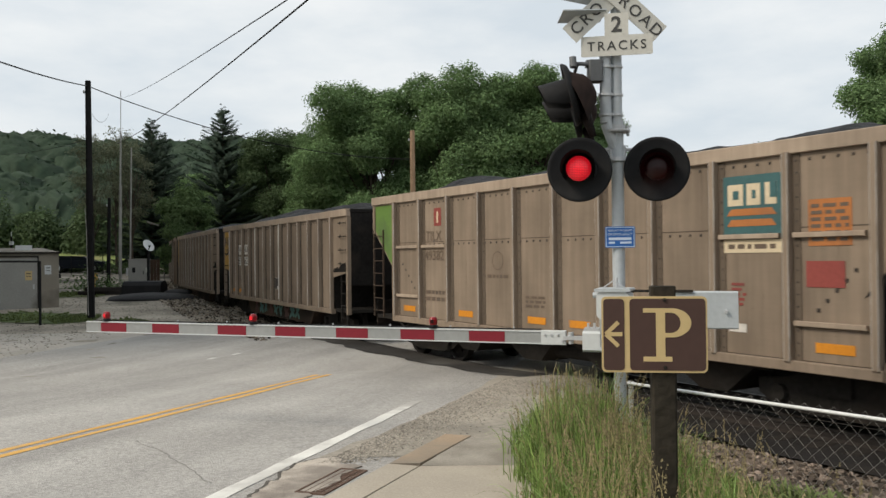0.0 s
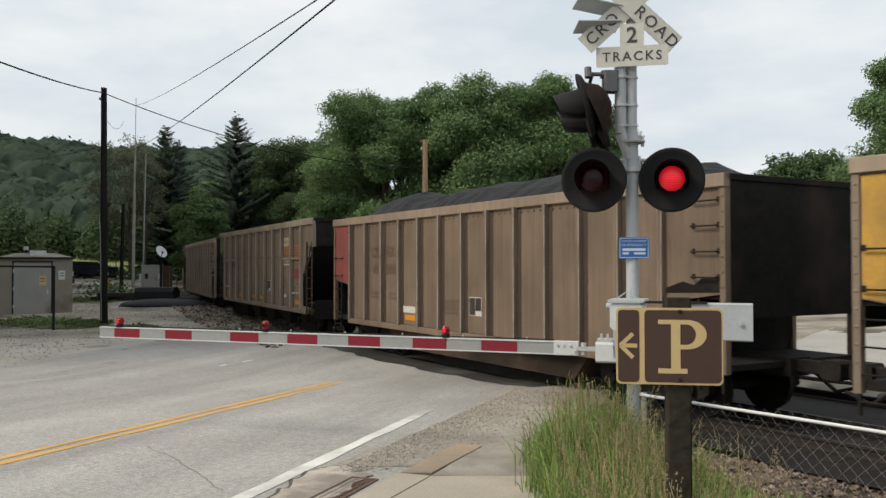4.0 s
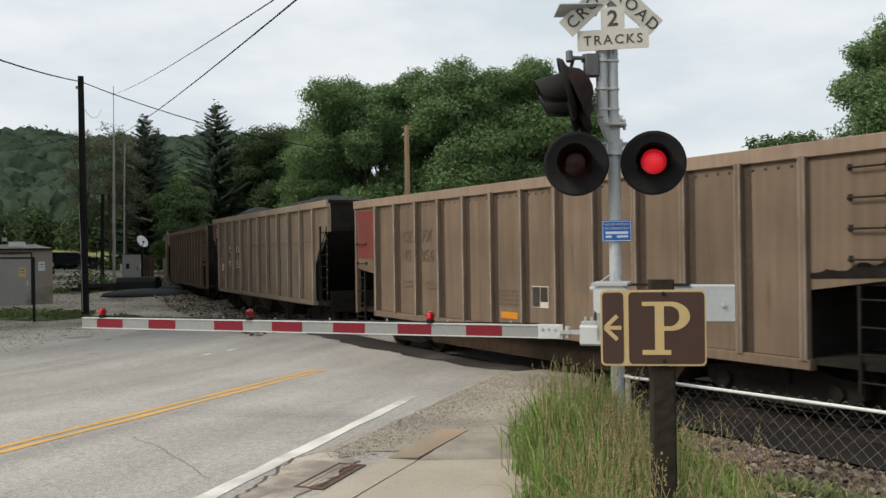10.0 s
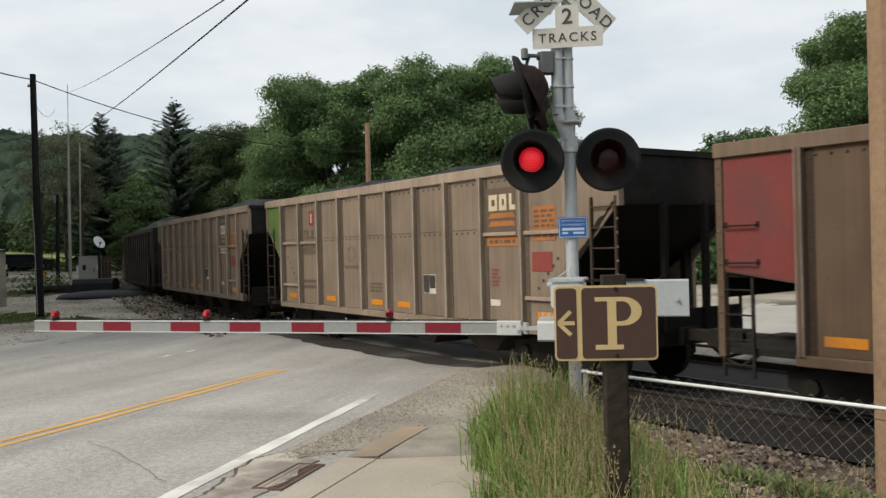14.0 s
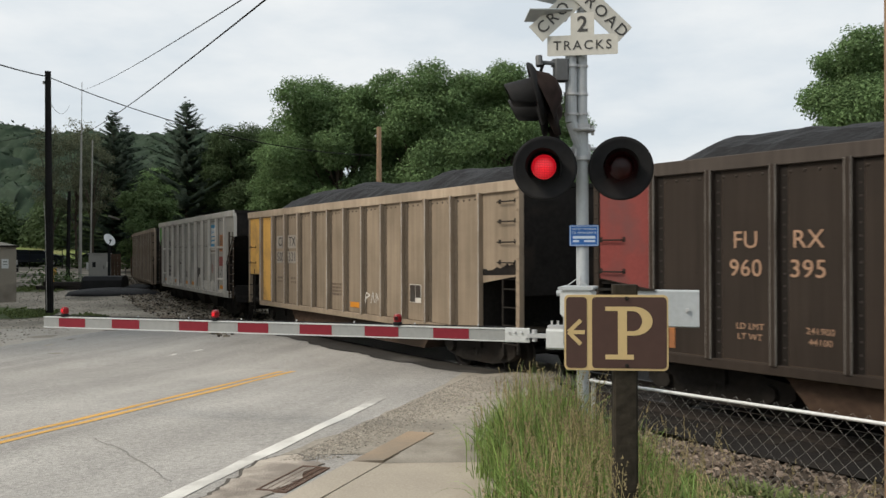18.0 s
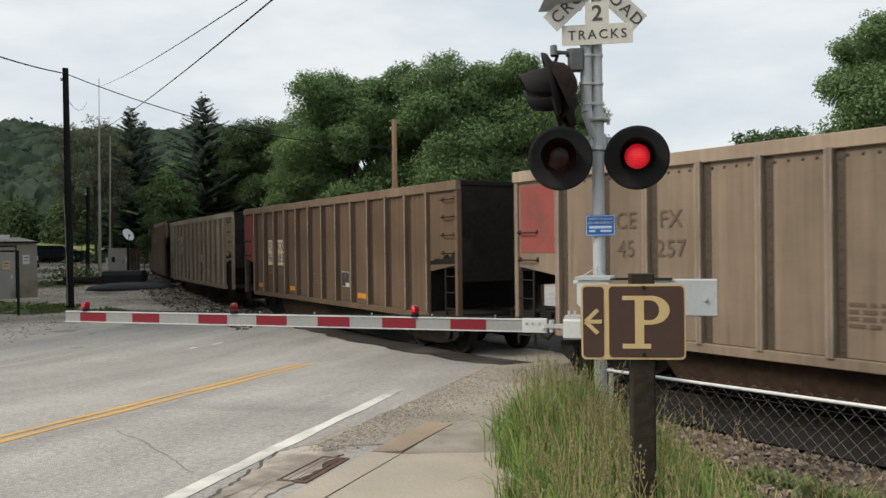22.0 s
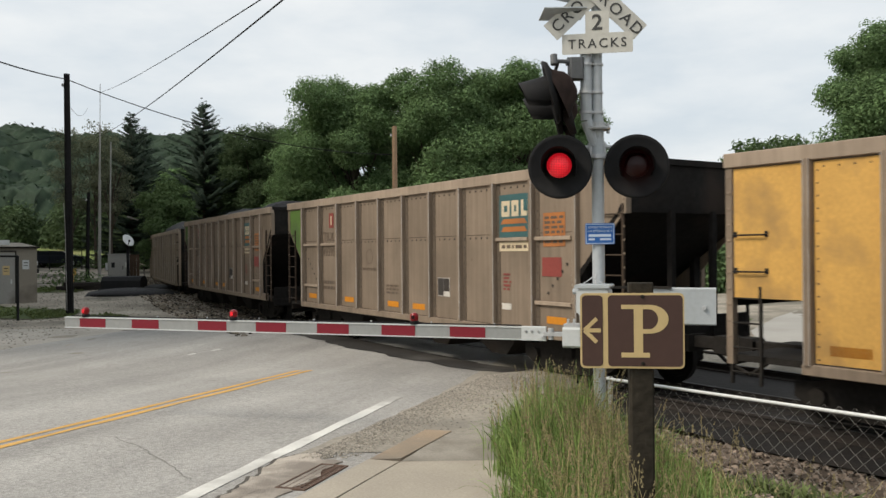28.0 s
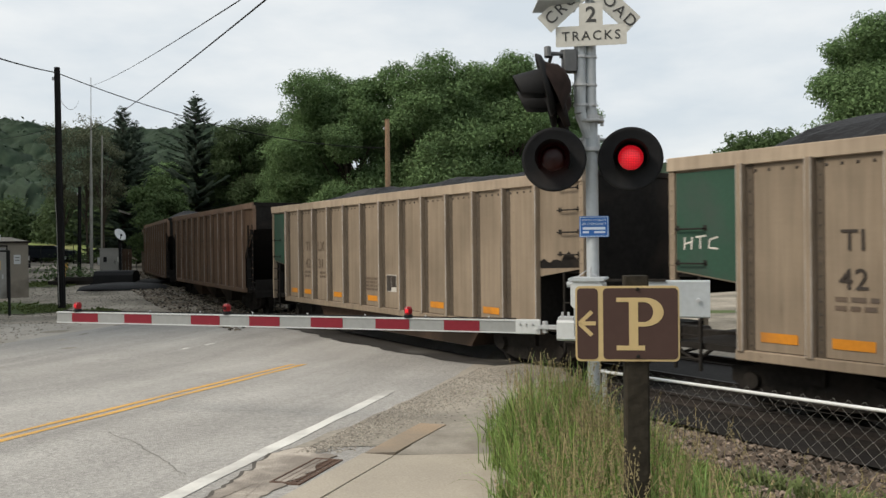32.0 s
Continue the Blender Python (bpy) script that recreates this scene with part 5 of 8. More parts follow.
def coal_geo(top, seed):
    rng = np.random.default_rng(seed)
    full = seed in HEAPED
    nx, ny = 64, 12
    g = Geo()
    lumps = [(rng.uniform(-5.5, 5.5), rng.uniform(0.6, 1.6), rng.uniform(0.03, 0.11) * (1.7 if full else 1)) for _ in range(7)]
    for i in range(nx + 1):
        x = -END + 0.15 + (BODY - 0.3) * i / nx
        fade = min(1, (END - 0.15 - abs(x)) / (1.5 if full else 1.9))
        for j in range(ny + 1):
            y = -1.42 + 2.84 * j / ny
            h = (0.62 if full else 0.42) * fade * (1 - (abs(y) / 1.42) ** 2.2) + sum(a * math.exp(-((x - c) / w) ** 2) for c, w, a in lumps) * (1 - (y / 1.42) ** 2) * fade
            h += 0.06 * noise.noise((x * 2.5, y * 2.5, seed)) * fade + 0.03 * noise.noise((x * 8, y * 8, seed))
            g.v.append((x, y, top - 0.22 + h))
    n = ny + 1
    g.f = [(i * n + j, (i + 1) * n + j, (i + 1) * n + j + 1, i * n + j + 1) for i in range(nx) for j in range(ny)]
    return g


def rivets_geo(xs, z0, z1, step=0.16):
    g = Geo()
    for x in xs:
        for z in np.arange(z0, z1, step):
            r = 0.021
            g.add([(x - r, 0, z - r), (x + r, 0, z - r), (x + r, 0, z + r), (x - r, 0, z + r), (x, -0.02, z)], [(0, 1, 4), (1, 2, 4), (2, 3, 4), (3, 0, 4)])
    return g


def row_rivets_geo(x0, x1, z, step=0.2):
    g = Geo()
    for x in np.arange(x0, x1, step):
        r = 0.021
        g.add([(x - r, 0, z - r), (x + r, 0, z - r), (x + r, 0, z + r), (x - r, 0, z + r), (x, -0.02, z)], [(0, 1, 4), (1, 2, 4), (2, 3, 4), (3, 0, 4)])
    return g


def decal(car, x0, x1, z0, z1, mat, name="stencil_panel", y=-1.505, label=""):
    return part(name, Geo().box(x0, x1, y - 0.004, y, z0, z1), mat, car, label)


def bars(car, x0, x1, z0, z1, n, mat, y=-1.505):
    """Writing too small to read."""
    g = Geo()
    rng = np.random.default_rng(int(abs(x0 * 100) + abs(z0 * 10)))
    h = (z1 - z0) / n
    for i in range(n):
        a = x0
        while a < x1 - 0.04:
            w = rng.uniform(0.06, 0.22)
            g.box(a, min(a + w, x1), y - 0.003, y, z0 + i * h + h * 0.2, z0 + i * h + h * 0.75)
            a += w + 0.05
    return tagged(part("small_print", g, mat, car), kind="stuff")


def words(car, text, x, z, h, mat, y=-1.509, spread=1.05, bold=0.0015):
    return lettering(text, h, mat, car, pose(x, y, z, 90, 0, 0), spread=spread, bold=bold)


def ladder_geo(width, z0, z1, rungs):
    g = Geo()
    for x in (0, width):
        g.box(x - 0.019, x + 0.019, -0.02, 0.02, z0, z1)
    for i in range(rungs):
        z = z0 + (z1 - z0) * (i + 0.5) / rungs
        g.tube((0, -0.01, z), (width, -0.01, z), 0.014, 6)
    return g


def grab_geo():
    g = Geo()
    g.pipe([(-0.24, 0, 0), (-0.24, -0.07, 0), (0.24, -0.07, 0), (0.24, 0, 0)], 0.014, 6)
    for x in (-0.24, 0.24):
        g.box(x - 0.03, x + 0.03, -0.012, 0, -0.03, 0.05)
    return g


RIB_RING = [(-0.058, 0.0), (-0.056, -0.088), (-0.03, -0.108), (0.036, -0.108), (0.048, -0.096), (0.055, 0.0)]


def hopper_car(i, look_, patch, mark, logo=None, top=3.97, style="R", patch_shape="full", seed=1):
    """A rapid-discharge hopper or a tub-bottomed gondola, in the named colour."""
    skin, rib_mat, chord_mat = car_paint(look_)
    kind_name = {"R": "coal_hopper_car", "H": "coal_hopper_car", "G": "coal_gondola_car"}[style]
    tone = {"taupe": "dusty taupe", "tan": "dusty tan", "sand": "dusty sand-coloured", "brown": "dusty brown", "umber": "dusty umber-brown", "dark": "very dark brown", "red_brown": "dusty red-brown", "silver": "pale silvery grey", "grime": "grimy brown"}[look_]
    patch_word = {"green": "faded green", "lime": "bright green", "mint": "mint green", "pine": "dark green", "red": "dull red", "pink": "faded red", "yellow": "yellow", "ochre": "ochre yellow", None: "plain"}[patch]
    body_word = {"R": "coal hopper car", "H": "coal hopper car", "G": "coal gondola car"}[style]
    car = thing(kind_name, f"{tone} ribbed {body_word} with {patch_word} end panel", "railroad car", group="coal cars of the train")
    TOP[0] = top
    z0 = 0.9 if style == "G" else 0.95
    zt = top - 0.2
    # end posts and rib places
    if style == "G":
        inner = 6.0
        ribs = [-inner + k * (2 * inner / 12) for k in range(13)]
        cut_hi, cut_lo = 1.99, 1.82
    else:
        inner = 6.05
        ribs = [-inner + k * (2 * inner / 10) for k in range(11)]
        cut_hi, cut_lo = top - 0.85, top - 1.95
    ring = [(-inner, z0), (inner, z0), (inner, cut_lo), (END, cut_hi), (END, zt), (-END, zt), (-END, cut_hi), (-inner, cut_lo)]
    for y, nm in ((-1.5, "side_sheet"), (1.47, "side_sheet")):
        part("side_sheet", shared(f"side_sheet:{style}{y}", lambda: Geo().prism(ring, 1, y, y + 0.03), skin), skin, car)
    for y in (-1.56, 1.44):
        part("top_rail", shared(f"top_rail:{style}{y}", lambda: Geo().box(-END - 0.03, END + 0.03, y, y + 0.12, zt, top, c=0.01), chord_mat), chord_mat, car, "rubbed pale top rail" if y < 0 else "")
        part("side_sill", shared(f"side_sill:{style}{y}", lambda: Geo().box(-inner - 0.08, inner + 0.08, y - 0.02, y + 0.12, z0 - 0.11, z0 + 0.03, c=0.01), rib_mat), rib_mat, car)
    rib = shared(f"rib:{style}", lambda: Geo().prism(RIB_RING, 2, z0 + 0.02, zt + 0.02), rib_mat)
    if len(rib.materials) == 1:
        rib.materials.append(CAR_MATS[look_ + "_edge"])
        for p in rib.polygons:
            p.material_index = 1 if p.index in (3, 5) else 0
    rib_far = shared(f"rib_far:{style}", lambda: Geo().prism([(-0.055, 0.0), (0.055, 0.0), (0.045, 0.105), (-0.045, 0.105)], 2, z0 + 0.02, zt + 0.02), rib_mat)
    # The strip beside each rib carries the rib's shade in its colour.
    rib_shade_paint = CAR_MATS[look_ + ("_shade" if style == "G" else "_seam")]
    flange = shared(f"flange:{style}", lambda: Geo().box(0.055, 0.165, -0.007, 0.0, z0 + 0.03, zt), rib_shade_paint)
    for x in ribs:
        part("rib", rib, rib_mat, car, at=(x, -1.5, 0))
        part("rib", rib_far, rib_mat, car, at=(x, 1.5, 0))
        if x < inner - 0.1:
            part("flange", flange, rib_shade_paint, car, at=(x, -1.5, 0))
    post = shared(f"corner_post:{style}", lambda: Geo().box(-0.05, 0.05, -0.06, 0.05, z0 - 0.08 if style == "G" else cut_hi - 0.06, zt), rib_mat)
    for x in (-END + 0.03, END - 0.03):
        for y in (-1.47, 1.47):
            part("corner_post", post, rib_mat, car, at=(x, y, 0))
    tagged(part("rivets", shared(f"rivets:{style}", lambda: rivets_geo([x + 0.115 for x in ribs[:-1]], z0 + 0.1, zt), INK), INK, car, at=(0, -1.5, 0)), kind="stuff")
    tagged(part("rivets", shared(f"edge_rivets:{style}", lambda: rivets_geo([-END + 0.03, END - 0.03], z0 + 0.3, zt, 0.22), rib_mat), rib_mat, car, at=(0, -1.53, 0)), kind="stuff")
    tagged(part("rivets", shared(f"row_rivets:{style}", lambda: row_rivets_geo(-inner, inner, zt - 0.09), INK), INK, car, at=(0, -1.5, 0)), kind="stuff")
    if style != "G" or look_ == "brown":
        tagged(part("rivets", shared(f"mid_rivets:{style}", lambda: row_rivets_geo(-inner + 1.2, inner - 1.2, z0 + 1.72), INK), INK, car, at=(0, -1.5, 0)), kind="stuff")
    lines = Geo()
    for x in ribs[:-1]:
        lines.box(x + 0.165, x + 0.175, -1.503, -1.5, z0 + 0.03, zt)
    for xa, xb in zip(ribs, ribs[1:]):
        lines.box(xa + 0.175, xb - 0.055, -1.503, -1.5, z0 + 0.03, z0 + 0.042)
        if style != "G":
            lines.box(xa + 0.175, xb - 0.055, -1.503, -1.5, z0 + 1.775, z0 + 1.787)
    tagged(part("seam_line", shared(f"seam_line:{style}", lambda: lines, RUST_LINE), RUST_LINE, car), kind="stuff")
    # inside, ends and underside
    if style == "G":
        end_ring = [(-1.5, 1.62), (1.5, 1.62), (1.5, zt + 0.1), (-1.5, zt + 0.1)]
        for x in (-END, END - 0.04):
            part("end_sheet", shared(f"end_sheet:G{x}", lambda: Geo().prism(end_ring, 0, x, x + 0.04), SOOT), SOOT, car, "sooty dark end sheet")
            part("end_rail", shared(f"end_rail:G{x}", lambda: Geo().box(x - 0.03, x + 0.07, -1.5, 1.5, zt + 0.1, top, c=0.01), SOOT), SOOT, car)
        for sx in (-1, 1):
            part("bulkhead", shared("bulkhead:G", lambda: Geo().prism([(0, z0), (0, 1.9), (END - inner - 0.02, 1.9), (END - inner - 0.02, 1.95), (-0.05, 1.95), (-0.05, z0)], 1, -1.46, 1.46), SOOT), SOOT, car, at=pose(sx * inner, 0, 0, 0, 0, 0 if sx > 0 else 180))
        tub = [(-4.1, z0), (-3.6, 0.33), (3.6, 0.33), (4.1, z0)]
        part("tub", shared("tub:G", lambda: Geo().prism(tub, 1, -1.35, -0.12).prism(tub, 1, 0.12, 1.35), TUB_PAINT), TUB_PAINT, car, "rounded tub under the body")
        part("floor", shared("floor:G", lambda: Geo().box(-inner, inner, -1.46, 1.46, z0 - 0.02, z0 + 0.03), SOOT), SOOT, car)
    else:
        for sx in (-1, 1):
            slope = Geo()
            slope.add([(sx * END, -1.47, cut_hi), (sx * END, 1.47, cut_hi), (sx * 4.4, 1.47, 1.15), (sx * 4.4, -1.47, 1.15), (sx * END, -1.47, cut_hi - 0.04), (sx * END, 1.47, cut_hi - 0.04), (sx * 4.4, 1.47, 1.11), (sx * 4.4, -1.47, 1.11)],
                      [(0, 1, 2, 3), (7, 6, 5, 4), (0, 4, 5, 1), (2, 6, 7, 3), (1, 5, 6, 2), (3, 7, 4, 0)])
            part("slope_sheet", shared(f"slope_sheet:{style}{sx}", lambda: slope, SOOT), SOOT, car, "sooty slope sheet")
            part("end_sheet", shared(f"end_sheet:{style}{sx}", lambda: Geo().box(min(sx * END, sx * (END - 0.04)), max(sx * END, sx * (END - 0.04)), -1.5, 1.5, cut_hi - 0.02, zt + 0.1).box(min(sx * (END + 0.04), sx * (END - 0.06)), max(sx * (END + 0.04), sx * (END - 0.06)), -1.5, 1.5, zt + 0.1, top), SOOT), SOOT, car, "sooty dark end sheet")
            part("end_sill", shared(f"end_sill:{style}{sx}", lambda: Geo().box(min(sx * END, sx * (END - 0.05)), max(sx * END, sx * (END - 0.05)), -1.45, 1.45, 0.7, 1.3, c=0.01), SOOT), SOOT, car)
            for y in (-0.5, 0.5):
                part("end_post", shared(f"end_post:{style}", lambda: Geo().box(-0.05, 0.05, -0.05, 0.05, 0.95, cut_hi), SOOT), SOOT, car, at=(sx * END, y, 0))
            for y in (-1.375, 1.375):
                part("end_post", shared("short_end_post:RH", lambda: Geo().box(-0.06, 0.06, -0.075, 0.075, 0.9, 2.6), SOOT), SOOT, car, at=(sx * inner, y, 0))
        bay_mat = DARK_STEEL if style == "R" else TUB_PAINT
        for c in (-3.3, -1.1, 1.1, 3.3) if style == "R" else (-2.6, 0.0, 2.6):
            w = 1.05 if style == "R" else 1.28
            for y in (-1.4, 0.1):
                bay = Geo().add([(c - w, y, z0), (c + w, y, z0), (c + w, y + 1.3, z0), (c - w, y + 1.3, z0), (c - 0.25, y + 0.2, 0.36), (c + 0.25, y + 0.2, 0.36), (c + 0.25, y + 1.1, 0.36), (c - 0.25, y + 1.1, 0.36)],
                         [(0, 1, 5, 4), (1, 2, 6, 5), (2, 3, 7, 6), (3, 0, 4, 7), (4, 5, 6, 7)])
                part("discharge_bay", shared(f"discharge_bay:{style}{c}{y}", lambda: bay, bay_mat), bay_mat, car)

        part("air_pipe", shared(f"air_pipe:{style}", lambda: Geo().tube((-4.4, -1.3, 0.8), (4.4, -1.3, 0.8), 0.04, 8).tube((-0.6, -0.9, 0.6), (0.5, -0.9, 0.6), 0.16, 12), DARK_STEEL), DARK_STEEL, car)
    part("coal_load", coal_geo(top, seed) if ("coal", seed % 4, style, top, seed in HEAPED) not in KIT else KIT[("coal", seed % 4, style, top, seed in HEAPED)], COAL, car, "heaped black coal", smooth=False)
    KIT.setdefault(("coal", seed % 4, style, top, seed in HEAPED), car.children[-1].data)
    under = shared(f"centre_sill:{style}", lambda: Geo().box(-END - 0.1, END + 0.1, -0.22, 0.22, 0.72, 1.0).box(-END + 0.0, -inner, -1.45, 1.45, 0.86, 0.95).box(inner, END, -1.45, 1.45, 0.86, 0.95), DARK_STEEL)
    part("centre_sill", under, DARK_STEEL, car)
    coup = shared("coupler:all", lambda: Geo().box(0, 0.6, -0.09, 0.09, 0.78, 0.98, c=0.02).box(0.55, 0.88, -0.17, 0.17, 0.74, 1.02, c=0.04).pipe([(0.1, 0.35, 0.75), (0.45, 0.36, 0.5), (0.85, 0.3, 0.62)], 0.03, 6), DARK_STEEL)
    part("coupler", coup, DARK_STEEL, car, at=(END, 0, 0))
    part("coupler", coup, DARK_STEEL, car, at=pose(-END, 0, 0, 0, 0, 180))
    for x in (-5.25, 5.25):
        tr = part("truck", shared("truck:all", truck_geo, DARK_STEEL), DARK_STEEL, car, "sooty cast side frames", (x, 0, 0))
        for dx in (-0.89, 0.89):
            w = part("wheelset", shared("wheelset:all", wheels_geo, RAIL_WHEEL), RAIL_WHEEL, tr, "steel wheels on an axle", (dx, 0, 0.457))
            AXLES[0 if dx < 0 else 1].append(w)
    # steps and hand holds
    if style == "G":
        grab = shared("grab_iron:G", grab_geo, DARK_STEEL)
        for z in (3.35, 2.98, 2.6, 2.22):
            part("grab_iron", grab, DARK_STEEL, car, at=(END - 0.36, -1.5, z))
        for z in (2.6, 2.1):
            part("grab_iron", grab, DARK_STEEL, car, at=(-END + 0.36, -1.5, z))
        lad = shared("ladder:G", lambda: ladder_geo(0.45, 0.55, 1.9, 4), DARK_STEEL)
        part("ladder", lad, DARK_STEEL, car, at=(END - 0.5, -1.5, 0))
        part("ladder", lad, DARK_STEEL, car, at=(-END + 0.05, -1.5, 0))
    else:
        ladder_mat = SOOT if style == "H" else CAR_MATS["grime_shade"]
        lad = shared(f"ladder:{style}", lambda: ladder_geo(0.55, 0.85, cut_hi + 0.1, 7), ladder_mat)
        part("ladder", lad, rib_mat, car, at=(END - 0.6, -1.53, 0))
        low = shared(f"short_ladder:{style}", lambda: ladder_geo(0.5, 0.9, cut_hi + 0.02, 7), ladder_mat)
        part("ladder", low, rib_mat, car, at=(-END + 0.03, -1.52, 0))
        end_lad = shared(f"end_ladder:{style}", lambda: ladder_geo(0.42, 0.95, top - 0.3, 7), DARK_STEEL)
        part("end_ladder", end_lad, DARK_STEEL, car, at=pose(END + 0.06, 0.9, 0, 0, 0, 90))
    # soot blown over the corner of the leading end
    k = 0.0 if style == "G" else (cut_lo - cut_hi) / (inner - END)
    reach = 31
    stain = [(END - 0.09, cut_hi + 0.01)]
    for q in range(reach):
        x = END - 0.09 - 0.042 * q
        fade = 1.1 - q / reach
        stain.append((x, cut_hi + 0.02 + k * (x - END) + fade * (0.1 + 0.34 * abs(noise.noise((x * 2.6, seed * 3.1, 0))) + 0.12 * abs(noise.noise((x * 9.0, seed * 1.7, 4))))))
    stain.append((inner + 0.07, (cut_hi if style == "G" else cut_lo + 0.03) - 0.02))
    part("soot_stain", Geo().prism(stain, 1, -1.5035, -1.5), SOOT, car, "black soot blown over the corner")
    # coloured end panel
    if patch:
        pm = PATCH[patch]
        x1 = ribs[0] - 0.07
        if patch_shape == "two":
            decal(car, -END + 0.1, x1, cut_hi - 0.25, zt - 0.02, pm, "end_panel")
            decal(car, ribs[0] + 0.07, ribs[1] - 0.07, z0 + 0.05, zt - 0.02, pm, "end_panel")
        elif patch_shape == "square":
            decal(car, -END + 0.14, x1, zt - 1.3, zt - 0.08, pm, "end_panel")
        else:
            g = Geo()
            zc = cut_hi + 0.03
            if style == "G":
                g.prism([(-END + 0.1, cut_hi + 0.004 if patch_shape == "tall" else zt - 1.25), (x1, cut_lo + 0.03 if patch_shape == "tall" else zt - 1.5), (x1, zt - 0.03), (-END + 0.1, zt - 0.03)], 1, -1.509, -1.5)
            else:
                k = (cut_lo - cut_hi) / (END - inner)
                g.prism([(-END + 0.1, cut_hi + 0.0), (x1, cut_lo + 0.1 if patch_shape == "full" else cut_hi - 0.35), (x1, zt - 0.03), (-END + 0.1, zt - 0.03)], 1, -1.509, -1.5)
            part("end_panel", g, pm, car, f"{patch_word} painted end panel")
    if style == "R":
        stiff = shared("stiffener:R", lambda: Geo().box(0.08, 1.08, -0.06, 0.0, -0.035, 0.035, c=0.008), chord_mat)
        for x in (ribs[0], ribs[1], ribs[-3], ribs[-2]):
            part("stiffener", stiff, chord_mat, car, at=(x, -1.5, z0 + 1.68))
        for x in (ribs[0], ribs[-2]):
            part("stiffener", stiff, chord_mat, car, at=(x, -1.5, z0 + 0.52))
        part("corner_step", shared("corner_step:R", lambda: Geo().box(inner + 0.1, inner + 0.55, -1.56, -1.45, z0 - 0.11, z0 + 0.12), rib_mat), rib_mat, car)
    mark(car, ribs, z0, zt)
    if logo:
        logo(car, ribs, z0, zt)
    return car


RAIL_WHEEL = material("sooty wheel steel", (0.02, 0.017, 0.015), 0.7, 0.1, 0.3, 12, 2, 0.1)
AXLES = ([], [])
car_paint("grime")


def mid(ribs, k):
    """Middle of the k-th panel from the rear, between ribs."""
    return (ribs[k] + ribs[k + 1]) / 2


def stripe_set(car, ribs, z0, picks, mat=None, h=0.13):
    for k in picks:
        c = mid(ribs, k)
        decal(car, c - 0.24, c + 0.3, z0 + 0.16, z0 + 0.16 + h, mat or ORANGE, "reflector")


def consult_plate(car, x, z, mat=None):
    """Small framed label with a divided field."""
    decal(car, x - 0.24, x + 0.24, z - 0.2, z + 0.2, mat or LABEL_WHITE, "label_frame")
    decal(car, x - 0.225, x - 0.008, z - 0.185, z + 0.185, INK, "label_field", -1.5095)
    decal(car, x + 0.008, x + 0.225, z - 0.09, z + 0.185, INK, "label_field", -1.5095)


def rdl_marks(number, dull=True, symbol=True):
    def go(car, ribs, z0, zt):
        ink = FADED if dull else INK
        words(car, "TILX", mid(ribs, 1) - 0.05, z0 + 1.9, 0.22, ink)
        words(car, number, mid(ribs, 1) - 0.02, z0 + 1.46, 0.22, ink)
        bars(car, mid(ribs, 1) - 0.4, mid(ribs, 1) + 0.42, z0 + 0.42, z0 + 0.72, 2, ink)
        if symbol:
            decal(car, mid(ribs, 1) - 0.02, mid(ribs, 1) + 0.28, zt - 0.62, zt - 0.22, RUST_RED if dull else RUST_ORANGE, "tie_symbol")
            decal(car, mid(ribs, 1) + 0.1, mid(ribs, 1) + 0.16, zt - 0.55, zt - 0.3, CREAM, "tie_symbol", -1.5095)
        ringm = Geo().lathe([(0.17, -0.003), (0.19, -0.003), (0.19, 0.0), (0.17, 0.0)], 24, pose(mid(ribs, 3), -1.504, z0 + 1.35, 90, 0, 0))
        part("ring_mark", ringm, ink, car)
        bars(car, mid(ribs, 3) - 0.35, mid(ribs, 3) + 0.35, z0 + 0.98, z0 + 1.1, 1, ink)
        bars(car, mid(ribs, 4) - 0.3, mid(ribs, 4) + 0.3, z0 + 0.45, z0 + 0.7, 3, ink)
        stripe_set(car, ribs, z0, (0, 2, 4, 5, 9))
        consult_plate(car, mid(ribs, 6) - 0.1, z0 + 0.7)
        for k in range(5):
            x = mid(ribs, 0) - 0.3 + k * 0.14
            decal(car, x, x + 0.05, z0 + 1.25 - k * 0.14, z0 + 1.3 - k * 0.14, INK, "weld_spot")
            x = mid(ribs, 9) + 0.3 - k * 0.13
            decal(car, x, x + 0.05, z0 + 1.2 - k * 0.13, z0 + 1.25 - k * 0.13, INK, "weld_spot")
    return go


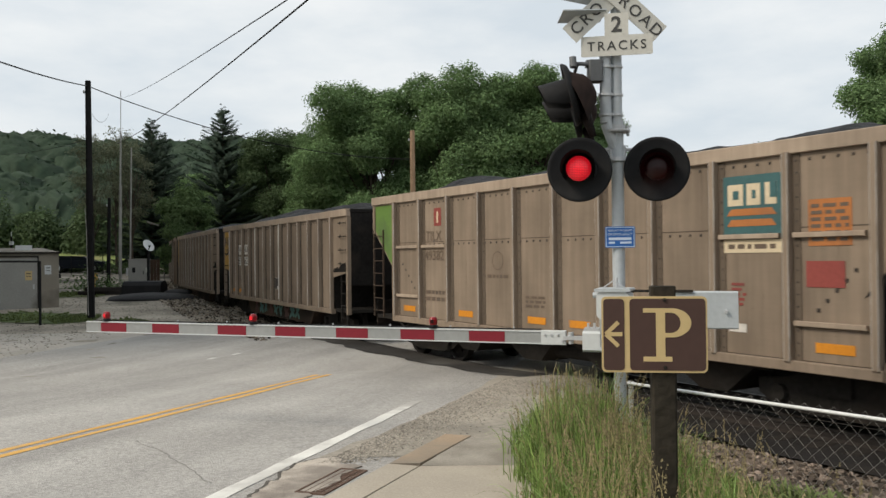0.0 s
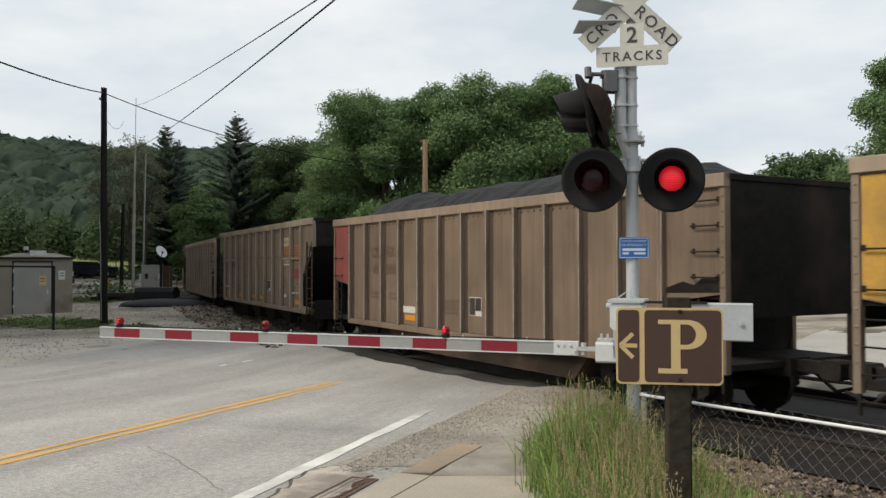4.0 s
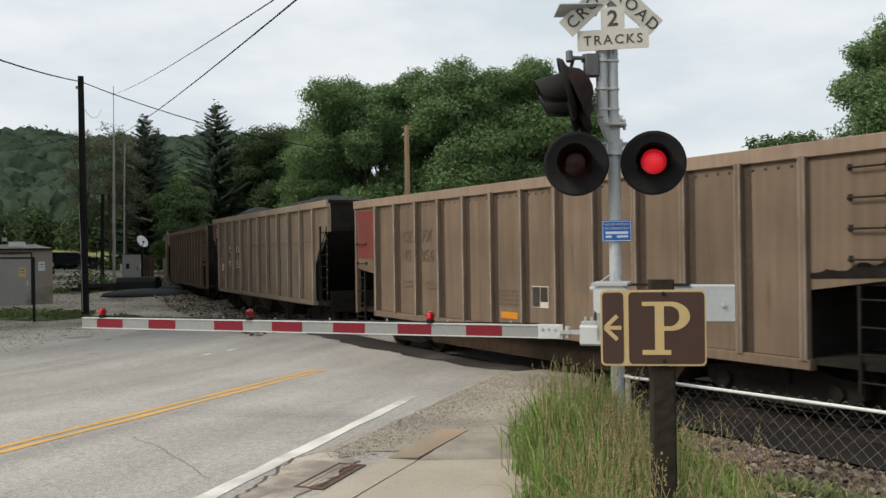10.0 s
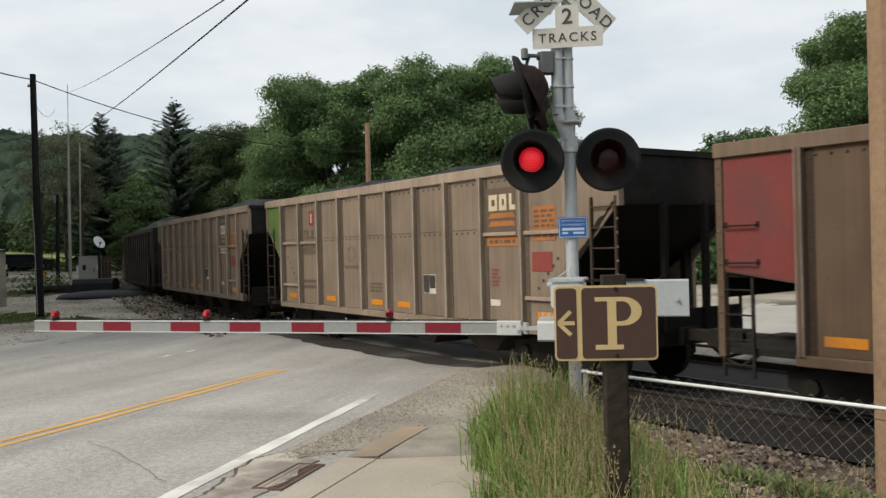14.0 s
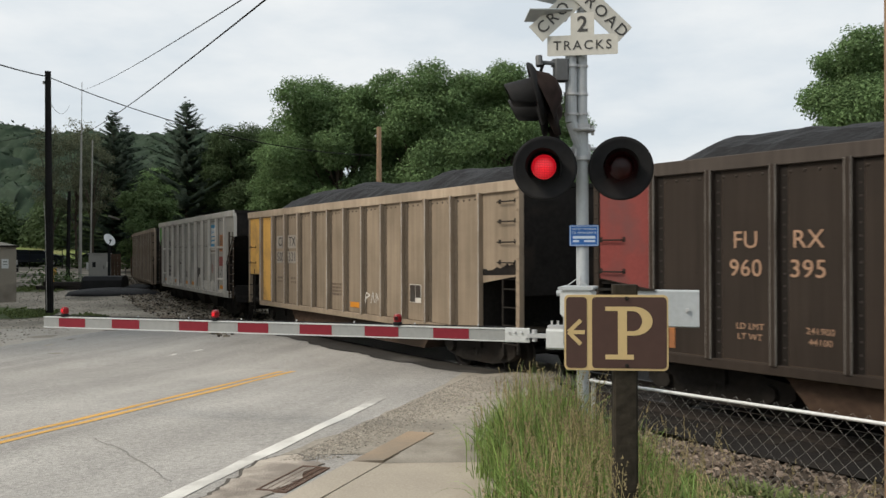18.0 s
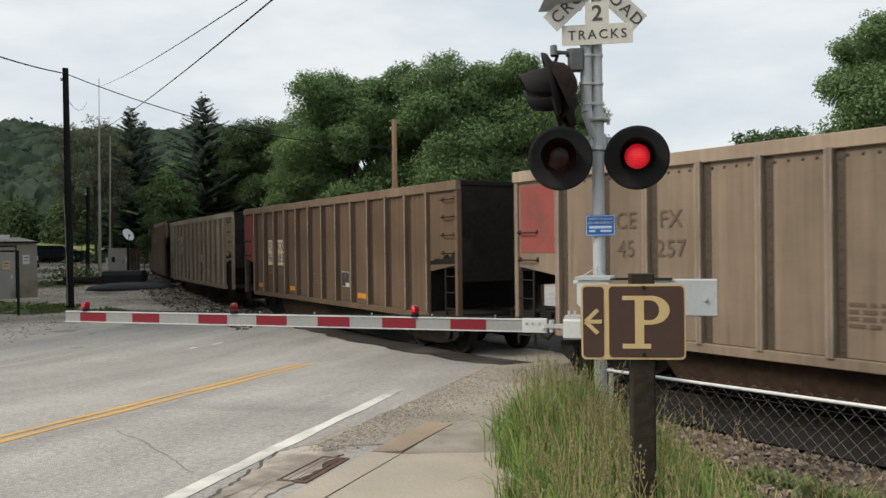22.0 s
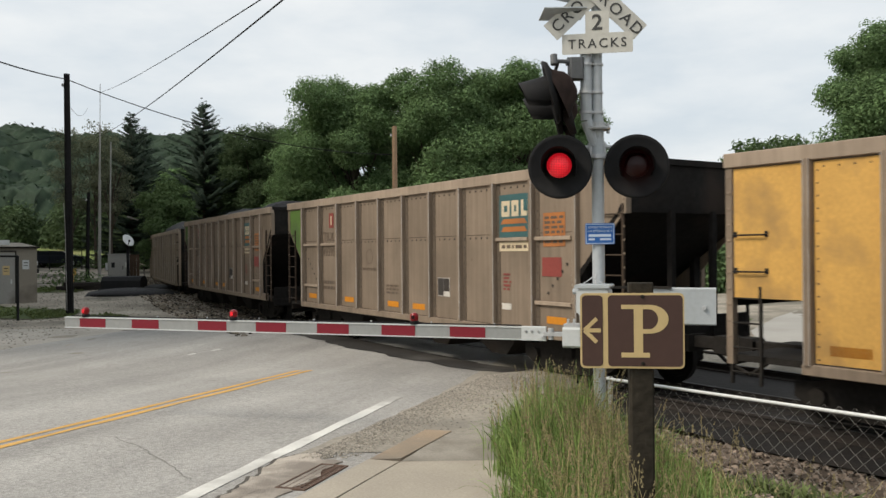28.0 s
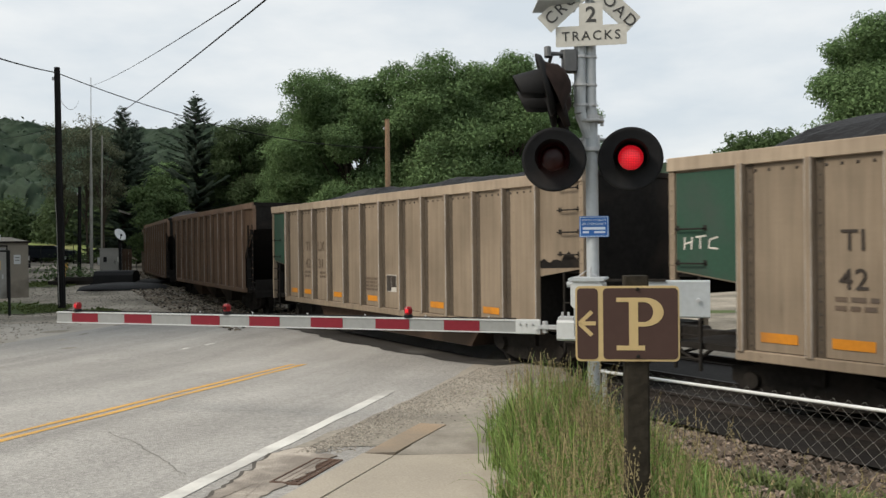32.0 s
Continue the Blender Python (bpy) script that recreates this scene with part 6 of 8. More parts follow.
def rdl_logo(field, wave, band, top_mat=CHALK):
    """The maker's panel, as plain shapes."""
    def go(car, ribs, z0, zt):
        c = mid(ribs, 8)
        z = zt - 0.68
        decal(car, c - 0.46, c + 0.5, z - 0.42, z + 0.46, field, "emblem_panel")
        for k, (a, b) in enumerate(((-0.38, -0.12), (-0.06, 0.16), (0.24, 0.42))):
            decal(car, c + a, c + b, z + 0.04, z + 0.34, top_mat, "emblem_shape", -1.5095)
            if k < 2:
                decal(car, c + a + 0.09, c + b - 0.07, z + 0.13, z + 0.25, field, "emblem_shape", -1.514)
            else:
                decal(car, c + a + 0.08, c + b, z + 0.13, z + 0.34, field, "emblem_shape", -1.514)
        for dz in (-0.05, -0.2):
            part("emblem_shape", Geo().prism([(c - 0.4, z + dz - 0.05), (c + 0.42, z + dz - 0.05), (c + 0.34, z + dz + 0.045), (c - 0.32, z + dz + 0.045)], 1, -1.5135, -1.5095), wave, car)
        decal(car, c - 0.46, c + 0.5, z - 0.62, z - 0.44, band, "emblem_band")
        bars(car, c - 0.38, c + 0.42, z - 0.59, z - 0.47, 1, FADED, -1.5095)
        c = mid(ribs, 9)
        decal(car, c - 0.32, c + 0.28, zt - 1.22, zt - 0.62, RUST_ORANGE, "notice_panel")
        bars(car, c - 0.28, c + 0.24, zt - 1.18, zt - 0.66, 6, FADED, -1.5095)
        decal(car, c - 0.36, c + 0.18, z0 + 1.0, z0 + 1.34, RUST_RED, "notice_panel")
        bars(car, c - 1.55, c - 1.3, z0 + 0.7, z0 + 1.05, 5, RUST_RED)
        decal(car, c - 1.6, c - 1.3, z0 + 0.34, z0 + 0.46, LABEL_WHITE, "small_label")
    return go


def tub_marks(a, b, c, d, ink=INK, panel=None, cols=(1, 2), z1=1.84, z2=1.39, h=0.26, oranges=(), plate=6, extra=None, one_panel=False):
    """Reporting marks in two columns of two lines, split by a rib."""
    def go(car, ribs, z0, zt):
        for k, (u, v), hug in zip(cols, ((a, c), (b, d)), (0.06, -0.04)):
            x = mid(ribs, k) + hug
            if panel and one_panel:
                decal(car, ribs[k] + (0.26 if hug > 0 else 0.18), ribs[k + 1] - (0.07 if hug > 0 else 0.2), z0 + z2 - 0.22, z0 + z1 + 0.22, panel, "number_panel")
            elif panel:
                decal(car, x - 0.34, x + 0.36, z0 + z1 - 0.19, z0 + z1 + 0.19, panel, "number_panel")
                decal(car, x - 0.34, x + 0.36, z0 + z2 - 0.17, z0 + z2 + 0.17, panel, "number_panel")
            words(car, u, x - 0.02, z0 + z1, h, ink, y=-1.5125)
            words(car, v, x - 0.02, z0 + z2, h, ink, y=-1.5125)
        x = mid(ribs, cols[0])
        if extra not in (yellow_mark, dark_marks):
            bars(car, x - 0.2, x + 0.35, z0 + 0.62, z0 + 0.84, 2, FADED)
            bars(car, x + 0.85, x + 1.4, z0 + 0.62, z0 + 0.84, 2, FADED)
        stripe_set(car, ribs, z0, oranges)
        if plate:
            consult_plate(car, mid(ribs, plate), z0 + 0.62)
        bars(car, mid(ribs, 5) - 0.3, mid(ribs, 5) + 0.35, z0 + 0.4, z0 + 0.75, 4, FADED)
        if extra:
            extra(car, ribs, z0, zt)
    return go


def scrawl(strokes, mat, width=0.03):
    """Spray-painted strokes on a panel: pairs of points."""
    def go(car, x, z):
        g = Geo()
        for x0, z0, x1, z1 in strokes:
            d = Vector((x1 - x0, 0, z1 - z0))
            n = Vector((-d.z, 0, d.x)).normalized() * width / 2
            p, q = Vector((x + x0, -1.514, z + z0)), Vector((x + x1, -1.514, z + z1))
            g.add([p - n, q - n, q + n, p + n], [(0, 1, 2, 3)])
        part("scrawl", g, mat, car, "spray-painted scrawl")
    return go


def scrawl_one(car, ribs, z0, zt):
    scrawl(((-0.4, 0.1, -0.34, 0.42), (-0.34, 0.42, -0.2, 0.15), (-0.2, 0.15, -0.06, 0.45), (-0.06, 0.45, 0.0, 0.1), (0.1, 0.25, 0.3, 0.3), (0.3, 0.3, 0.2, 0.42), (0.2, 0.42, 0.1, 0.15), (0.1, 0.15, 0.32, 0.12),
            (-0.3, -0.3, -0.28, -0.05), (-0.3, -0.3, -0.1, -0.28), (0.0, -0.3, 0.02, -0.05), (0.02, -0.05, 0.2, -0.2), (0.2, -0.2, 0.0, -0.32)), INK, 0.07)(car, -END + 0.55, 2.85)


def scrawl_two(car, ribs, z0, zt):
    scrawl(((-0.28, 0.02, -0.27, 0.2), (-0.28, 0.1, -0.16, 0.13), (-0.16, 0.02, -0.14, 0.2), (-0.08, 0.2, 0.1, 0.22), (0.0, 0.2, 0.0, 0.03), (0.3, 0.2, 0.16, 0.16), (0.16, 0.16, 0.14, 0.05), (0.14, 0.05, 0.3, 0.03)), CHALK, 0.025)(car, -END + 0.52, 2.28)


def scrawl_three(car, ribs, z0, zt):
    x = mid(ribs, 7)
    scrawl(((-0.4, 0.0, -0.35, 0.25), (-0.35, 0.25, -0.15, 0.2), (-0.15, 0.2, -0.38, 0.1), (-0.1, 0.0, 0.0, 0.28), (0.0, 0.28, 0.08, 0.02), (0.15, 0.02, 0.18, 0.25), (0.18, 0.25, 0.32, 0.05), (0.32, 0.05, 0.36, 0.22)), CHALK, 0.03)(car, x, z0 + 0.3)


def dark_marks(car, ribs, z0, zt):
    decal(car, ribs[0] + 0.25, ribs[0] + 0.36, z0 + 0.1, z0 + 0.85, RUST_ORANGE, "grease_mark")
    decal(car, ribs[6] + 0.3, ribs[6] + 0.4, z0 + 0.25, z0 + 0.8, RUST_ORANGE, "grease_mark")
    for text, k, dz in (("LD LMT", 1, 0.5), ("LT WT", 1, 0.36), ("241900", 2, 0.5), ("44100", 2, 0.36)):
        words(car, text, mid(ribs, k) + 0.1, z0 + dz, 0.085, PALE_STENCIL, bold=0.0)
    scrawl(((-0.42, 0.3, -0.36, -0.1), (-0.36, -0.1, -0.24, 0.22), (-0.24, 0.22, -0.2, -0.14), (-0.15, 0.24, -0.05, -0.08), (-0.05, -0.08, 0.06, 0.26), (0.1, 0.2, 0.3, 0.24), (0.2, 0.24, 0.16, -0.12), (0.32, 0.1, 0.42, -0.1)), CHALK, 0.045)(car, mid(ribs, 4), z0 + 0.42)
    scrawl(((-0.4, 0.24, -0.1, 0.3), (-0.1, 0.3, -0.36, -0.05), (-0.36, -0.05, -0.05, -0.12), (0.0, 0.28, 0.04, -0.14), (0.04, 0.1, 0.22, 0.12), (0.22, 0.3, 0.26, -0.12), (0.3, 0.26, 0.44, 0.02), (0.44, 0.02, 0.3, -0.14)), CHALK, 0.045)(car, mid(ribs, 5), z0 + 0.42)


def tub_scrawl(car, ribs, z0, zt):
    """Large faded letters sprayed along the tub."""
    rng = np.random.default_rng(5)
    for k in range(9):
        x = -2.9 + k * 0.62
        g = Geo()
        for _ in range(4):
            a, b = Vector((x + rng.uniform(-0.05, 0.1), 0, rng.uniform(0.38, 0.5))), Vector((x + rng.uniform(0.25, 0.55), 0, rng.uniform(0.66, 0.86)))
            if rng.uniform(0, 1) < 0.5:
                a.z, b.z = b.z, a.z
            n = Vector((-(b - a).z, 0, (b - a).x)).normalized() * 0.05
            g.add([Vector((p.x, -1.356, p.z)) for p in (a - n, b - n, b + n, a + n)], [(0, 1, 2, 3)])
        part("scrawl", g, SPRAY_TEAL if k % 3 else SPRAY_RED, car, "faded spray-painted letter")


def orange_label(car, ribs, z0, zt):
    c = mid(ribs, 3)
    decal(car, c - 0.34, c + 0.34, z0 + 0.34, z0 + 0.5, LABEL_WHITE, "small_label")


def yellow_mark(car, ribs, z0, zt):
    for x, a, b in ((ribs[0] + 0.2, 0.15, 0.95), (ribs[6] + 0.22, 0.1, 0.6), (ribs[8] + 0.3, 0.05, 0.6), (ribs[11] - 0.3, 0.5, 0.95)):
        decal(car, x, x + 0.08, z0 + a, z0 + b, PATCH["yellow"], "grease_mark")
    decal(car, mid(ribs, 7) - 0.36, mid(ribs, 7) + 0.36, z0 + 0.9, z0 + 1.2, LABEL_WHITE, "load_panel")
    bars(car, mid(ribs, 7) - 0.3, mid(ribs, 7) + 0.3, z0 + 0.95, z0 + 1.15, 2, FADED, -1.5095)
    decal(car, mid(ribs, 1) - 0.26, mid(ribs, 1) + 0.4, z0 + 0.38, z0 + 0.8, LABEL_WHITE, "load_panel")
    for text, k, dx, z, ink in (("LD LMT", 1, 0.1, 0.68, INK), ("LT WT", 1, 0.08, 0.5, INK), ("244000", 2, -0.06, 0.68, FADED), ("42000", 2, -0.02, 0.5, FADED)):
        words(car, text, mid(ribs, k) + dx, z0 + z, 0.095, ink, y=-1.5125, bold=0.0)
    decal(car, ribs[3] - 0.22, ribs[3] - 0.12, z0 + 0.12, z0 + 0.72, PATCH["yellow"], "grease_mark")


def corner_print(car, ribs, z0, zt):
    bars(car, ribs[0] - 0.62, ribs[0] - 0.2, zt - 0.62, zt - 0.2, 3, CHALK, -1.51)
    decal(car, ribs[0] + 0.15, ribs[0] + 0.24, z0 + 0.2, z0 + 1.3, ORANGE, "grease_mark")
    decal(car, ribs[0] + 0.3, ribs[0] + 0.62, z0 + 0.75, z0 + 1.05, LABEL_WHITE, "small_label")
    decal(car, ribs[0] + 0.38, ribs[0] + 0.62, z0 + 0.42, z0 + 0.65, RUST_ORANGE, "small_label")


def white_blocks(car, ribs, z0, zt):
    decal(car, ribs[0] - 0.035, ribs[0] + 0.035, z0 + 0.1, zt, CHALK, "white_rib", -1.606)
    decal(car, ribs[4] - 0.035, ribs[4] + 0.035, z0 + 0.1, zt, CHALK, "white_rib", -1.606)
    decal(car, ribs[7] - 0.035, ribs[7] + 0.035, z0 + 0.1, zt, CHALK, "white_rib", -1.606)


def pale_ribs(car, ribs, z0, zt):
    for k in (3, 4, 5, 6):
        decal(car, ribs[k] - 0.03, ribs[k] + 0.03, z0 + 0.1, zt, CHALK, "white_rib", -1.606)


def tag_text(car, ribs, z0, zt):
    words(car, "LD LMT", mid(ribs, 2) - 0.05, z0 + 0.78, 0.1, INK)
    words(car, "LT WT", mid(ribs, 2) - 0.08, z0 + 0.56, 0.1, INK)
    scrawl_two(car, ribs, z0, zt)


def silver_marks(car, ribs, z0, zt):
    rdl_marks("47364", False, False)(car, ribs, z0, zt)
    words(car, "LD LMT", mid(ribs, 1) - 0.28, z0 + 0.86, 0.09, INK)
    words(car, "LT WT", mid(ribs, 1) - 0.31, z0 + 0.68, 0.09, INK)
    for k in range(10):
        decal(car, ribs[k] + 0.08, ribs[k + 1] - 0.08, z0 + 0.04, z0 + 0.4 if k in (1, 2, 7, 8) else z0 + 0.14, LABEL_WHITE, "light_panel", -1.5045)


FADED_LOGO = rdl_logo(FADED, RUST_ORANGE, RUST_ORANGE, CREAM)
GHOST_LOGO = rdl_logo(paint("dust-covered emblem field", (0.2, 0.158, 0.12)), RUST_ORANGE, CREAM, CREAM)
TEAL_LOGO = rdl_logo(TEAL, RUST_ORANGE, CREAM, CREAM)
BLUE_LOGO = rdl_logo(SKY_BLUE, LABEL_WHITE, LABEL_WHITE)
# index, build, colour, end panel, marks, emblem, panel shape, extra metres along the track
TRAIN = [
    (-1, "G", "taupe", "red", tub_marks("CE", "FX", "461", "208", oranges=(1, 4)), None, "full", 0.0),
    (0, "R", "taupe", "green", rdl_marks("49382"), TEAL_LOGO, "full", -0.19),
    (1, "G", "taupe", "ochre", tub_marks("WF", "RX", "973", "603", INK, CHALK, extra=lambda *a: (scrawl_one(*a), white_blocks(*a), tub_scrawl(*a)), oranges=(0, 1)), None, "tall", -0.05),
    (2, "G", "taupe", "ochre", tub_marks("WF", "RX", "973", "611", INK, CHALK, extra=pale_ribs, oranges=(10,)), None, "tall", 0.16),
    (3, "G", "umber", "pink", tub_marks("CE", "FX", "40", "846", FADED, oranges=(3,), plate=6, extra=orange_label), None, "tall", 0.05),
    (4, "R", "taupe", "green", rdl_marks("49409"), GHOST_LOGO, "full", -0.04),
    (5, "G", "taupe", "yellow", tub_marks("CI", "TX", "505", "327", INK, GREY_PANEL), None, "two", 0.06),
    (6, "H", "taupe", "red", tub_marks("FU", "RX", "930", "997", CHALK, INK, plate=8, extra=corner_print, z1=1.6, z2=1.02, h=0.3), None, "half", 0.04),
    (7, "G", "umber", "red", tub_marks("CE", "FX", "45", "856", FADED, oranges=(5, 9), plate=6), None, "square", 0.04),
    (8, "H", "taupe", "red", tub_marks("FU", "RX", "932", "256", CHALK, INK, plate=0, extra=corner_print, z1=1.6, z2=1.02, h=0.3), None, "half", -0.06),
    (9, "G", "red_brown", "red", tub_marks("FU", "RX", "964", "176", INK, CREAM, one_panel=True, oranges=(0, 2, 6, 9), plate=0, h=0.28, z1=1.5, z2=1.13), None, "tall", -0.05),
    (10, "R", "taupe", "green", rdl_marks("48507"), FADED_LOGO, "full", -0),
    (11, "R", "taupe", "green", rdl_marks("48388"), TEAL_LOGO, "full", 0.09),
    (12, "G", "dark", "red", tub_marks("FU", "RX", "960", "395", PALE_STENCIL, h=0.23, z1=1.66, z2=1.28, oranges=(), plate=7, extra=dark_marks), None, "tall", -0.04),
    (13, "G", "tan", "yellow", tub_marks("CI", "TX", "505", "331", INK, GREY_PANEL, oranges=(6,), plate=9, extra=scrawl_three), None, "two", -0.1),
    (14, "R", "silver", "lime", silver_marks, BLUE_LOGO, "full", -0.03),
    (15, "G", "taupe", "pink", tub_marks("CE", "FX", "45", "257", FADED, oranges=(0,), plate=6), None, "square", 0.1),
    (16, "G", "red_brown", "red", tub_marks("FU", "RX", "964", "183", INK, CREAM, one_panel=True, oranges=(0, 3, 8), plate=7, h=0.28, z1=1.5, z2=1.13), None, "tall", 0.01),
    (17, "G", "tan", "mint", tub_marks("HP", "JX", "70", "94", INK, LABEL_WHITE, extra=yellow_mark, plate=7), None, "tall", 0.02),
    (18, "R", "grime", None, rdl_marks("49116"), FADED_LOGO, "full", 0.05),
    (19, "G", "taupe", "yellow", tub_marks("CI", "TX", "505", "433", INK, GREY_PANEL, oranges=(0,)), None, "two", -0.04),
    (20, "R", "taupe", "green", rdl_marks("49395"), TEAL_LOGO, "full", -0.1),
    (21, "R", "taupe", "green", rdl_marks("48628"), TEAL_LOGO, "full", 0.05),
    (22, "G", "tan", "pine", tub_marks("TI", "LX", "42", "717", INK, z1=1.5, z2=1.02, oranges=(0, 1, 4), extra=tag_text), None, "tall", 0.11),
    (23, "G", "tan", "pine", tub_marks("TI", "LX", "42", "31", FADED, z1=1.5, z2=1.02, oranges=(0, 1, 3, 5, 8, 10)), None, "tall", 0.11),
    (24, "H", "brown", None, tub_marks("FU", "RX", "930", "118", FADED, plate=0), None, "full", -0.13),
    (25, "H", "brown", "red", tub_marks("FU", "RX", "930", "402", FADED, plate=0), None, "full", 0),
    (26, "G", "taupe", "red", tub_marks("CE", "FX", "461", "550", FADED, plate=0), None, "square", 0),
]
CARS = []
for k, style, look_, patch, mark, logo, shape, shift in TRAIN:
    c = hopper_car(k, look_, patch, mark, logo, 3.905 if style != "G" else (3.65 if k in (22, 23) else 3.735), style, shape, k + 3)
    CARS.append((k, shift, c))


# ---- poles and wires ----
def timber_pole(name, x, y, height, r0, r1, mat, label, lean=(0, 0), base=None, extras=True):
    z = land(x, y) if base is None else base
    t = thing(name, label, "utility pole", (x, y, z))
    g = Geo()
    n = 14
    for k in range(9):
        u = k / 8
        for i in range(n):
            a = 2 * math.pi * i / n
            r = (r0 + (r1 - r0) * u) * (1 + 0.02 * noise.noise((math.cos(a) * 2, math.sin(a) * 2, u * 9)))
            g.v.append((lean[0] * u + r * math.cos(a), lean[1] * u + r * math.sin(a), -0.4 + (height + 0.4) * u))
    g.f = [(k * n + i, k * n + (i + 1) % n, (k + 1) * n + (i + 1) % n, (k + 1) * n + i) for k in range(8) for i in range(n)] + [tuple(range(8 * n, 9 * n))]
    part("shaft", g, mat, t)
    if extras:
        part("insulator", Geo().lathe([(0.03, 0), (0.05, 0.03), (0.04, 0.07), (0.05, 0.1), (0.0, 0.14)], 10, pose(lean[0] - r1 - 0.05, lean[1], height - 0.5)), STEEL, t)
    return t


PX, PY = -14.03, 33.2
pole = timber_pole("utility_pole", PX, PY, 9.55, 0.15, 0.11, POLE_WOOD, "tall dark creosoted utility pole with a pale riser cable", (-0.07, 0), -0.8)
part("riser_cable", Geo().pipe([(-0.04, -0.17, 0.2), (-0.08, -0.17, 2.5), (-0.1, -0.17, 3.6), (-0.16, -0.15, 4.45)], 0.013, 6), GREY_METAL, pole, "pale riser cable")
part("riser_cover", Geo().box(0.08, 0.13, -0.15, -0.1, 0.2, 4.2), POLE_WOOD, pole)
timber_pole("utility_pole", -1.45, 41.0, 8.6, 0.16, 0.115, NEW_WOOD, "pale tan timber pole beyond the train", (0.0, 0), -0.8)
timber_pole("utility_pole", 19.4, 57.0, 7.55, 0.16, 0.12, NEW_WOOD, "grey-tan timber pole beyond the train", (0, 0), -0.8)
timber_pole("utility_pole", 4.82, 7.95, 9.5, 0.165, 0.13, NEW_WOOD, "weathered tan timber pole beside the fence", (0, 0), -0.9)
timber_pole("service_pole", -19.5, 48.5, 5.4, 0.11, 0.09, POLE_WOOD, "thin dark service pole beside the lot", (0.1, 0))
tower = thing("steel_mast", "slim grey steel mast behind the lot", "mast", (-21.7, 56.0, land(-21.7, 56)))
part("lower_tube", Geo().tube((0, 0, 0), (0.05, 0, 6.5), 0.11, 10, 0.09), GREY_METAL, tower)
part("upper_tube", Geo().tube((0.05, 0, 6.5), (0.1, 0, 10.2), 0.07, 10, 0.05), GREY_METAL, tower)
part("whip", Geo().tube((0.1, 0, 10.2), (0.12, 0, 12.9), 0.022, 8), GREY_METAL, tower)
tower = thing("steel_mast", "slim grey steel mast with a crossarm", "mast", (-21.6, 57.5, land(-21.6, 57.5)))
part("tube", Geo().tube((0, 0, 0), (0.15, 0, 9.2), 0.06, 10, 0.045), GREY_METAL, tower)
part("crossarm", Geo().box(-0.1, 0.7, -0.04, 0.04, 4.2, 4.3, pose(0, 0, 0, 0, 18, 0)), GREY_METAL, tower)
lampp = thing("street_lamp", "small pole lamp beyond the metal shed", "lamp post", (-29.0, 56.0, land(-29, 56)))
part("post", Geo().tube((0, 0, 0), (0, 0, 3.2), 0.07, 8), POLE_WOOD, lampp)
part("lantern", Geo().box(-0.12, 0.12, -0.12, 0.12, 2.6, 2.85, c=0.02).tube((0, 0, 2.85), (0, 0, 3.5), 0.02, 6), WHITE_PAINT, lampp)


def wire(p, q, sag, label="thin overhead wire", r=0.014):
    p, q = Vector(p), Vector(q)
    pts = [p.lerp(q, i / 16) - Vector((0, 0, sag * 4 * (i / 16) * (1 - i / 16))) for i in range(17)]
    solid("overhead_wire", Geo().pipe(pts, r, 5), BLACK, label, "wire", group="overhead wires")


wire((-9.6, 16.0, 5.85), (PX - 0.1, PY, 8.55), 0.1, "dark overhead cable tied to the utility pole", 0.022)
wire((PX - 0.1, PY, 8.55), (-1.5, 41.0, 6.4), 0.7, "dark overhead cable between the poles", 0.02)
wire((-1.12, 9.0, 4.65), (-21.9, 56.0, 9.4), 0.25, "dark overhead wire above the road", 0.012)
wire((-1.31, 9.0, 4.62), (-21.7, 56.0, 12.4), 0.2, "thin overhead wire above the road", 0.009)
wire((PX - 0.1, PY, 7.75), (-22.4, 56.0, 11.4), 0.6, "thin overhead wire to the mast", 0.01)
wire((-40.0, 70.0, 11.0), (PX - 0.1, PY, 6.4), 0.5, "thin overhead wire over the lot", 0.01)


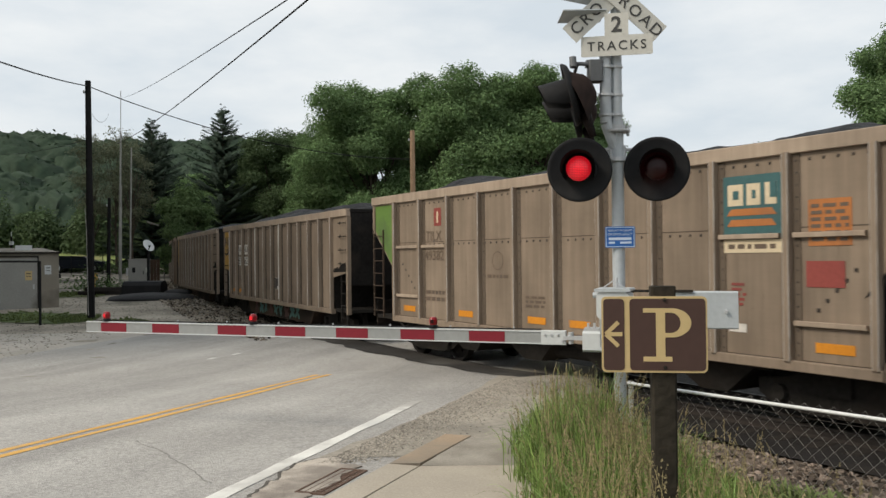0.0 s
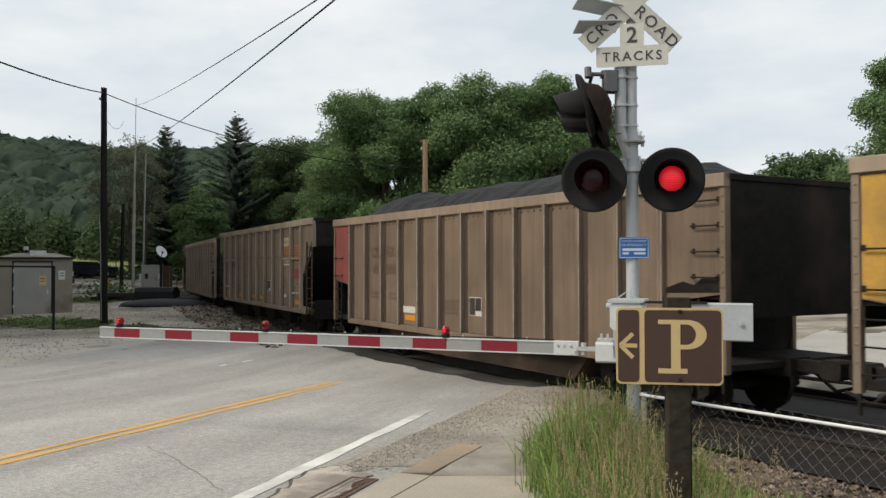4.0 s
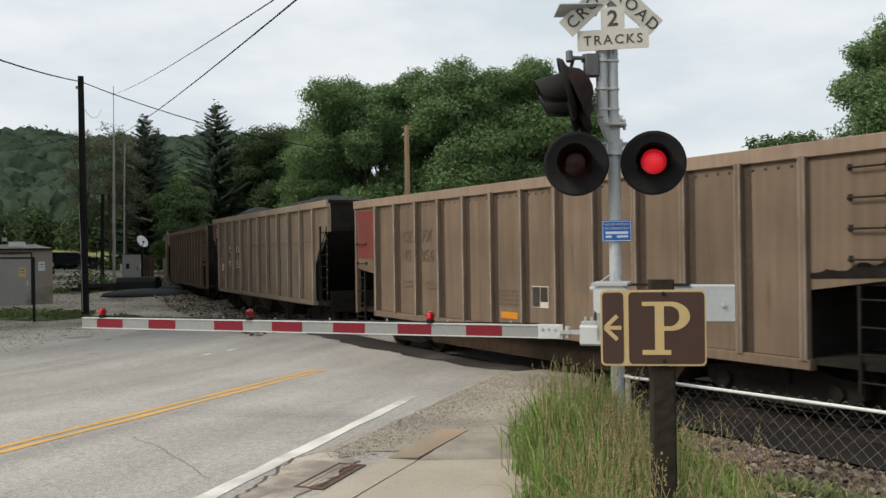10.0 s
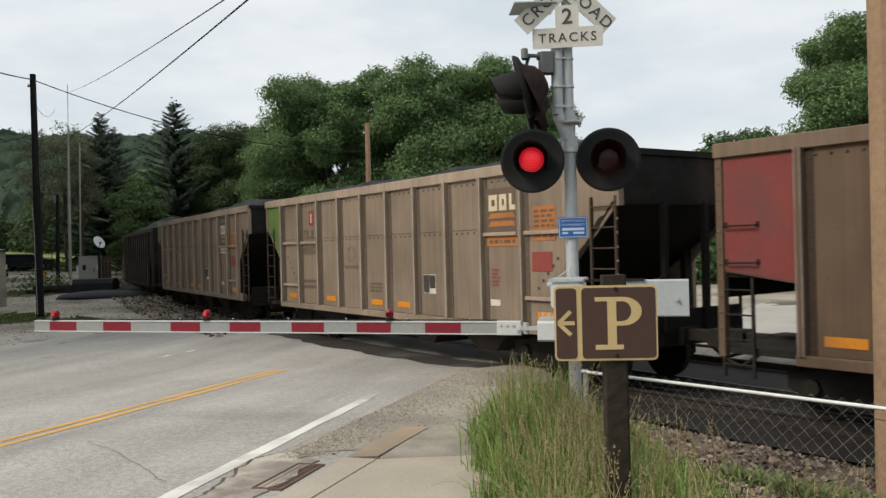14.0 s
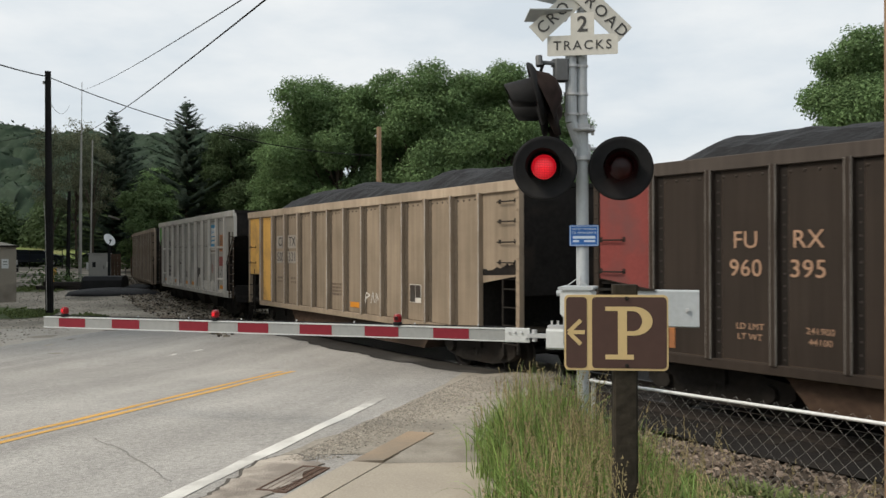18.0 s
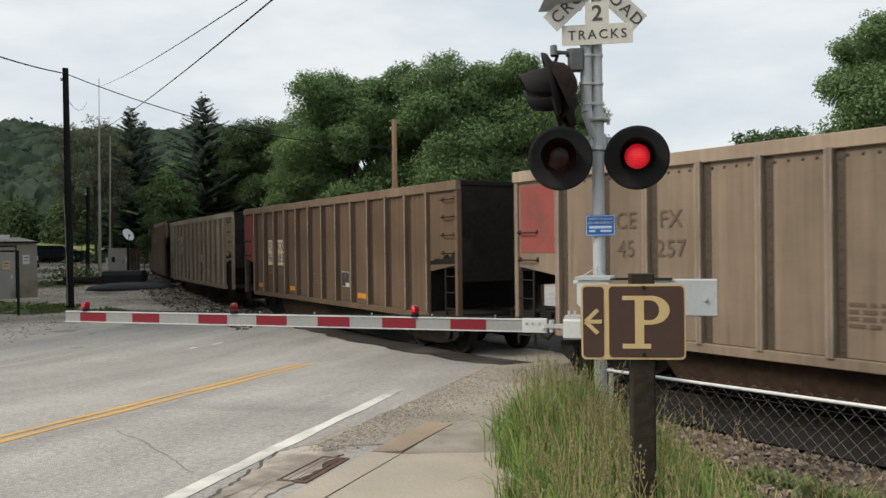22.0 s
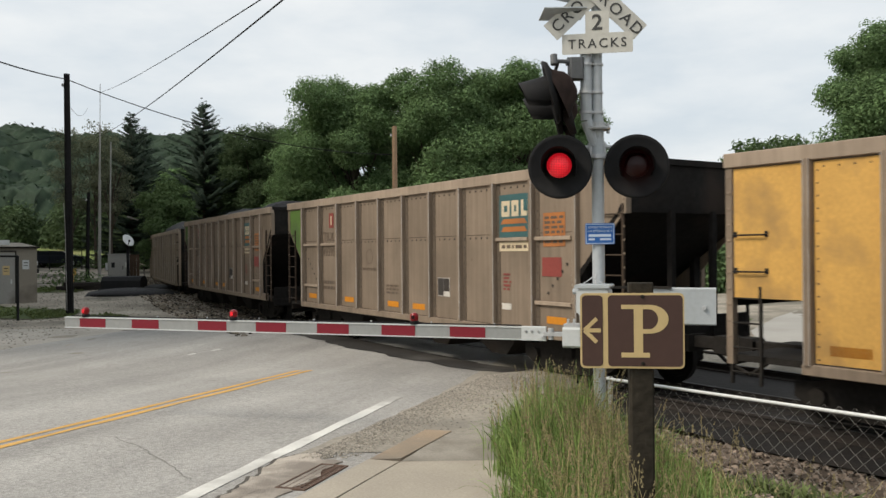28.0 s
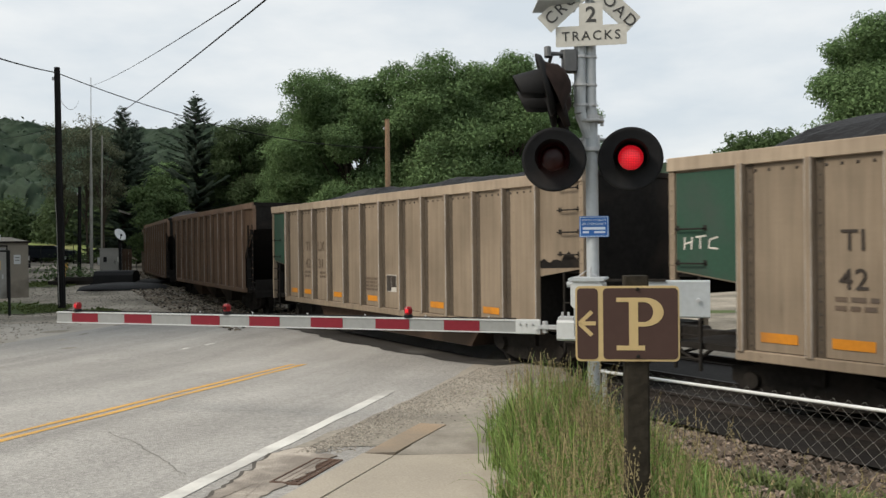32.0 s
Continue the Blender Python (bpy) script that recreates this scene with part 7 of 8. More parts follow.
# ---- things of the lot beyond the crossing ----
def shed():
    x, y = -19.37, 39.05
    t = thing("metal_shed", "tan sheet-metal signal shed with a shallow roof", "shed", (x, y, land(x, y) - 0.2), 27)
    part("body", Geo().box(-1.9, 1.2, -1.0, 1.4, 0.0, 2.72), TAN_METAL, t)
    roof = Geo().add([(-2.0, -1.12, 2.72), (1.3, -1.12, 2.72), (1.3, 1.5, 2.72), (-2.0, 1.5, 2.72), (-1.2, 0.2, 2.94), (0.5, 0.2, 2.94)], [(0, 1, 5, 4), (1, 2, 5), (2, 3, 4, 5), (3, 0, 4), (3, 2, 1, 0)])
    part("roof", roof, TAN_METAL, t)
    part("eaves", Geo().box(-2.0, 1.3, -1.13, -1.1, 2.66, 2.74).box(1.28, 1.31, -1.13, 1.5, 2.66, 2.74), DARK_STEEL, t, "dark roof edge")
    part("roof_vent", Geo().box(-0.6, 0.1, -0.5, 0.0, 2.8, 3.05, c=0.02), WHITE_PAINT, t, "white roof vent")
    d = part("door", Geo().box(-1.25, 0.3, -1.03, -1.0, 0.12, 2.45), GREY_METAL, t, "grey sheet-metal door")
    part("door_handle", Geo().box(0.12, 0.18, -1.08, -1.03, 1.05, 1.25), STEEL, d)
    part("door_frame", Geo().box(0.3, 0.36, -1.04, -1.0, 0.05, 2.5).box(-1.31, -1.25, -1.04, -1.0, 0.05, 2.5).box(-1.31, 0.36, -1.04, -1.0, 2.5, 2.56), DARK_STEEL, d)
    for k, z in enumerate((0.5, 1.3, 2.1)):
        part("hinge", Geo().tube((-1.25, -1.05, z - 0.07), (-1.25, -1.05, z + 0.07), 0.025, 6), STEEL, d)
    for a, z, m in ((-0.2, 1.45, SIGN_CREAM), (0.6, 1.7, WHITE_PAINT)):
        n = part("notice", Geo().box(a, a + 0.28, -1.06, -1.04, z, z + 0.42), m, t, "small pale notice")
        part("print_bar", Geo().box(a + 0.05, a + 0.23, -1.064, -1.06, z + 0.28, z + 0.32).box(a + 0.05, a + 0.23, -1.064, -1.06, z + 0.16, z + 0.19), SIGN_INK, n)
    part("vent", Geo().box(1.2, 1.32, -0.2, 0.15, 1.5, 1.7), BLACK, t)
    part("plinth", Geo().box(-2.0, 1.3, -1.1, 1.5, -0.1, 0.1), CONCRETE, t)


shed()
for x, y, h in ((-15.0, 31.0, 2.4), (-17.6, 31.9, 2.45)):
    b = thing("steel_bollard", "thin dark steel post before the metal shed", "post", (x, y, land(x, y)), group="posts before the shed")
    part("post", Geo().tube((0, 0, -0.2), (0, 0, h - 0.07), 0.05, 8), BLACK, b)
    part("cap", Geo().lathe([(0.055, 0), (0.055, 0.04), (0.0, 0.07)], 8, pose(0, 0, h - 0.07)), BLACK, b)
rail_ = thing("pipe_barrier", "thin dark pipe across two posts", "barrier", (-17.6, 31.9, land(-17.6, 31.9) + 2.38))
part("pipe", Geo().tube((0, 0, 0), (2.6, -0.9, -0.02), 0.035, 8), BLACK, rail_)


def dish():
    x, y = -16.45, 46.5
    z = land(x, y)
    t = thing("satellite_dish", "white satellite dish on a black pole", "satellite dish", (x, y, z))
    part("pole", Geo().tube((0, 0, -0.1), (0, 0, 2.45), 0.08, 10), BLACK, t)
    prof = [(0.0, 0.0), (0.13, 0.01), (0.26, 0.04), (0.36, 0.08), (0.365, 0.07), (0.26, 0.025), (0.13, -0.01), (0.0, -0.02)]
    part("reflector", Geo().lathe(prof, 28, pose(0.05, -0.2, 2.62) @ pose(0, 0, 0, 62, 0, 62)), WHITE_PAINT, t, "white dish reflector", smooth=True)
    part("feed_arm", Geo().tube((0.05, -0.2, 2.3), (0.3, -0.6, 2.6), 0.02, 6).box(0.26, 0.34, -0.68, -0.58, 2.56, 2.66), BLACK, t)


dish()
c = thing("equipment_cabinet", "pale grey equipment cabinet behind the dish", "cabinet", (-18.05, 49.5, land(-18.05, 49.5)), 20)
part("body", Geo().box(-0.6, 0.6, -0.4, 0.4, 0, 1.75, c=0.03), GREY_METAL, c)
part("lid", Geo().box(-0.65, 0.65, -0.45, 0.45, 1.75, 1.81), GREY_METAL, c)
d = part("door", Geo().box(-0.52, 0.3, -0.43, -0.4, 0.15, 1.62), GREY_METAL, c)
part("handle", Geo().box(0.2, 0.24, -0.47, -0.43, 0.9, 1.1), BLACK, d)
part("notice", Geo().box(0.36, 0.52, -0.42, -0.4, 1.0, 1.3), SIGN_WHITE, c)
part("notice", Geo().box(-0.4, -0.22, -0.45, -0.43, 1.0, 1.3), BLACK, c)
f = thing("board_fence", "short brown board fence beside the cabinet", "fence", (-16.95, 49.6, land(-16.95, 49.6)), 5)
board = Geo().box(-0.085, 0.085, -0.015, 0.015, 0, 1.75, c=0.006).mesh("board", WOOD_BROWN)
for i in range(4):
    part("board", board, WOOD_BROWN, f, at=(-0.55 + i * 0.18, 0, 0))
part("rail", Geo().box(-0.65, 0.1, 0.015, 0.06, 0.4, 0.5).box(-0.65, 0.1, 0.015, 0.06, 1.3, 1.4), WOOD_BROWN, f)


def berm(name, x, y, rx, ry, h, mat, label, category, turn=0):
    g = Geo()
    n, m = 26, 7
    for j in range(m + 1):
        u = j / m
        for i in range(n):
            a = 2 * math.pi * i / n
            r = 1 - u * u * 0.55 - 0.4 * u ** 6
            w = 1 + 0.15 * noise.noise((math.cos(a) * 2 + x, math.sin(a) * 2 + y, u * 2))
            g.v.append((rx * r * w * math.cos(a), ry * r * w * math.sin(a), h * u * (1 + 0.1 * noise.noise((math.cos(a) * 3, math.sin(a) * 3, x)))))
    g.f = [(j * n + i, j * n + (i + 1) % n, (j + 1) * n + (i + 1) % n, (j + 1) * n + i) for j in range(m) for i in range(n)] + [tuple(range(m * n, m * n + n))]
    return solid(name, g, mat, label, category, (x, y, land(x, y) - 0.05), turn, smooth=True)


cut = thing("covered_stack", "low black tarpaulin-covered stack below the dish", "covered stack", (-16.25, 45.6, land(-16.2, 45.6)), 4)
part("cover", Geo().prism([(-0.75, 0.0), (0.75, 0.0), (0.72, 0.45), (0.5, 0.68), (0.1, 0.74), (-0.5, 0.7), (-0.7, 0.5)], 0, -1.1, 0.95), BLACK, cut, "black tarpaulin")
part("skirt", Geo().box(-1.2, 1.15, -0.8, 0.8, 0.0, 0.1), BLACK, cut)
berm("cinder_mound", -14.7, 46.2, 1.0, 0.9, 0.3, COAL, "small low heap of black cinders beside the track", "cinder heap")
berm("cinder_mound", -14.9, 42.6, 2.3, 1.3, 0.38, COAL, "flat spread of black cinders beside the track", "cinder heap", 12)
berm("rubble_mound", -18.3, 46.3, 1.1, 0.7, 0.3, STONE, "low heap of dark rubble", "rubble heap", 20)
old = thing("timber_pile", "loose pile of old dark sleepers beside the rubble", "timber pile", (-18.5, 45.4, land(-18.5, 45.4)), 8)
for k, (dx, dy, dz, a) in enumerate(((0, 0, 0.11, 4), (0.5, 0.3, 0.11, -9), (-0.3, 0.5, 0.12, 14), (0.1, 0.25, 0.32, -4), (0.7, 0.1, 0.3, 22))):
    part("sleeper", Geo().box(-1.15, 1.15, -0.11, 0.11, -0.1, 0.1, c=0.015), TIE, old, at=pose(dx, dy, dz, 0, 0, a))


def vehicle(name, x, y, turn, length, width, height, mat, label, van=False, category="car"):
    t = thing(name, label, category, (x, y, land(x, y)), turn)
    L, W, H = length / 2, width / 2, height
    if van:
        side = [(-L, 0.35), (L, 0.35), (L, 0.9), (L * 0.72, 1.05), (L * 0.45, H * 0.95), (L * 0.1, H), (-L * 0.05, H * 0.98), (-L * 0.12, 1.05), (-L, 1.05)]
    else:
        side = [(-L, 0.35), (L, 0.35), (L, 0.85), (L * 0.5, 1.0), (L * 0.28, H * 0.96), (-L * 0.7, H), (-L * 0.95, 1.0), (-L, 0.9)]
    part("body", Geo().prism(side, 1, -W, W), mat, t)
    part("window", Geo().prism([(L * 0.4, 1.05), (L * 0.25, H * 0.9), (-L * 0.02 if van else -L * 0.65, H * 0.92), (-L * 0.05 if van else -L * 0.78, 1.05)], 1, -W - 0.006, W + 0.006), GLASS_DARK, t)
    for wx in (-L * 0.62, L * 0.62):
        for wy in (-W, W):
            w = part("wheel", Geo().tube((wx, wy - 0.1, 0.34), (wx, wy + 0.1, 0.34), 0.34, 18), RUBBER, t)
            part("rim", Geo().tube((wx, wy - 0.115, 0.34), (wx, wy + 0.115, 0.34), 0.2, 12), STEEL, w)
    part("bumper", Geo().box(L - 0.02, L + 0.08, -W, W, 0.38, 0.58).box(-L - 0.08, -L + 0.02, -W, W, 0.38, 0.58), BLACK, t)
    part("headlight", Geo().box(L - 0.01, L + 0.02, -W + 0.1, -W + 0.4, 0.65, 0.8), WHITE_PAINT, t)
    part("headlight", Geo().box(L - 0.01, L + 0.02, W - 0.4, W - 0.1, 0.65, 0.8), WHITE_PAINT, t)
    return t


vehicle("parked_car", -30.6, 70.0, 8, 4.6, 1.85, 1.4, CAR_BLUE, "dark blue parked car behind a far fence")
vehicle("parked_pickup", -31.2, 61.0, 4, 5.4, 1.95, 1.85, WHITE_PAINT, "white parked pickup behind the metal shed", True, "pickup")


def far_fence():
    t = thing("far_fence", "thin dark wire fence across the far lot", "fence", (0, 0, 0))
    for i in range(22):
        x = -46 + i * 1.25
        y = 66 + 0.05 * i
        part("post", Geo().tube((x, y, land(x, y) - 0.1), (x, y, land(x, y) + 1.5), 0.035, 6), BLACK, t)
    for h in (0.5, 1.0, 1.45):
        part("strand", Geo().tube((-46, 66, land(-46, 66) + h), (-19.7, 67, land(-19.7, 67) + h), 0.014, 5), BLACK, t)


far_fence()
for x, y, h, m in ((-18.9, 55.0, 1.1, SIGN_WHITE), (-20.4, 55.4, 1.1, SIGN_WHITE), (-20.9, 50.0, 0.7, PATCH["yellow"]), (-19.6, 52, 0.9, WHITE_PAINT)):
    s = thing("marker_post", "small post with a plate in the far lot", "marker post", (x, y, land(x, y)), group="marker posts")
    part("post", Geo().tube((0, 0, -0.1), (0, 0, h), 0.03, 6), m, s)
    part("plate", Geo().box(-0.17, 0.17, -0.03, -0.01, h - 0.2, h + 0.25), m, s)

for pts in (((-19.2, 33.2), (-14.6, 31.4), (-13.6, 32.4), (-14.2, 34.6), (-18.6, 36.6)), ((-22.0, 43.5), (-18.4, 44.2), (-17.6, 47.5), (-21.5, 48.2)), ((-13.2, 31.2), (-11.2, 31.8), (-12.6, 33.2))):
    n = len(pts)
    cx, cy = sum(p[0] for p in pts) / n, sum(p[1] for p in pts) / n
    g = Geo()
    g.v.append((cx, cy, land(cx, cy) + 0.014))
    rim = []
    for i in range(n):
        for k in range(5):
            u = k / 5
            x, y = pts[i][0] * (1 - u) + pts[(i + 1) % n][0] * u, pts[i][1] * (1 - u) + pts[(i + 1) % n][1] * u
            w = 1 + 0.12 * noise.noise((x * 2, y * 2, 5))
            rim.append((cx + (x - cx) * w, cy + (y - cy) * w))
    for u in (0.5, 1.0):
        g.v += [(cx + (x - cx) * u, cy + (y - cy) * u, land(cx + (x - cx) * u, cy + (y - cy) * u) + 0.012) for x, y in rim]
    m = len(rim)
    g.f = [(0, 1 + i, 1 + (i + 1) % m) for i in range(m)] + [(1 + i, 1 + m + i, 1 + m + (i + 1) % m, 1 + (i + 1) % m) for i in range(m)]
    solid("turf_patch", g, TURF, "worn patch of turf on the gravel lot", "turf", kind="structure")
    rng = np.random.default_rng(int(-cx * 10))
    g = Geo()
    for _ in range(2600):
        x, y = rim[rng.integers(0, m)]
        u = math.sqrt(rng.uniform(0, 1)) * 1.03
        x, y = cx + (x - cx) * u, cy + (y - cy) * u
        a, h = rng.uniform(0, 6.283), rng.uniform(0.02, 0.1)
        z = land(x, y) + 0.02
        g.add([(x - math.sin(a) * 0.03, y + math.cos(a) * 0.03, z), (x + math.sin(a) * 0.03, y - math.cos(a) * 0.03, z), (x + math.cos(a) * h * 0.4, y + math.sin(a) * h * 0.4, z + h)], [(0, 1, 2)])
    solid("turf_blades", g, TURF_BLADE, "short green grass on the worn turf", "grass", kind="stuff")

g = Geo()
for y in np.arange(73, 86, 1.0):
    for k in range(15):
        x = -58 + 2 * k
        g.v.append((x, y, 0.86 + 1.5 * smooth_step(73, 84, y) + 0.06 * noise.noise((x, y, 0))))
g.f = [(j * 15 + i, j * 15 + i + 1, (j + 1) * 15 + i + 1, (j + 1) * 15 + i) for j in range(12) for i in range(14)]
solid("meadow", g, material("sunlit mown grass", (0.2, 0.25, 0.085), 0.95, 0, 0.3, 3, 0.3, 0.2, (0.26, 0.24, 0.12), 0.3, space="World"), "bright mown meadow rising behind the far fence", "meadow", kind="structure", smooth=True)

# ---- beyond the train ----
E2 = 9.7
LOT = [(7.6, 18.2), (9.6, 24.4), (12.4, 29.2), (18.6, 38.4), (27.0, 52.0), (29.5, 70.0), (60.0, 70.0), (60.0, 5.0), (22.0, -8.0)]
g = Geo()
g.v = [(x, y, -0.80 - 0.25 * smooth_step(30, 60, y)) for x, y in LOT]
g.f = [tuple(range(len(LOT)))[::-1]]
solid("parking_lot", g, material("pale dusty asphalt", (0.36, 0.345, 0.315), 0.9, 0, 0.16, 40, 0.4, 0.2, (0.29, 0.275, 0.25), 0.35, space="World"), "pale dusty lot beyond the tracks", "parking lot", kind="structure")
for a0, a1 in ((6.6, E2 + 60),):
    g = Geo()
    ss = np.arange(-40, 60, 2.0)
    for s in ss:
        for k in range(7):
            x, y, a = track(s, a0 + (a1 - a0) * k / 6)
            g.v.append((x, y, max(land(x, y), -1.2) - 0.03 - 0.04 * k))
    g.f = [(j * 7 + i, j * 7 + i + 1, (j + 1) * 7 + i + 1, (j + 1) * 7 + i) for j in range(len(ss) - 1) for i in range(6)]
    solid("lawn", g, TURF, "rough grass beyond the tracks", "grass ground", kind="structure")


def school_bus():
    x, y = 30.2, 62.0
    t = thing("school_bus", "yellow school bus parked beyond the tracks", "school bus", (x, y, -1.05), -108)
    part("body", Geo().prism([(-1.2, 0.5), (1.2, 0.5), (1.22, 1.6), (1.2, 2.6), (0.9, 2.95), (0.0, 3.02), (-0.9, 2.95), (-1.2, 2.6), (-1.22, 1.6)], 0, -4.6, 4.4), BUS_YELLOW, t, "yellow bus body")
    part("bonnet", Geo().box(4.4, 5.6, -1.0, 1.0, 0.5, 1.6, c=0.1), BUS_YELLOW, t)
    for sgn in (-1, 1):
        for i in range(9):
            part("window", Geo().box(-4.2 + i * 0.92, -3.45 + i * 0.92, sgn * 1.215 - 0.01, sgn * 1.215 + 0.01, 1.75, 2.4), GLASS_DARK, t)
        part("stripe", Geo().box(-4.6, 4.4, sgn * 1.225 - 0.01, sgn * 1.225 + 0.01, 1.35, 1.42), BLACK, t)
        for wx in (-3.0, 4.3):
            w = part("wheel", Geo().tube((wx, sgn * 1.1 - 0.12, 0.48), (wx, sgn * 1.1 + 0.12, 0.48), 0.48, 18), RUBBER, t)
            part("rim", Geo().tube((wx, sgn * 1.1 - 0.13, 0.48), (wx, sgn * 1.1 + 0.13, 0.48), 0.26, 12), STEEL, w)
    for y0, y1 in ((-0.95, -0.1), (0.1, 0.95)):
        part("rear_window", Geo().box(-4.62, -4.59, y0, y1, 1.75, 2.4), GLASS_DARK, t)
        part("rear_door_pane", Geo().box(-4.62, -4.59, y0 + 0.15, y1 - 0.15, 0.9, 1.4), GLASS_DARK, t)
    part("windscreen", Geo().box(4.39, 4.42, -1.0, 1.0, 1.7, 2.5), GLASS_DARK, t)
    part("bumper", Geo().box(-4.75, -4.6, -1.2, 1.2, 0.45, 0.7).box(5.6, 5.75, -1.1, 1.1, 0.45, 0.7), BLACK, t)
    part("lamp", Geo().box(-4.62, -4.6, -0.9, -0.65, 2.6, 2.75).box(-4.62, -4.6, 0.65, 0.9, 2.6, 2.75), LAMP_RED, t)


school_bus()


# ---- trees ----
def leaf_cloud(lobes, count, size, seed, squash=1.0, inner=0.35):
    """Small folded leaf clumps spread over lobes (centre, radii), denser towards their outsides."""
    rng = np.random.default_rng(seed)
    w = np.array([r[0] * r[1] + r[1] * r[2] + r[0] * r[2] for _, r in lobes])
    pick = rng.choice(len(lobes), count, p=w / w.sum())
    cen, rad = np.array([c for c, _ in lobes])[pick], np.array([r for _, r in lobes])[pick]
    d = rng.normal(size=(count, 3))
    d /= np.linalg.norm(d, axis=1)[:, None]
    rr = 1 - np.abs(rng.normal(0, inner, count))[:, None]
    rr = np.clip(rr + rng.normal(0, 0.07, (count, 1)), 0.05, 1.2)
    p = cen + d * rad * rr
    nrm = d * 0.55 + np.array((0, 0, 0.5)) + rng.normal(0, 0.42, (count, 3))
    nrm /= np.linalg.norm(nrm, axis=1)[:, None]
    u = np.cross(nrm, rng.normal(size=(count, 3)))
    u /= np.linalg.norm(u, axis=1)[:, None]
    v = np.cross(nrm, u)
    s = size * rng.uniform(0.5, 1.35, (count, 1))
    verts = np.stack([p - u * s, p - v * s * 0.55 + nrm * s * 0.25, p + u * s, p + v * s * 0.55 + nrm * s * 0.25], 1).reshape(-1, 3)
    k = np.arange(count) * 4
    faces = np.concatenate([np.stack([k, k + 1, k + 2], 1), np.stack([k, k + 2, k + 3], 1)])
    return verts, faces


def mesh_from(name, verts, faces, mat):
    me = bpy.data.meshes.new(name)
    me.vertices.add(len(verts))
    me.vertices.foreach_set("co", np.asarray(verts, np.float32).ravel())
    me.loops.add(len(faces) * 3)
    me.loops.foreach_set("vertex_index", np.asarray(faces, np.int32).ravel())
    me.polygons.add(len(faces))
    me.polygons.foreach_set("loop_start", np.arange(len(faces), dtype=np.int32) * 3)
    me.update(calc_edges=True)
    me.materials.append(mat)
    return me


def broad_tree(seed, height, spread, leaf, count, size, name="broadleaf_tree", label="", gappy=0.35, low=0.18, stout=1.0):
    rng = np.random.default_rng(seed)
    t = thing(name, label, "tree")
    limbs = Geo()
    trunk_top = height * 0.55
    limbs.tube((0, 0, -0.3), (0.1, 0.05, trunk_top * 0.5), height * 0.022 * stout, 10, height * 0.016 * stout).tube((0.1, 0.05, trunk_top * 0.5), (0.0, 0.1, trunk_top), height * 0.016 * stout, 8, height * 0.009 * stout)
    lobes = []
    for i in range(24):
        a = i * 2.4 + rng.uniform(-0.4, 0.4)
        u = rng.uniform(low, 0.88)
        reach = spread * (0.95 - abs(u - 0.45) * 0.9) * rng.uniform(0.6, 1.0)
        c = np.array([math.cos(a) * reach * 0.72, math.sin(a) * reach * 0.72, height * u])
        r = np.array([1, 1, 0.78]) * spread * rng.uniform(0.22, 0.44)
        lobes.append((c, r))
        base = Vector((0.05, 0.05, min(trunk_top, max(height * 0.12, c[2] * 0.55))))
        midp = base.lerp(Vector(c), 0.55) + Vector((0, 0, 0.1 * height * rng.uniform(-0.3, 0.5)))
        limbs.tube(base, midp, height * 0.008 * stout, 6, height * 0.005 * stout, False).tube(midp, c, height * 0.005 * stout, 5, height * 0.0015 * stout, False)
    for i in range(4):
        lobes.append((np.array([rng.normal(0, spread * 0.25), rng.normal(0, spread * 0.25), height * rng.uniform(0.8, 0.92)]), np.array([1, 1, 0.8]) * spread * rng.uniform(0.22, 0.36)))
    part("trunk", limbs, BARK, t)
    # each bough carries smaller sprays round its outside
    sprays = []
    for c, r in lobes:
        for _ in range(13):
            d = rng.normal(size=3)
            d[2] = abs(d[2]) * 0.9 - 0.35
            d /= np.linalg.norm(d)
            sprays.append((c + d * r * rng.uniform(0.55, 1.0), r * np.array([1, 1, 0.85]) * rng.uniform(0.32, 0.58)))
        sprays += [(c, r * 0.95)] * 3
    v, f = leaf_cloud(sprays, count, size, seed + 50, inner=gappy)
    part("crown", mesh_from("crown", v, f, leaf), leaf, t)
    return t


def spruce(seed, height, width, label):
    """A conifer: tiers of drooping boughs, each a fan of hanging sprays."""
    rng = np.random.default_rng(seed)
    t = thing("spruce_tree", label, "tree")
    part("trunk", Geo().tube((0, 0, -0.3), (0, 0, height * 0.98), height * 0.014, 8, 0.02), BARK, t)
    v, f = [], []
    boughs = int(height * 16)
    for k in range(boughs):
        u = ((k + rng.uniform(0, 1)) / boughs) ** 0.9
        z = height * (0.04 + 0.94 * u) + rng.normal(0, 0.15)
        a = k * 2.39996 + rng.normal(0, 0.3)
        L = (width * (1 - u) ** 0.85 + 0.16) * rng.uniform(0.6, 1.2)
        lift = -0.12 + 0.62 * u
        m = max(5, int(L * 17))
        for j in range(m):
            q = (j + rng.uniform(0, 1)) / m
            x, y, zz = math.cos(a) * L * q, math.sin(a) * L * q, z + (lift * q + 0.18 * q * q) * L * 0.75
            s = (0.13 + 0.2 * (1 - q) * min(1.0, L / 2)) * rng.uniform(0.7, 1.3)
            for sd in (-1, 1):
                b = a + sd * rng.uniform(0.35, 1.3)
                kk = len(v)
                drop = rng.uniform(0.02, 0.26) * (1 - 0.6 * u)
                v += [(x - math.sin(a) * 0.04 * sd, y + math.cos(a) * 0.04 * sd, zz + 0.04), (x + math.cos(b) * s * 1.5, y + math.sin(b) * s * 1.5, zz - drop), (x + math.cos(a) * s * 0.7, y + math.sin(a) * s * 0.7, zz - 0.03 - drop * 0.4)]
                f.append((kk, kk + 1, kk + 2))
    part("crown", mesh_from("crown", v, f, NEEDLE), NEEDLE, t)
    return t


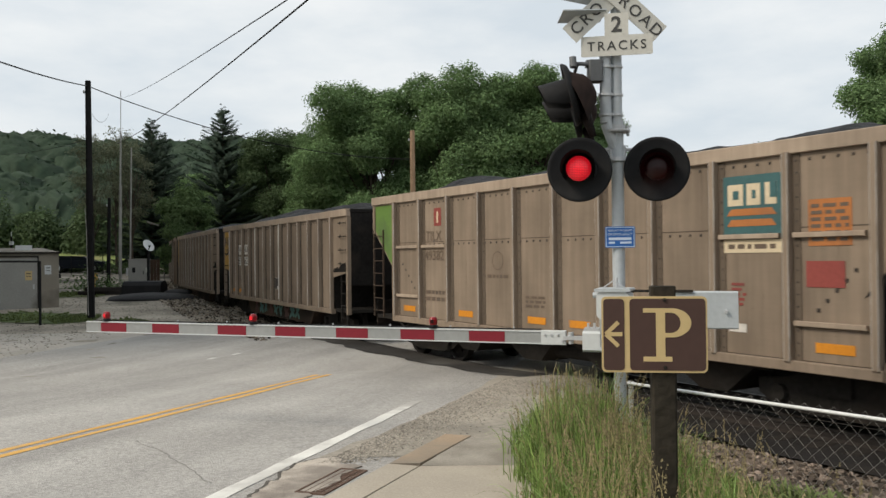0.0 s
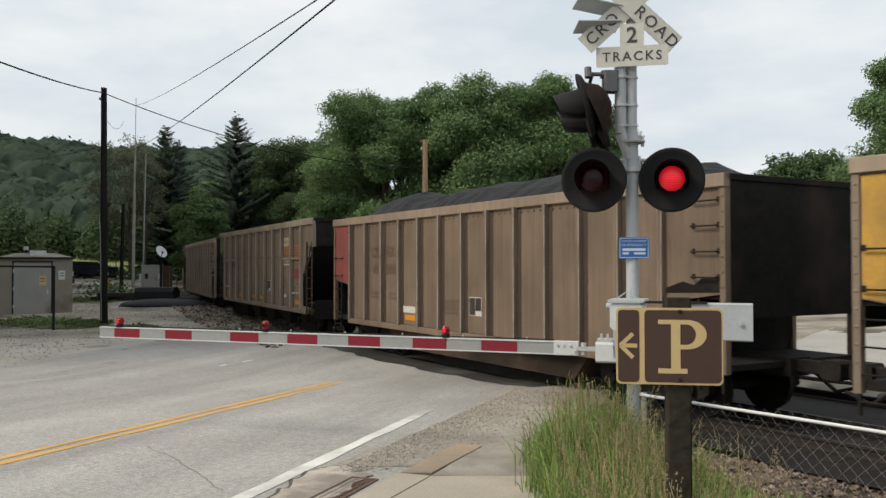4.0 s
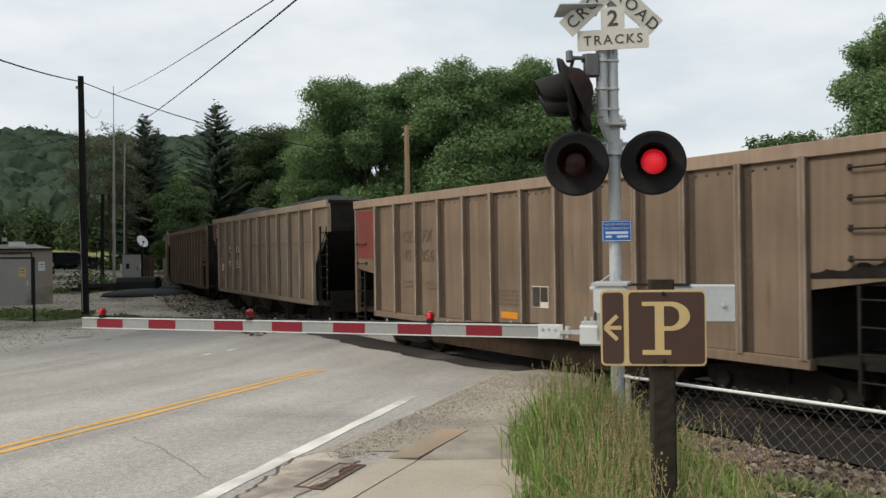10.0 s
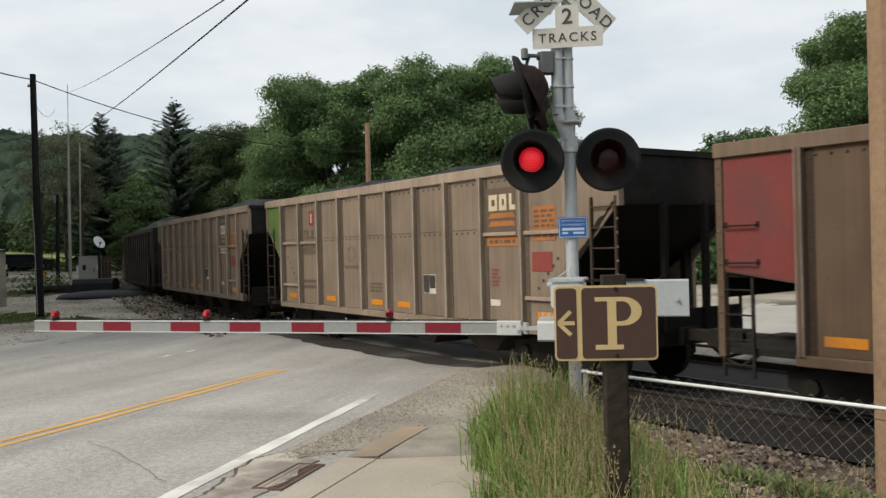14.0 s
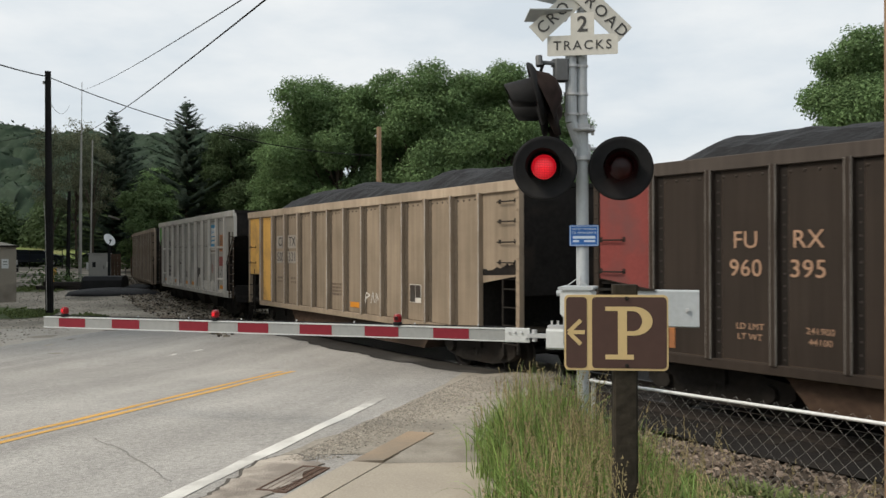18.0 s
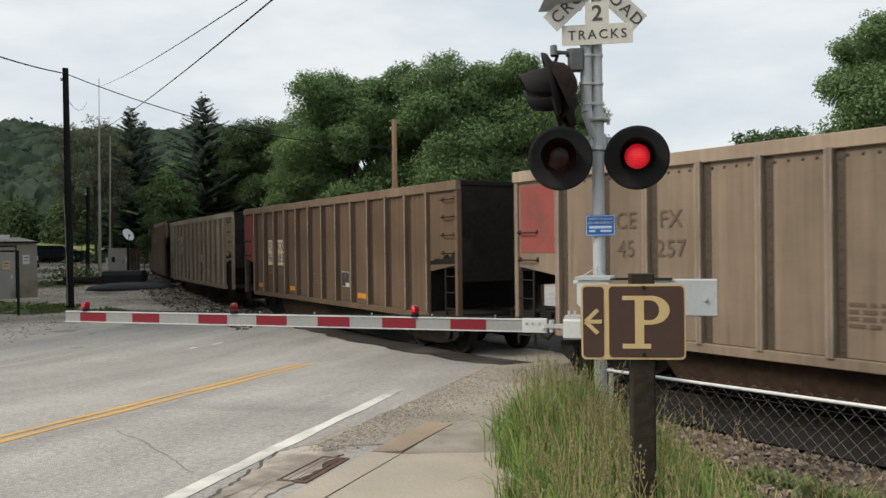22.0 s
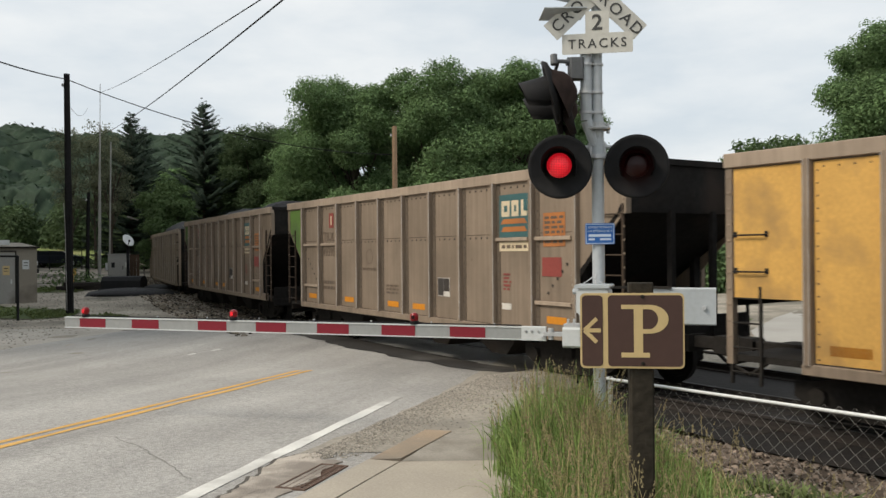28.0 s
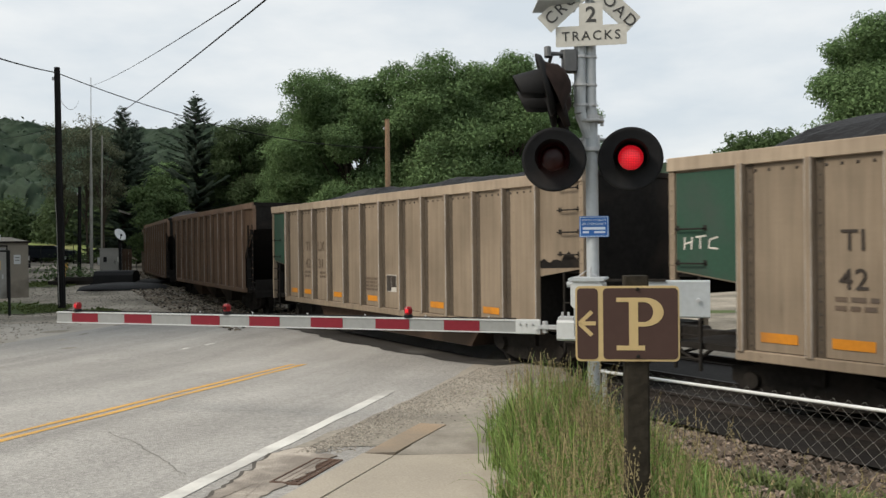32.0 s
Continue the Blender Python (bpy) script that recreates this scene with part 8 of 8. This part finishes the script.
def stand(proto, spots):
    """Put a tree at the first spot and copies of it at the others: x, y, turn, size."""
    for k, (x, y, turn, s) in enumerate(spots):
        m = pose(x, y, land(x, y) if y < 110 else 0.4, 0, 0, turn)
        if k == 0:
            proto.matrix_basis = m @ Matrix.Scale(s, 4)
        else:
            c = copy_thing(proto, m)
            c.scale = (s, s, s)


BIG = "large full-crowned broadleaf tree in deep green leaf"
# unseen trees added out of view beside the lot to shade far cars
SHADE_TREE = broad_tree(71, 20.0, 6.4, LEAF_B, 30000, 0.24, label="tall dark broadleaf tree, unseen, added to shade the lot", low=0.08)
stand(SHADE_TREE, [(-25.5, 21, 0, 1.15), (-27.5, 28, 80, 1.4), (-31.0, 35, 160, 1.4), (-34.8, 42, 240, 1.4), (-38.8, 49, 320, 1.4), (-42.5, 56, 40, 1.35), (-46.5, 63, 120, 1.3), (-32.5, 24, 200, 1.4), (-40.0, 33, 100, 1.45)])
# the tall group straight ahead, beyond the train
stand(broad_tree(21, 15.0, 5.6, LEAF_A, 140000, 0.092, label=BIG), [(-5.2, 62, 10, 1.04), (0.6, 60, 130, 1.08), (6.6, 61, 250, 1.1), (-8.8, 66, 70, 0.88), (10.6, 64, 330, 0.92), (29.9, 52, 200, 1.13), (41, 60, 20, 1.1)])
stand(broad_tree(33, 15.0, 5.0, LEAF_B, 110000, 0.095, label="large dark green broadleaf tree"), [(2.0, 67, 40, 1.08), (-4.2, 70, 190, 1.05), (11.0, 68, 300, 0.98), (-14.7, 72, 80, 0.93), (-17.3, 78, 15, 0.85), (35.5, 57, 140, 1.15), (-12.0, 78, 260, 0.85), (-32, 86, 280, 0.5), (-38, 90, 30, 0.46), (-45, 90, 90, 0.42), (-52, 94, 200, 0.42), (-34, 98, 140, 0.55), (-42, 102, 250, 0.5), (-52, 106, 300, 0.46)])
stand(broad_tree(45, 11.0, 4.6, LEAF_A, 36000, 0.14, label="broad mid-green tree at the wood's edge"), [(10.5, 72, 20, 0.98), (14.5, 76, 100, 0.9), (18.5, 80, 210, 0.86), (24, 84, 330, 0.8), (-21.5, 88, 60, 1.0), (-27, 92, 160, 0.95), (30, 88, 10, 0.85)])
stand(broad_tree(57, 7.0, 2.6, LEAF_C, 18000, 0.11, label="light green young tree before the dark wood"), [(-17.6, 57.5, 0, 0.95), (-3.6, 55, 140, 0.55), (10.2, 59, 60, 0.8), (32.0, 76, 220, 1.8), (36.0, 80, 100, 1.9), (29.6, 74, 20, 1.75), (25.6, 78, 70, 1.4)])
stand(broad_tree(69, 12.0, 2.3, LEAF_WISP, 5500, 0.075, label="sparse pale thin-leaved tree", gappy=0.5, low=0.35, stout=0.4), [(-28.6, 68, 0, 1.02), (-26.2, 67, 150, 1.05), (-24.6, 66, 250, 0.95)])
stand(spruce(81, 15.7, 6.6, "dark pointed spruce above its neighbours"), [(-18.8, 71.5, 0, 1.0)])
stand(spruce(83, 13.1, 4.8, "dark narrow evergreen at the wood edge"), [(-24.6, 70.5, 40, 1.0), (-26.8, 80, 200, 1.0)])


def hedge(name, pts, h, depth, leaf, count, size, label, seed):
    """Undergrowth that closes the foot of the wood."""
    rng = np.random.default_rng(seed)
    lobes = []
    for (x0, y0), (x1, y1) in zip(pts, pts[1:]):
        n = max(2, int(math.hypot(x1 - x0, y1 - y0) / 2.0))
        for i in range(n):
            u = (i + rng.uniform(0, 1)) / n
            hh = h * rng.uniform(0.6, 1.25)
            x, y = x0 + (x1 - x0) * u, y0 + (y1 - y0) * u
            lobes.append((np.array([x, y + rng.uniform(-1, 1), land(x, y) + hh * 0.45]), np.array([1.9, depth, hh * 0.6])))
    v, f = leaf_cloud(lobes, count, size, seed + 1)
    ob = new(name, mesh_from(name, v, f, leaf))
    tagged(ob, label, "undergrowth", kind="stuff")


hedge("undergrowth", [(-60, 86), (-40, 84), (-28, 80), (-20, 74), (-10, 68)], 6.0, 2.2, LEAF_B, 48000, 0.2, "dark undergrowth along the foot of the wood", 91)
hedge("undergrowth", [(-10, 66), (0, 62), (10, 64), (20, 78), (40, 90)], 6.5, 2.5, LEAF_B, 48000, 0.2, "dark undergrowth beyond the train", 92)
hedge("undergrowth", [(36, 60), (42, 57), (52, 54)], 6.0, 2.4, LEAF_B, 14000, 0.2, "dark bushes beyond the side street", 93)
hedge("undergrowth", [(14.5, 46), (19.0, 47), (22.0, 48.5)], 4.2, 1.6, LEAF_A, 20000, 0.14, "mid-green bushes on the grass beyond the tracks", 96)
hedge("undergrowth", [(28, 74), (36, 72), (48, 68)], 7.5, 2.4, LEAF_B, 20000, 0.2, "dark bushes behind the lot", 97)
hedge("undergrowth", [(-45, 70), (-32, 71), (-22, 66)], 0.9, 0.8, LEAF_C, 4000, 0.12, "low light green weeds along the far fence", 94)
hedge("undergrowth", [(-20.5, 47.8), (-19.0, 48.2)], 0.9, 0.5, LEAF_C, 900, 0.08, "weeds beside the rubble heap", 95)


def hills():
    """Wooded ridges round the valley: their ground, and the woods on it as one mass of clumps."""
    def ridge(x, y):
        a = math.degrees(math.atan2(x, y))
        d = math.hypot(x, y)
        crest = 30.5 + 1.2 * math.sin(a * 0.37)
        if -13 < a < 60:
            crest = 17
        return crest * smooth_step(120, 300, d) - 1.2
    xs, ys = np.linspace(-560, 560, 57), np.linspace(-300, 620, 47)
    g = Geo()
    for y in ys:
        for x in xs:
            g.v.append((x, y, ridge(x, y) if math.hypot(x, y) > 120 else -6.0))
    n = len(xs)
    g.f = [(j * n + i, j * n + i + 1, (j + 1) * n + i + 1, (j + 1) * n + i) for j in range(len(ys) - 1) for i in range(n - 1)]
    solid("hill", g, material("shaded forest floor", (0.028, 0.044, 0.025), 0.95, 0, 0.4, 0.4, 0.05, 0.0, gloss=0.1), "wooded hill beyond the valley", "hill", kind="structure", smooth=True)
    # the canopy: crowns side by side on a fan of ground, then loose leaf clumps over them
    rng = np.random.default_rng(101)
    crowns = []
    while len(crowns) < 2600:
        a, d = radians(rng.uniform(-46, 46)), math.sqrt(rng.uniform(126 ** 2, 330 ** 2))
        crowns.append((math.sin(a) * d, math.cos(a) * d, rng.uniform(3.2, 6.0), rng.uniform(6.5, 12.5)))
    C = np.array(crowns)
    na, nd = 330, 130
    aa, dd = np.radians(np.linspace(-46, 46, na)), np.linspace(124, 335, nd)
    X, Y = np.sin(aa)[None] * dd[:, None], np.cos(aa)[None] * dd[:, None]
    Z = np.zeros_like(X)
    for x, y, r, h in C:
        near = (X - x) ** 2 + (Y - y) ** 2
        hit = near < (1.6 * r) ** 2
        Z[hit] = np.maximum(Z[hit], h * np.sqrt(np.clip(1 - near[hit] / (1.6 * r) ** 2, 0, 1)) ** 0.8)
    base = np.array([[ridge(float(X[q, k]), float(Y[q, k])) for k in range(na)] for q in range(nd)])
    tops = np.stack([X, Y, base + Z], -1).reshape(-1, 3) + rng.normal(0, 0.35, (na * nd, 3))
    k = (np.arange(nd - 1)[:, None] * na + np.arange(na - 1)[None]).ravel()
    shell = np.concatenate([np.stack([k, k + 1, k + na + 1], 1), np.stack([k, k + na + 1, k + na], 1)])
    ob = new("hill_canopy", mesh_from("hill_canopy", tops, shell, FAR_LEAF))
    tagged(ob, "closed green canopy of the far hill", "woods", kind="stuff")
    lobes = [(np.array([x, y, ridge(x, y) + h * 0.55]), np.array([r, r, h * 0.5])) for x, y, r, h in crowns]
    v, f = leaf_cloud(lobes, 230000, 0.55, 102, inner=0.12)
    ob = new("hill_woods", mesh_from("hill_woods", v, f, FAR_LEAF))
    tagged(ob, "dense green woods on the far hill", "woods", kind="stuff")


hills()


# ---- what moves ----
# slack running in and out: metres ahead of the even pace, second by second
SLACK = (-.05, .17, -.19, 0, 0, .06, .14, -.2, .22, -.21, .08, .19, -.18, .17, -.2, 0, 0, -.12, .19, -.12, .12, -.28, .1, .23, -.23, .17, 0, 0, -.18, .25, .06, -.29, .11)


def travelled(t):
    """Metres that the train has come nearer."""
    return -32.8668 + 11.14772 * t + 4.5185e-3 * t ** 2 + 1.42659e-4 * t ** 3 + float(np.interp(t, range(33), SLACK))


def car_pose(s):
    fx, fy, _ = track(s - 5.25)
    bx, by, _ = track(s + 5.25)
    return pose((fx + bx) / 2, (fy + by) / 2, RAIL_Z, 0, 0, math.degrees(math.atan2(fy - by, fx - bx)))


def motions():
    for k, shift, c in CARS:
        rows = []
        for i in range(65):
            t = i * 0.5
            rows.append((t, car_pose(CAR_STEP * k - travelled(t) - END - shift)))
        walk(c, rows)
    for group, dx in zip(AXLES, (-0.89, 0.89)):
        rows = [(i / 30, Matrix.Translation((dx, 0, 0.457)) @ Matrix.Rotation((travelled(i / 30) - travelled(0)) / 0.457, 4, "Y")) for i in range(961)]
        walk(group[0], rows)
        act, slot = group[0].animation_data.action, group[0].animation_data.action_slot
        for w in group[1:]:
            w.rotation_mode = "QUATERNION"
            ad = w.animation_data_create()
            ad.action, ad.action_slot = act, slot

    def flips(first_on, place, face_on, late=0.0):
        """A lens that turns its lit face out and away in step with the flasher."""
        out, on = 180 * (1 - face_on[0]), face_on[0]
        rows = [(0.0, place @ pose(0, 0, 0, 0, 0, out))]
        for t in face_on[1]:
            a, b = (0, 180) if on else (180, 0)
            for dt, u in ((-0.2, 0), (-0.05, 0), (0.0, 0), (0.01, 1 / 3), (0.02, 2 / 3), (0.03, 1), (0.08, 1), (0.2, 1)):
                if 0 < t + dt < 32:
                    rows.append((t + dt, place @ pose(0, 0, 0, 0, 0, a + (b - a) * u)))
            on = 1 - on
        rows.append((32.0, place @ pose(0, 0, 0, 0, 0, 0 if on else 180)))
        return rows

    changes = sorted([0.04] + [-0.011 + 1.22 * n for n in range(1, 27)] + [0.56 + 1.22 * n for n in range(26)])
    changes = [t for t in changes if t < 31.9]
    seat = Matrix.Translation((0, -0.14, 0))
    walk(FLASHERS[0], flips(0, seat, (1, changes)))
    walk(FLASHERS[1], flips(0, seat, (0, changes)))
    for lens, start in zip(GATE_LAMPS[:2], (0, 1)):
        walk(lens, flips(0, Matrix.Translation(lens.location), (start, changes)))


motions()
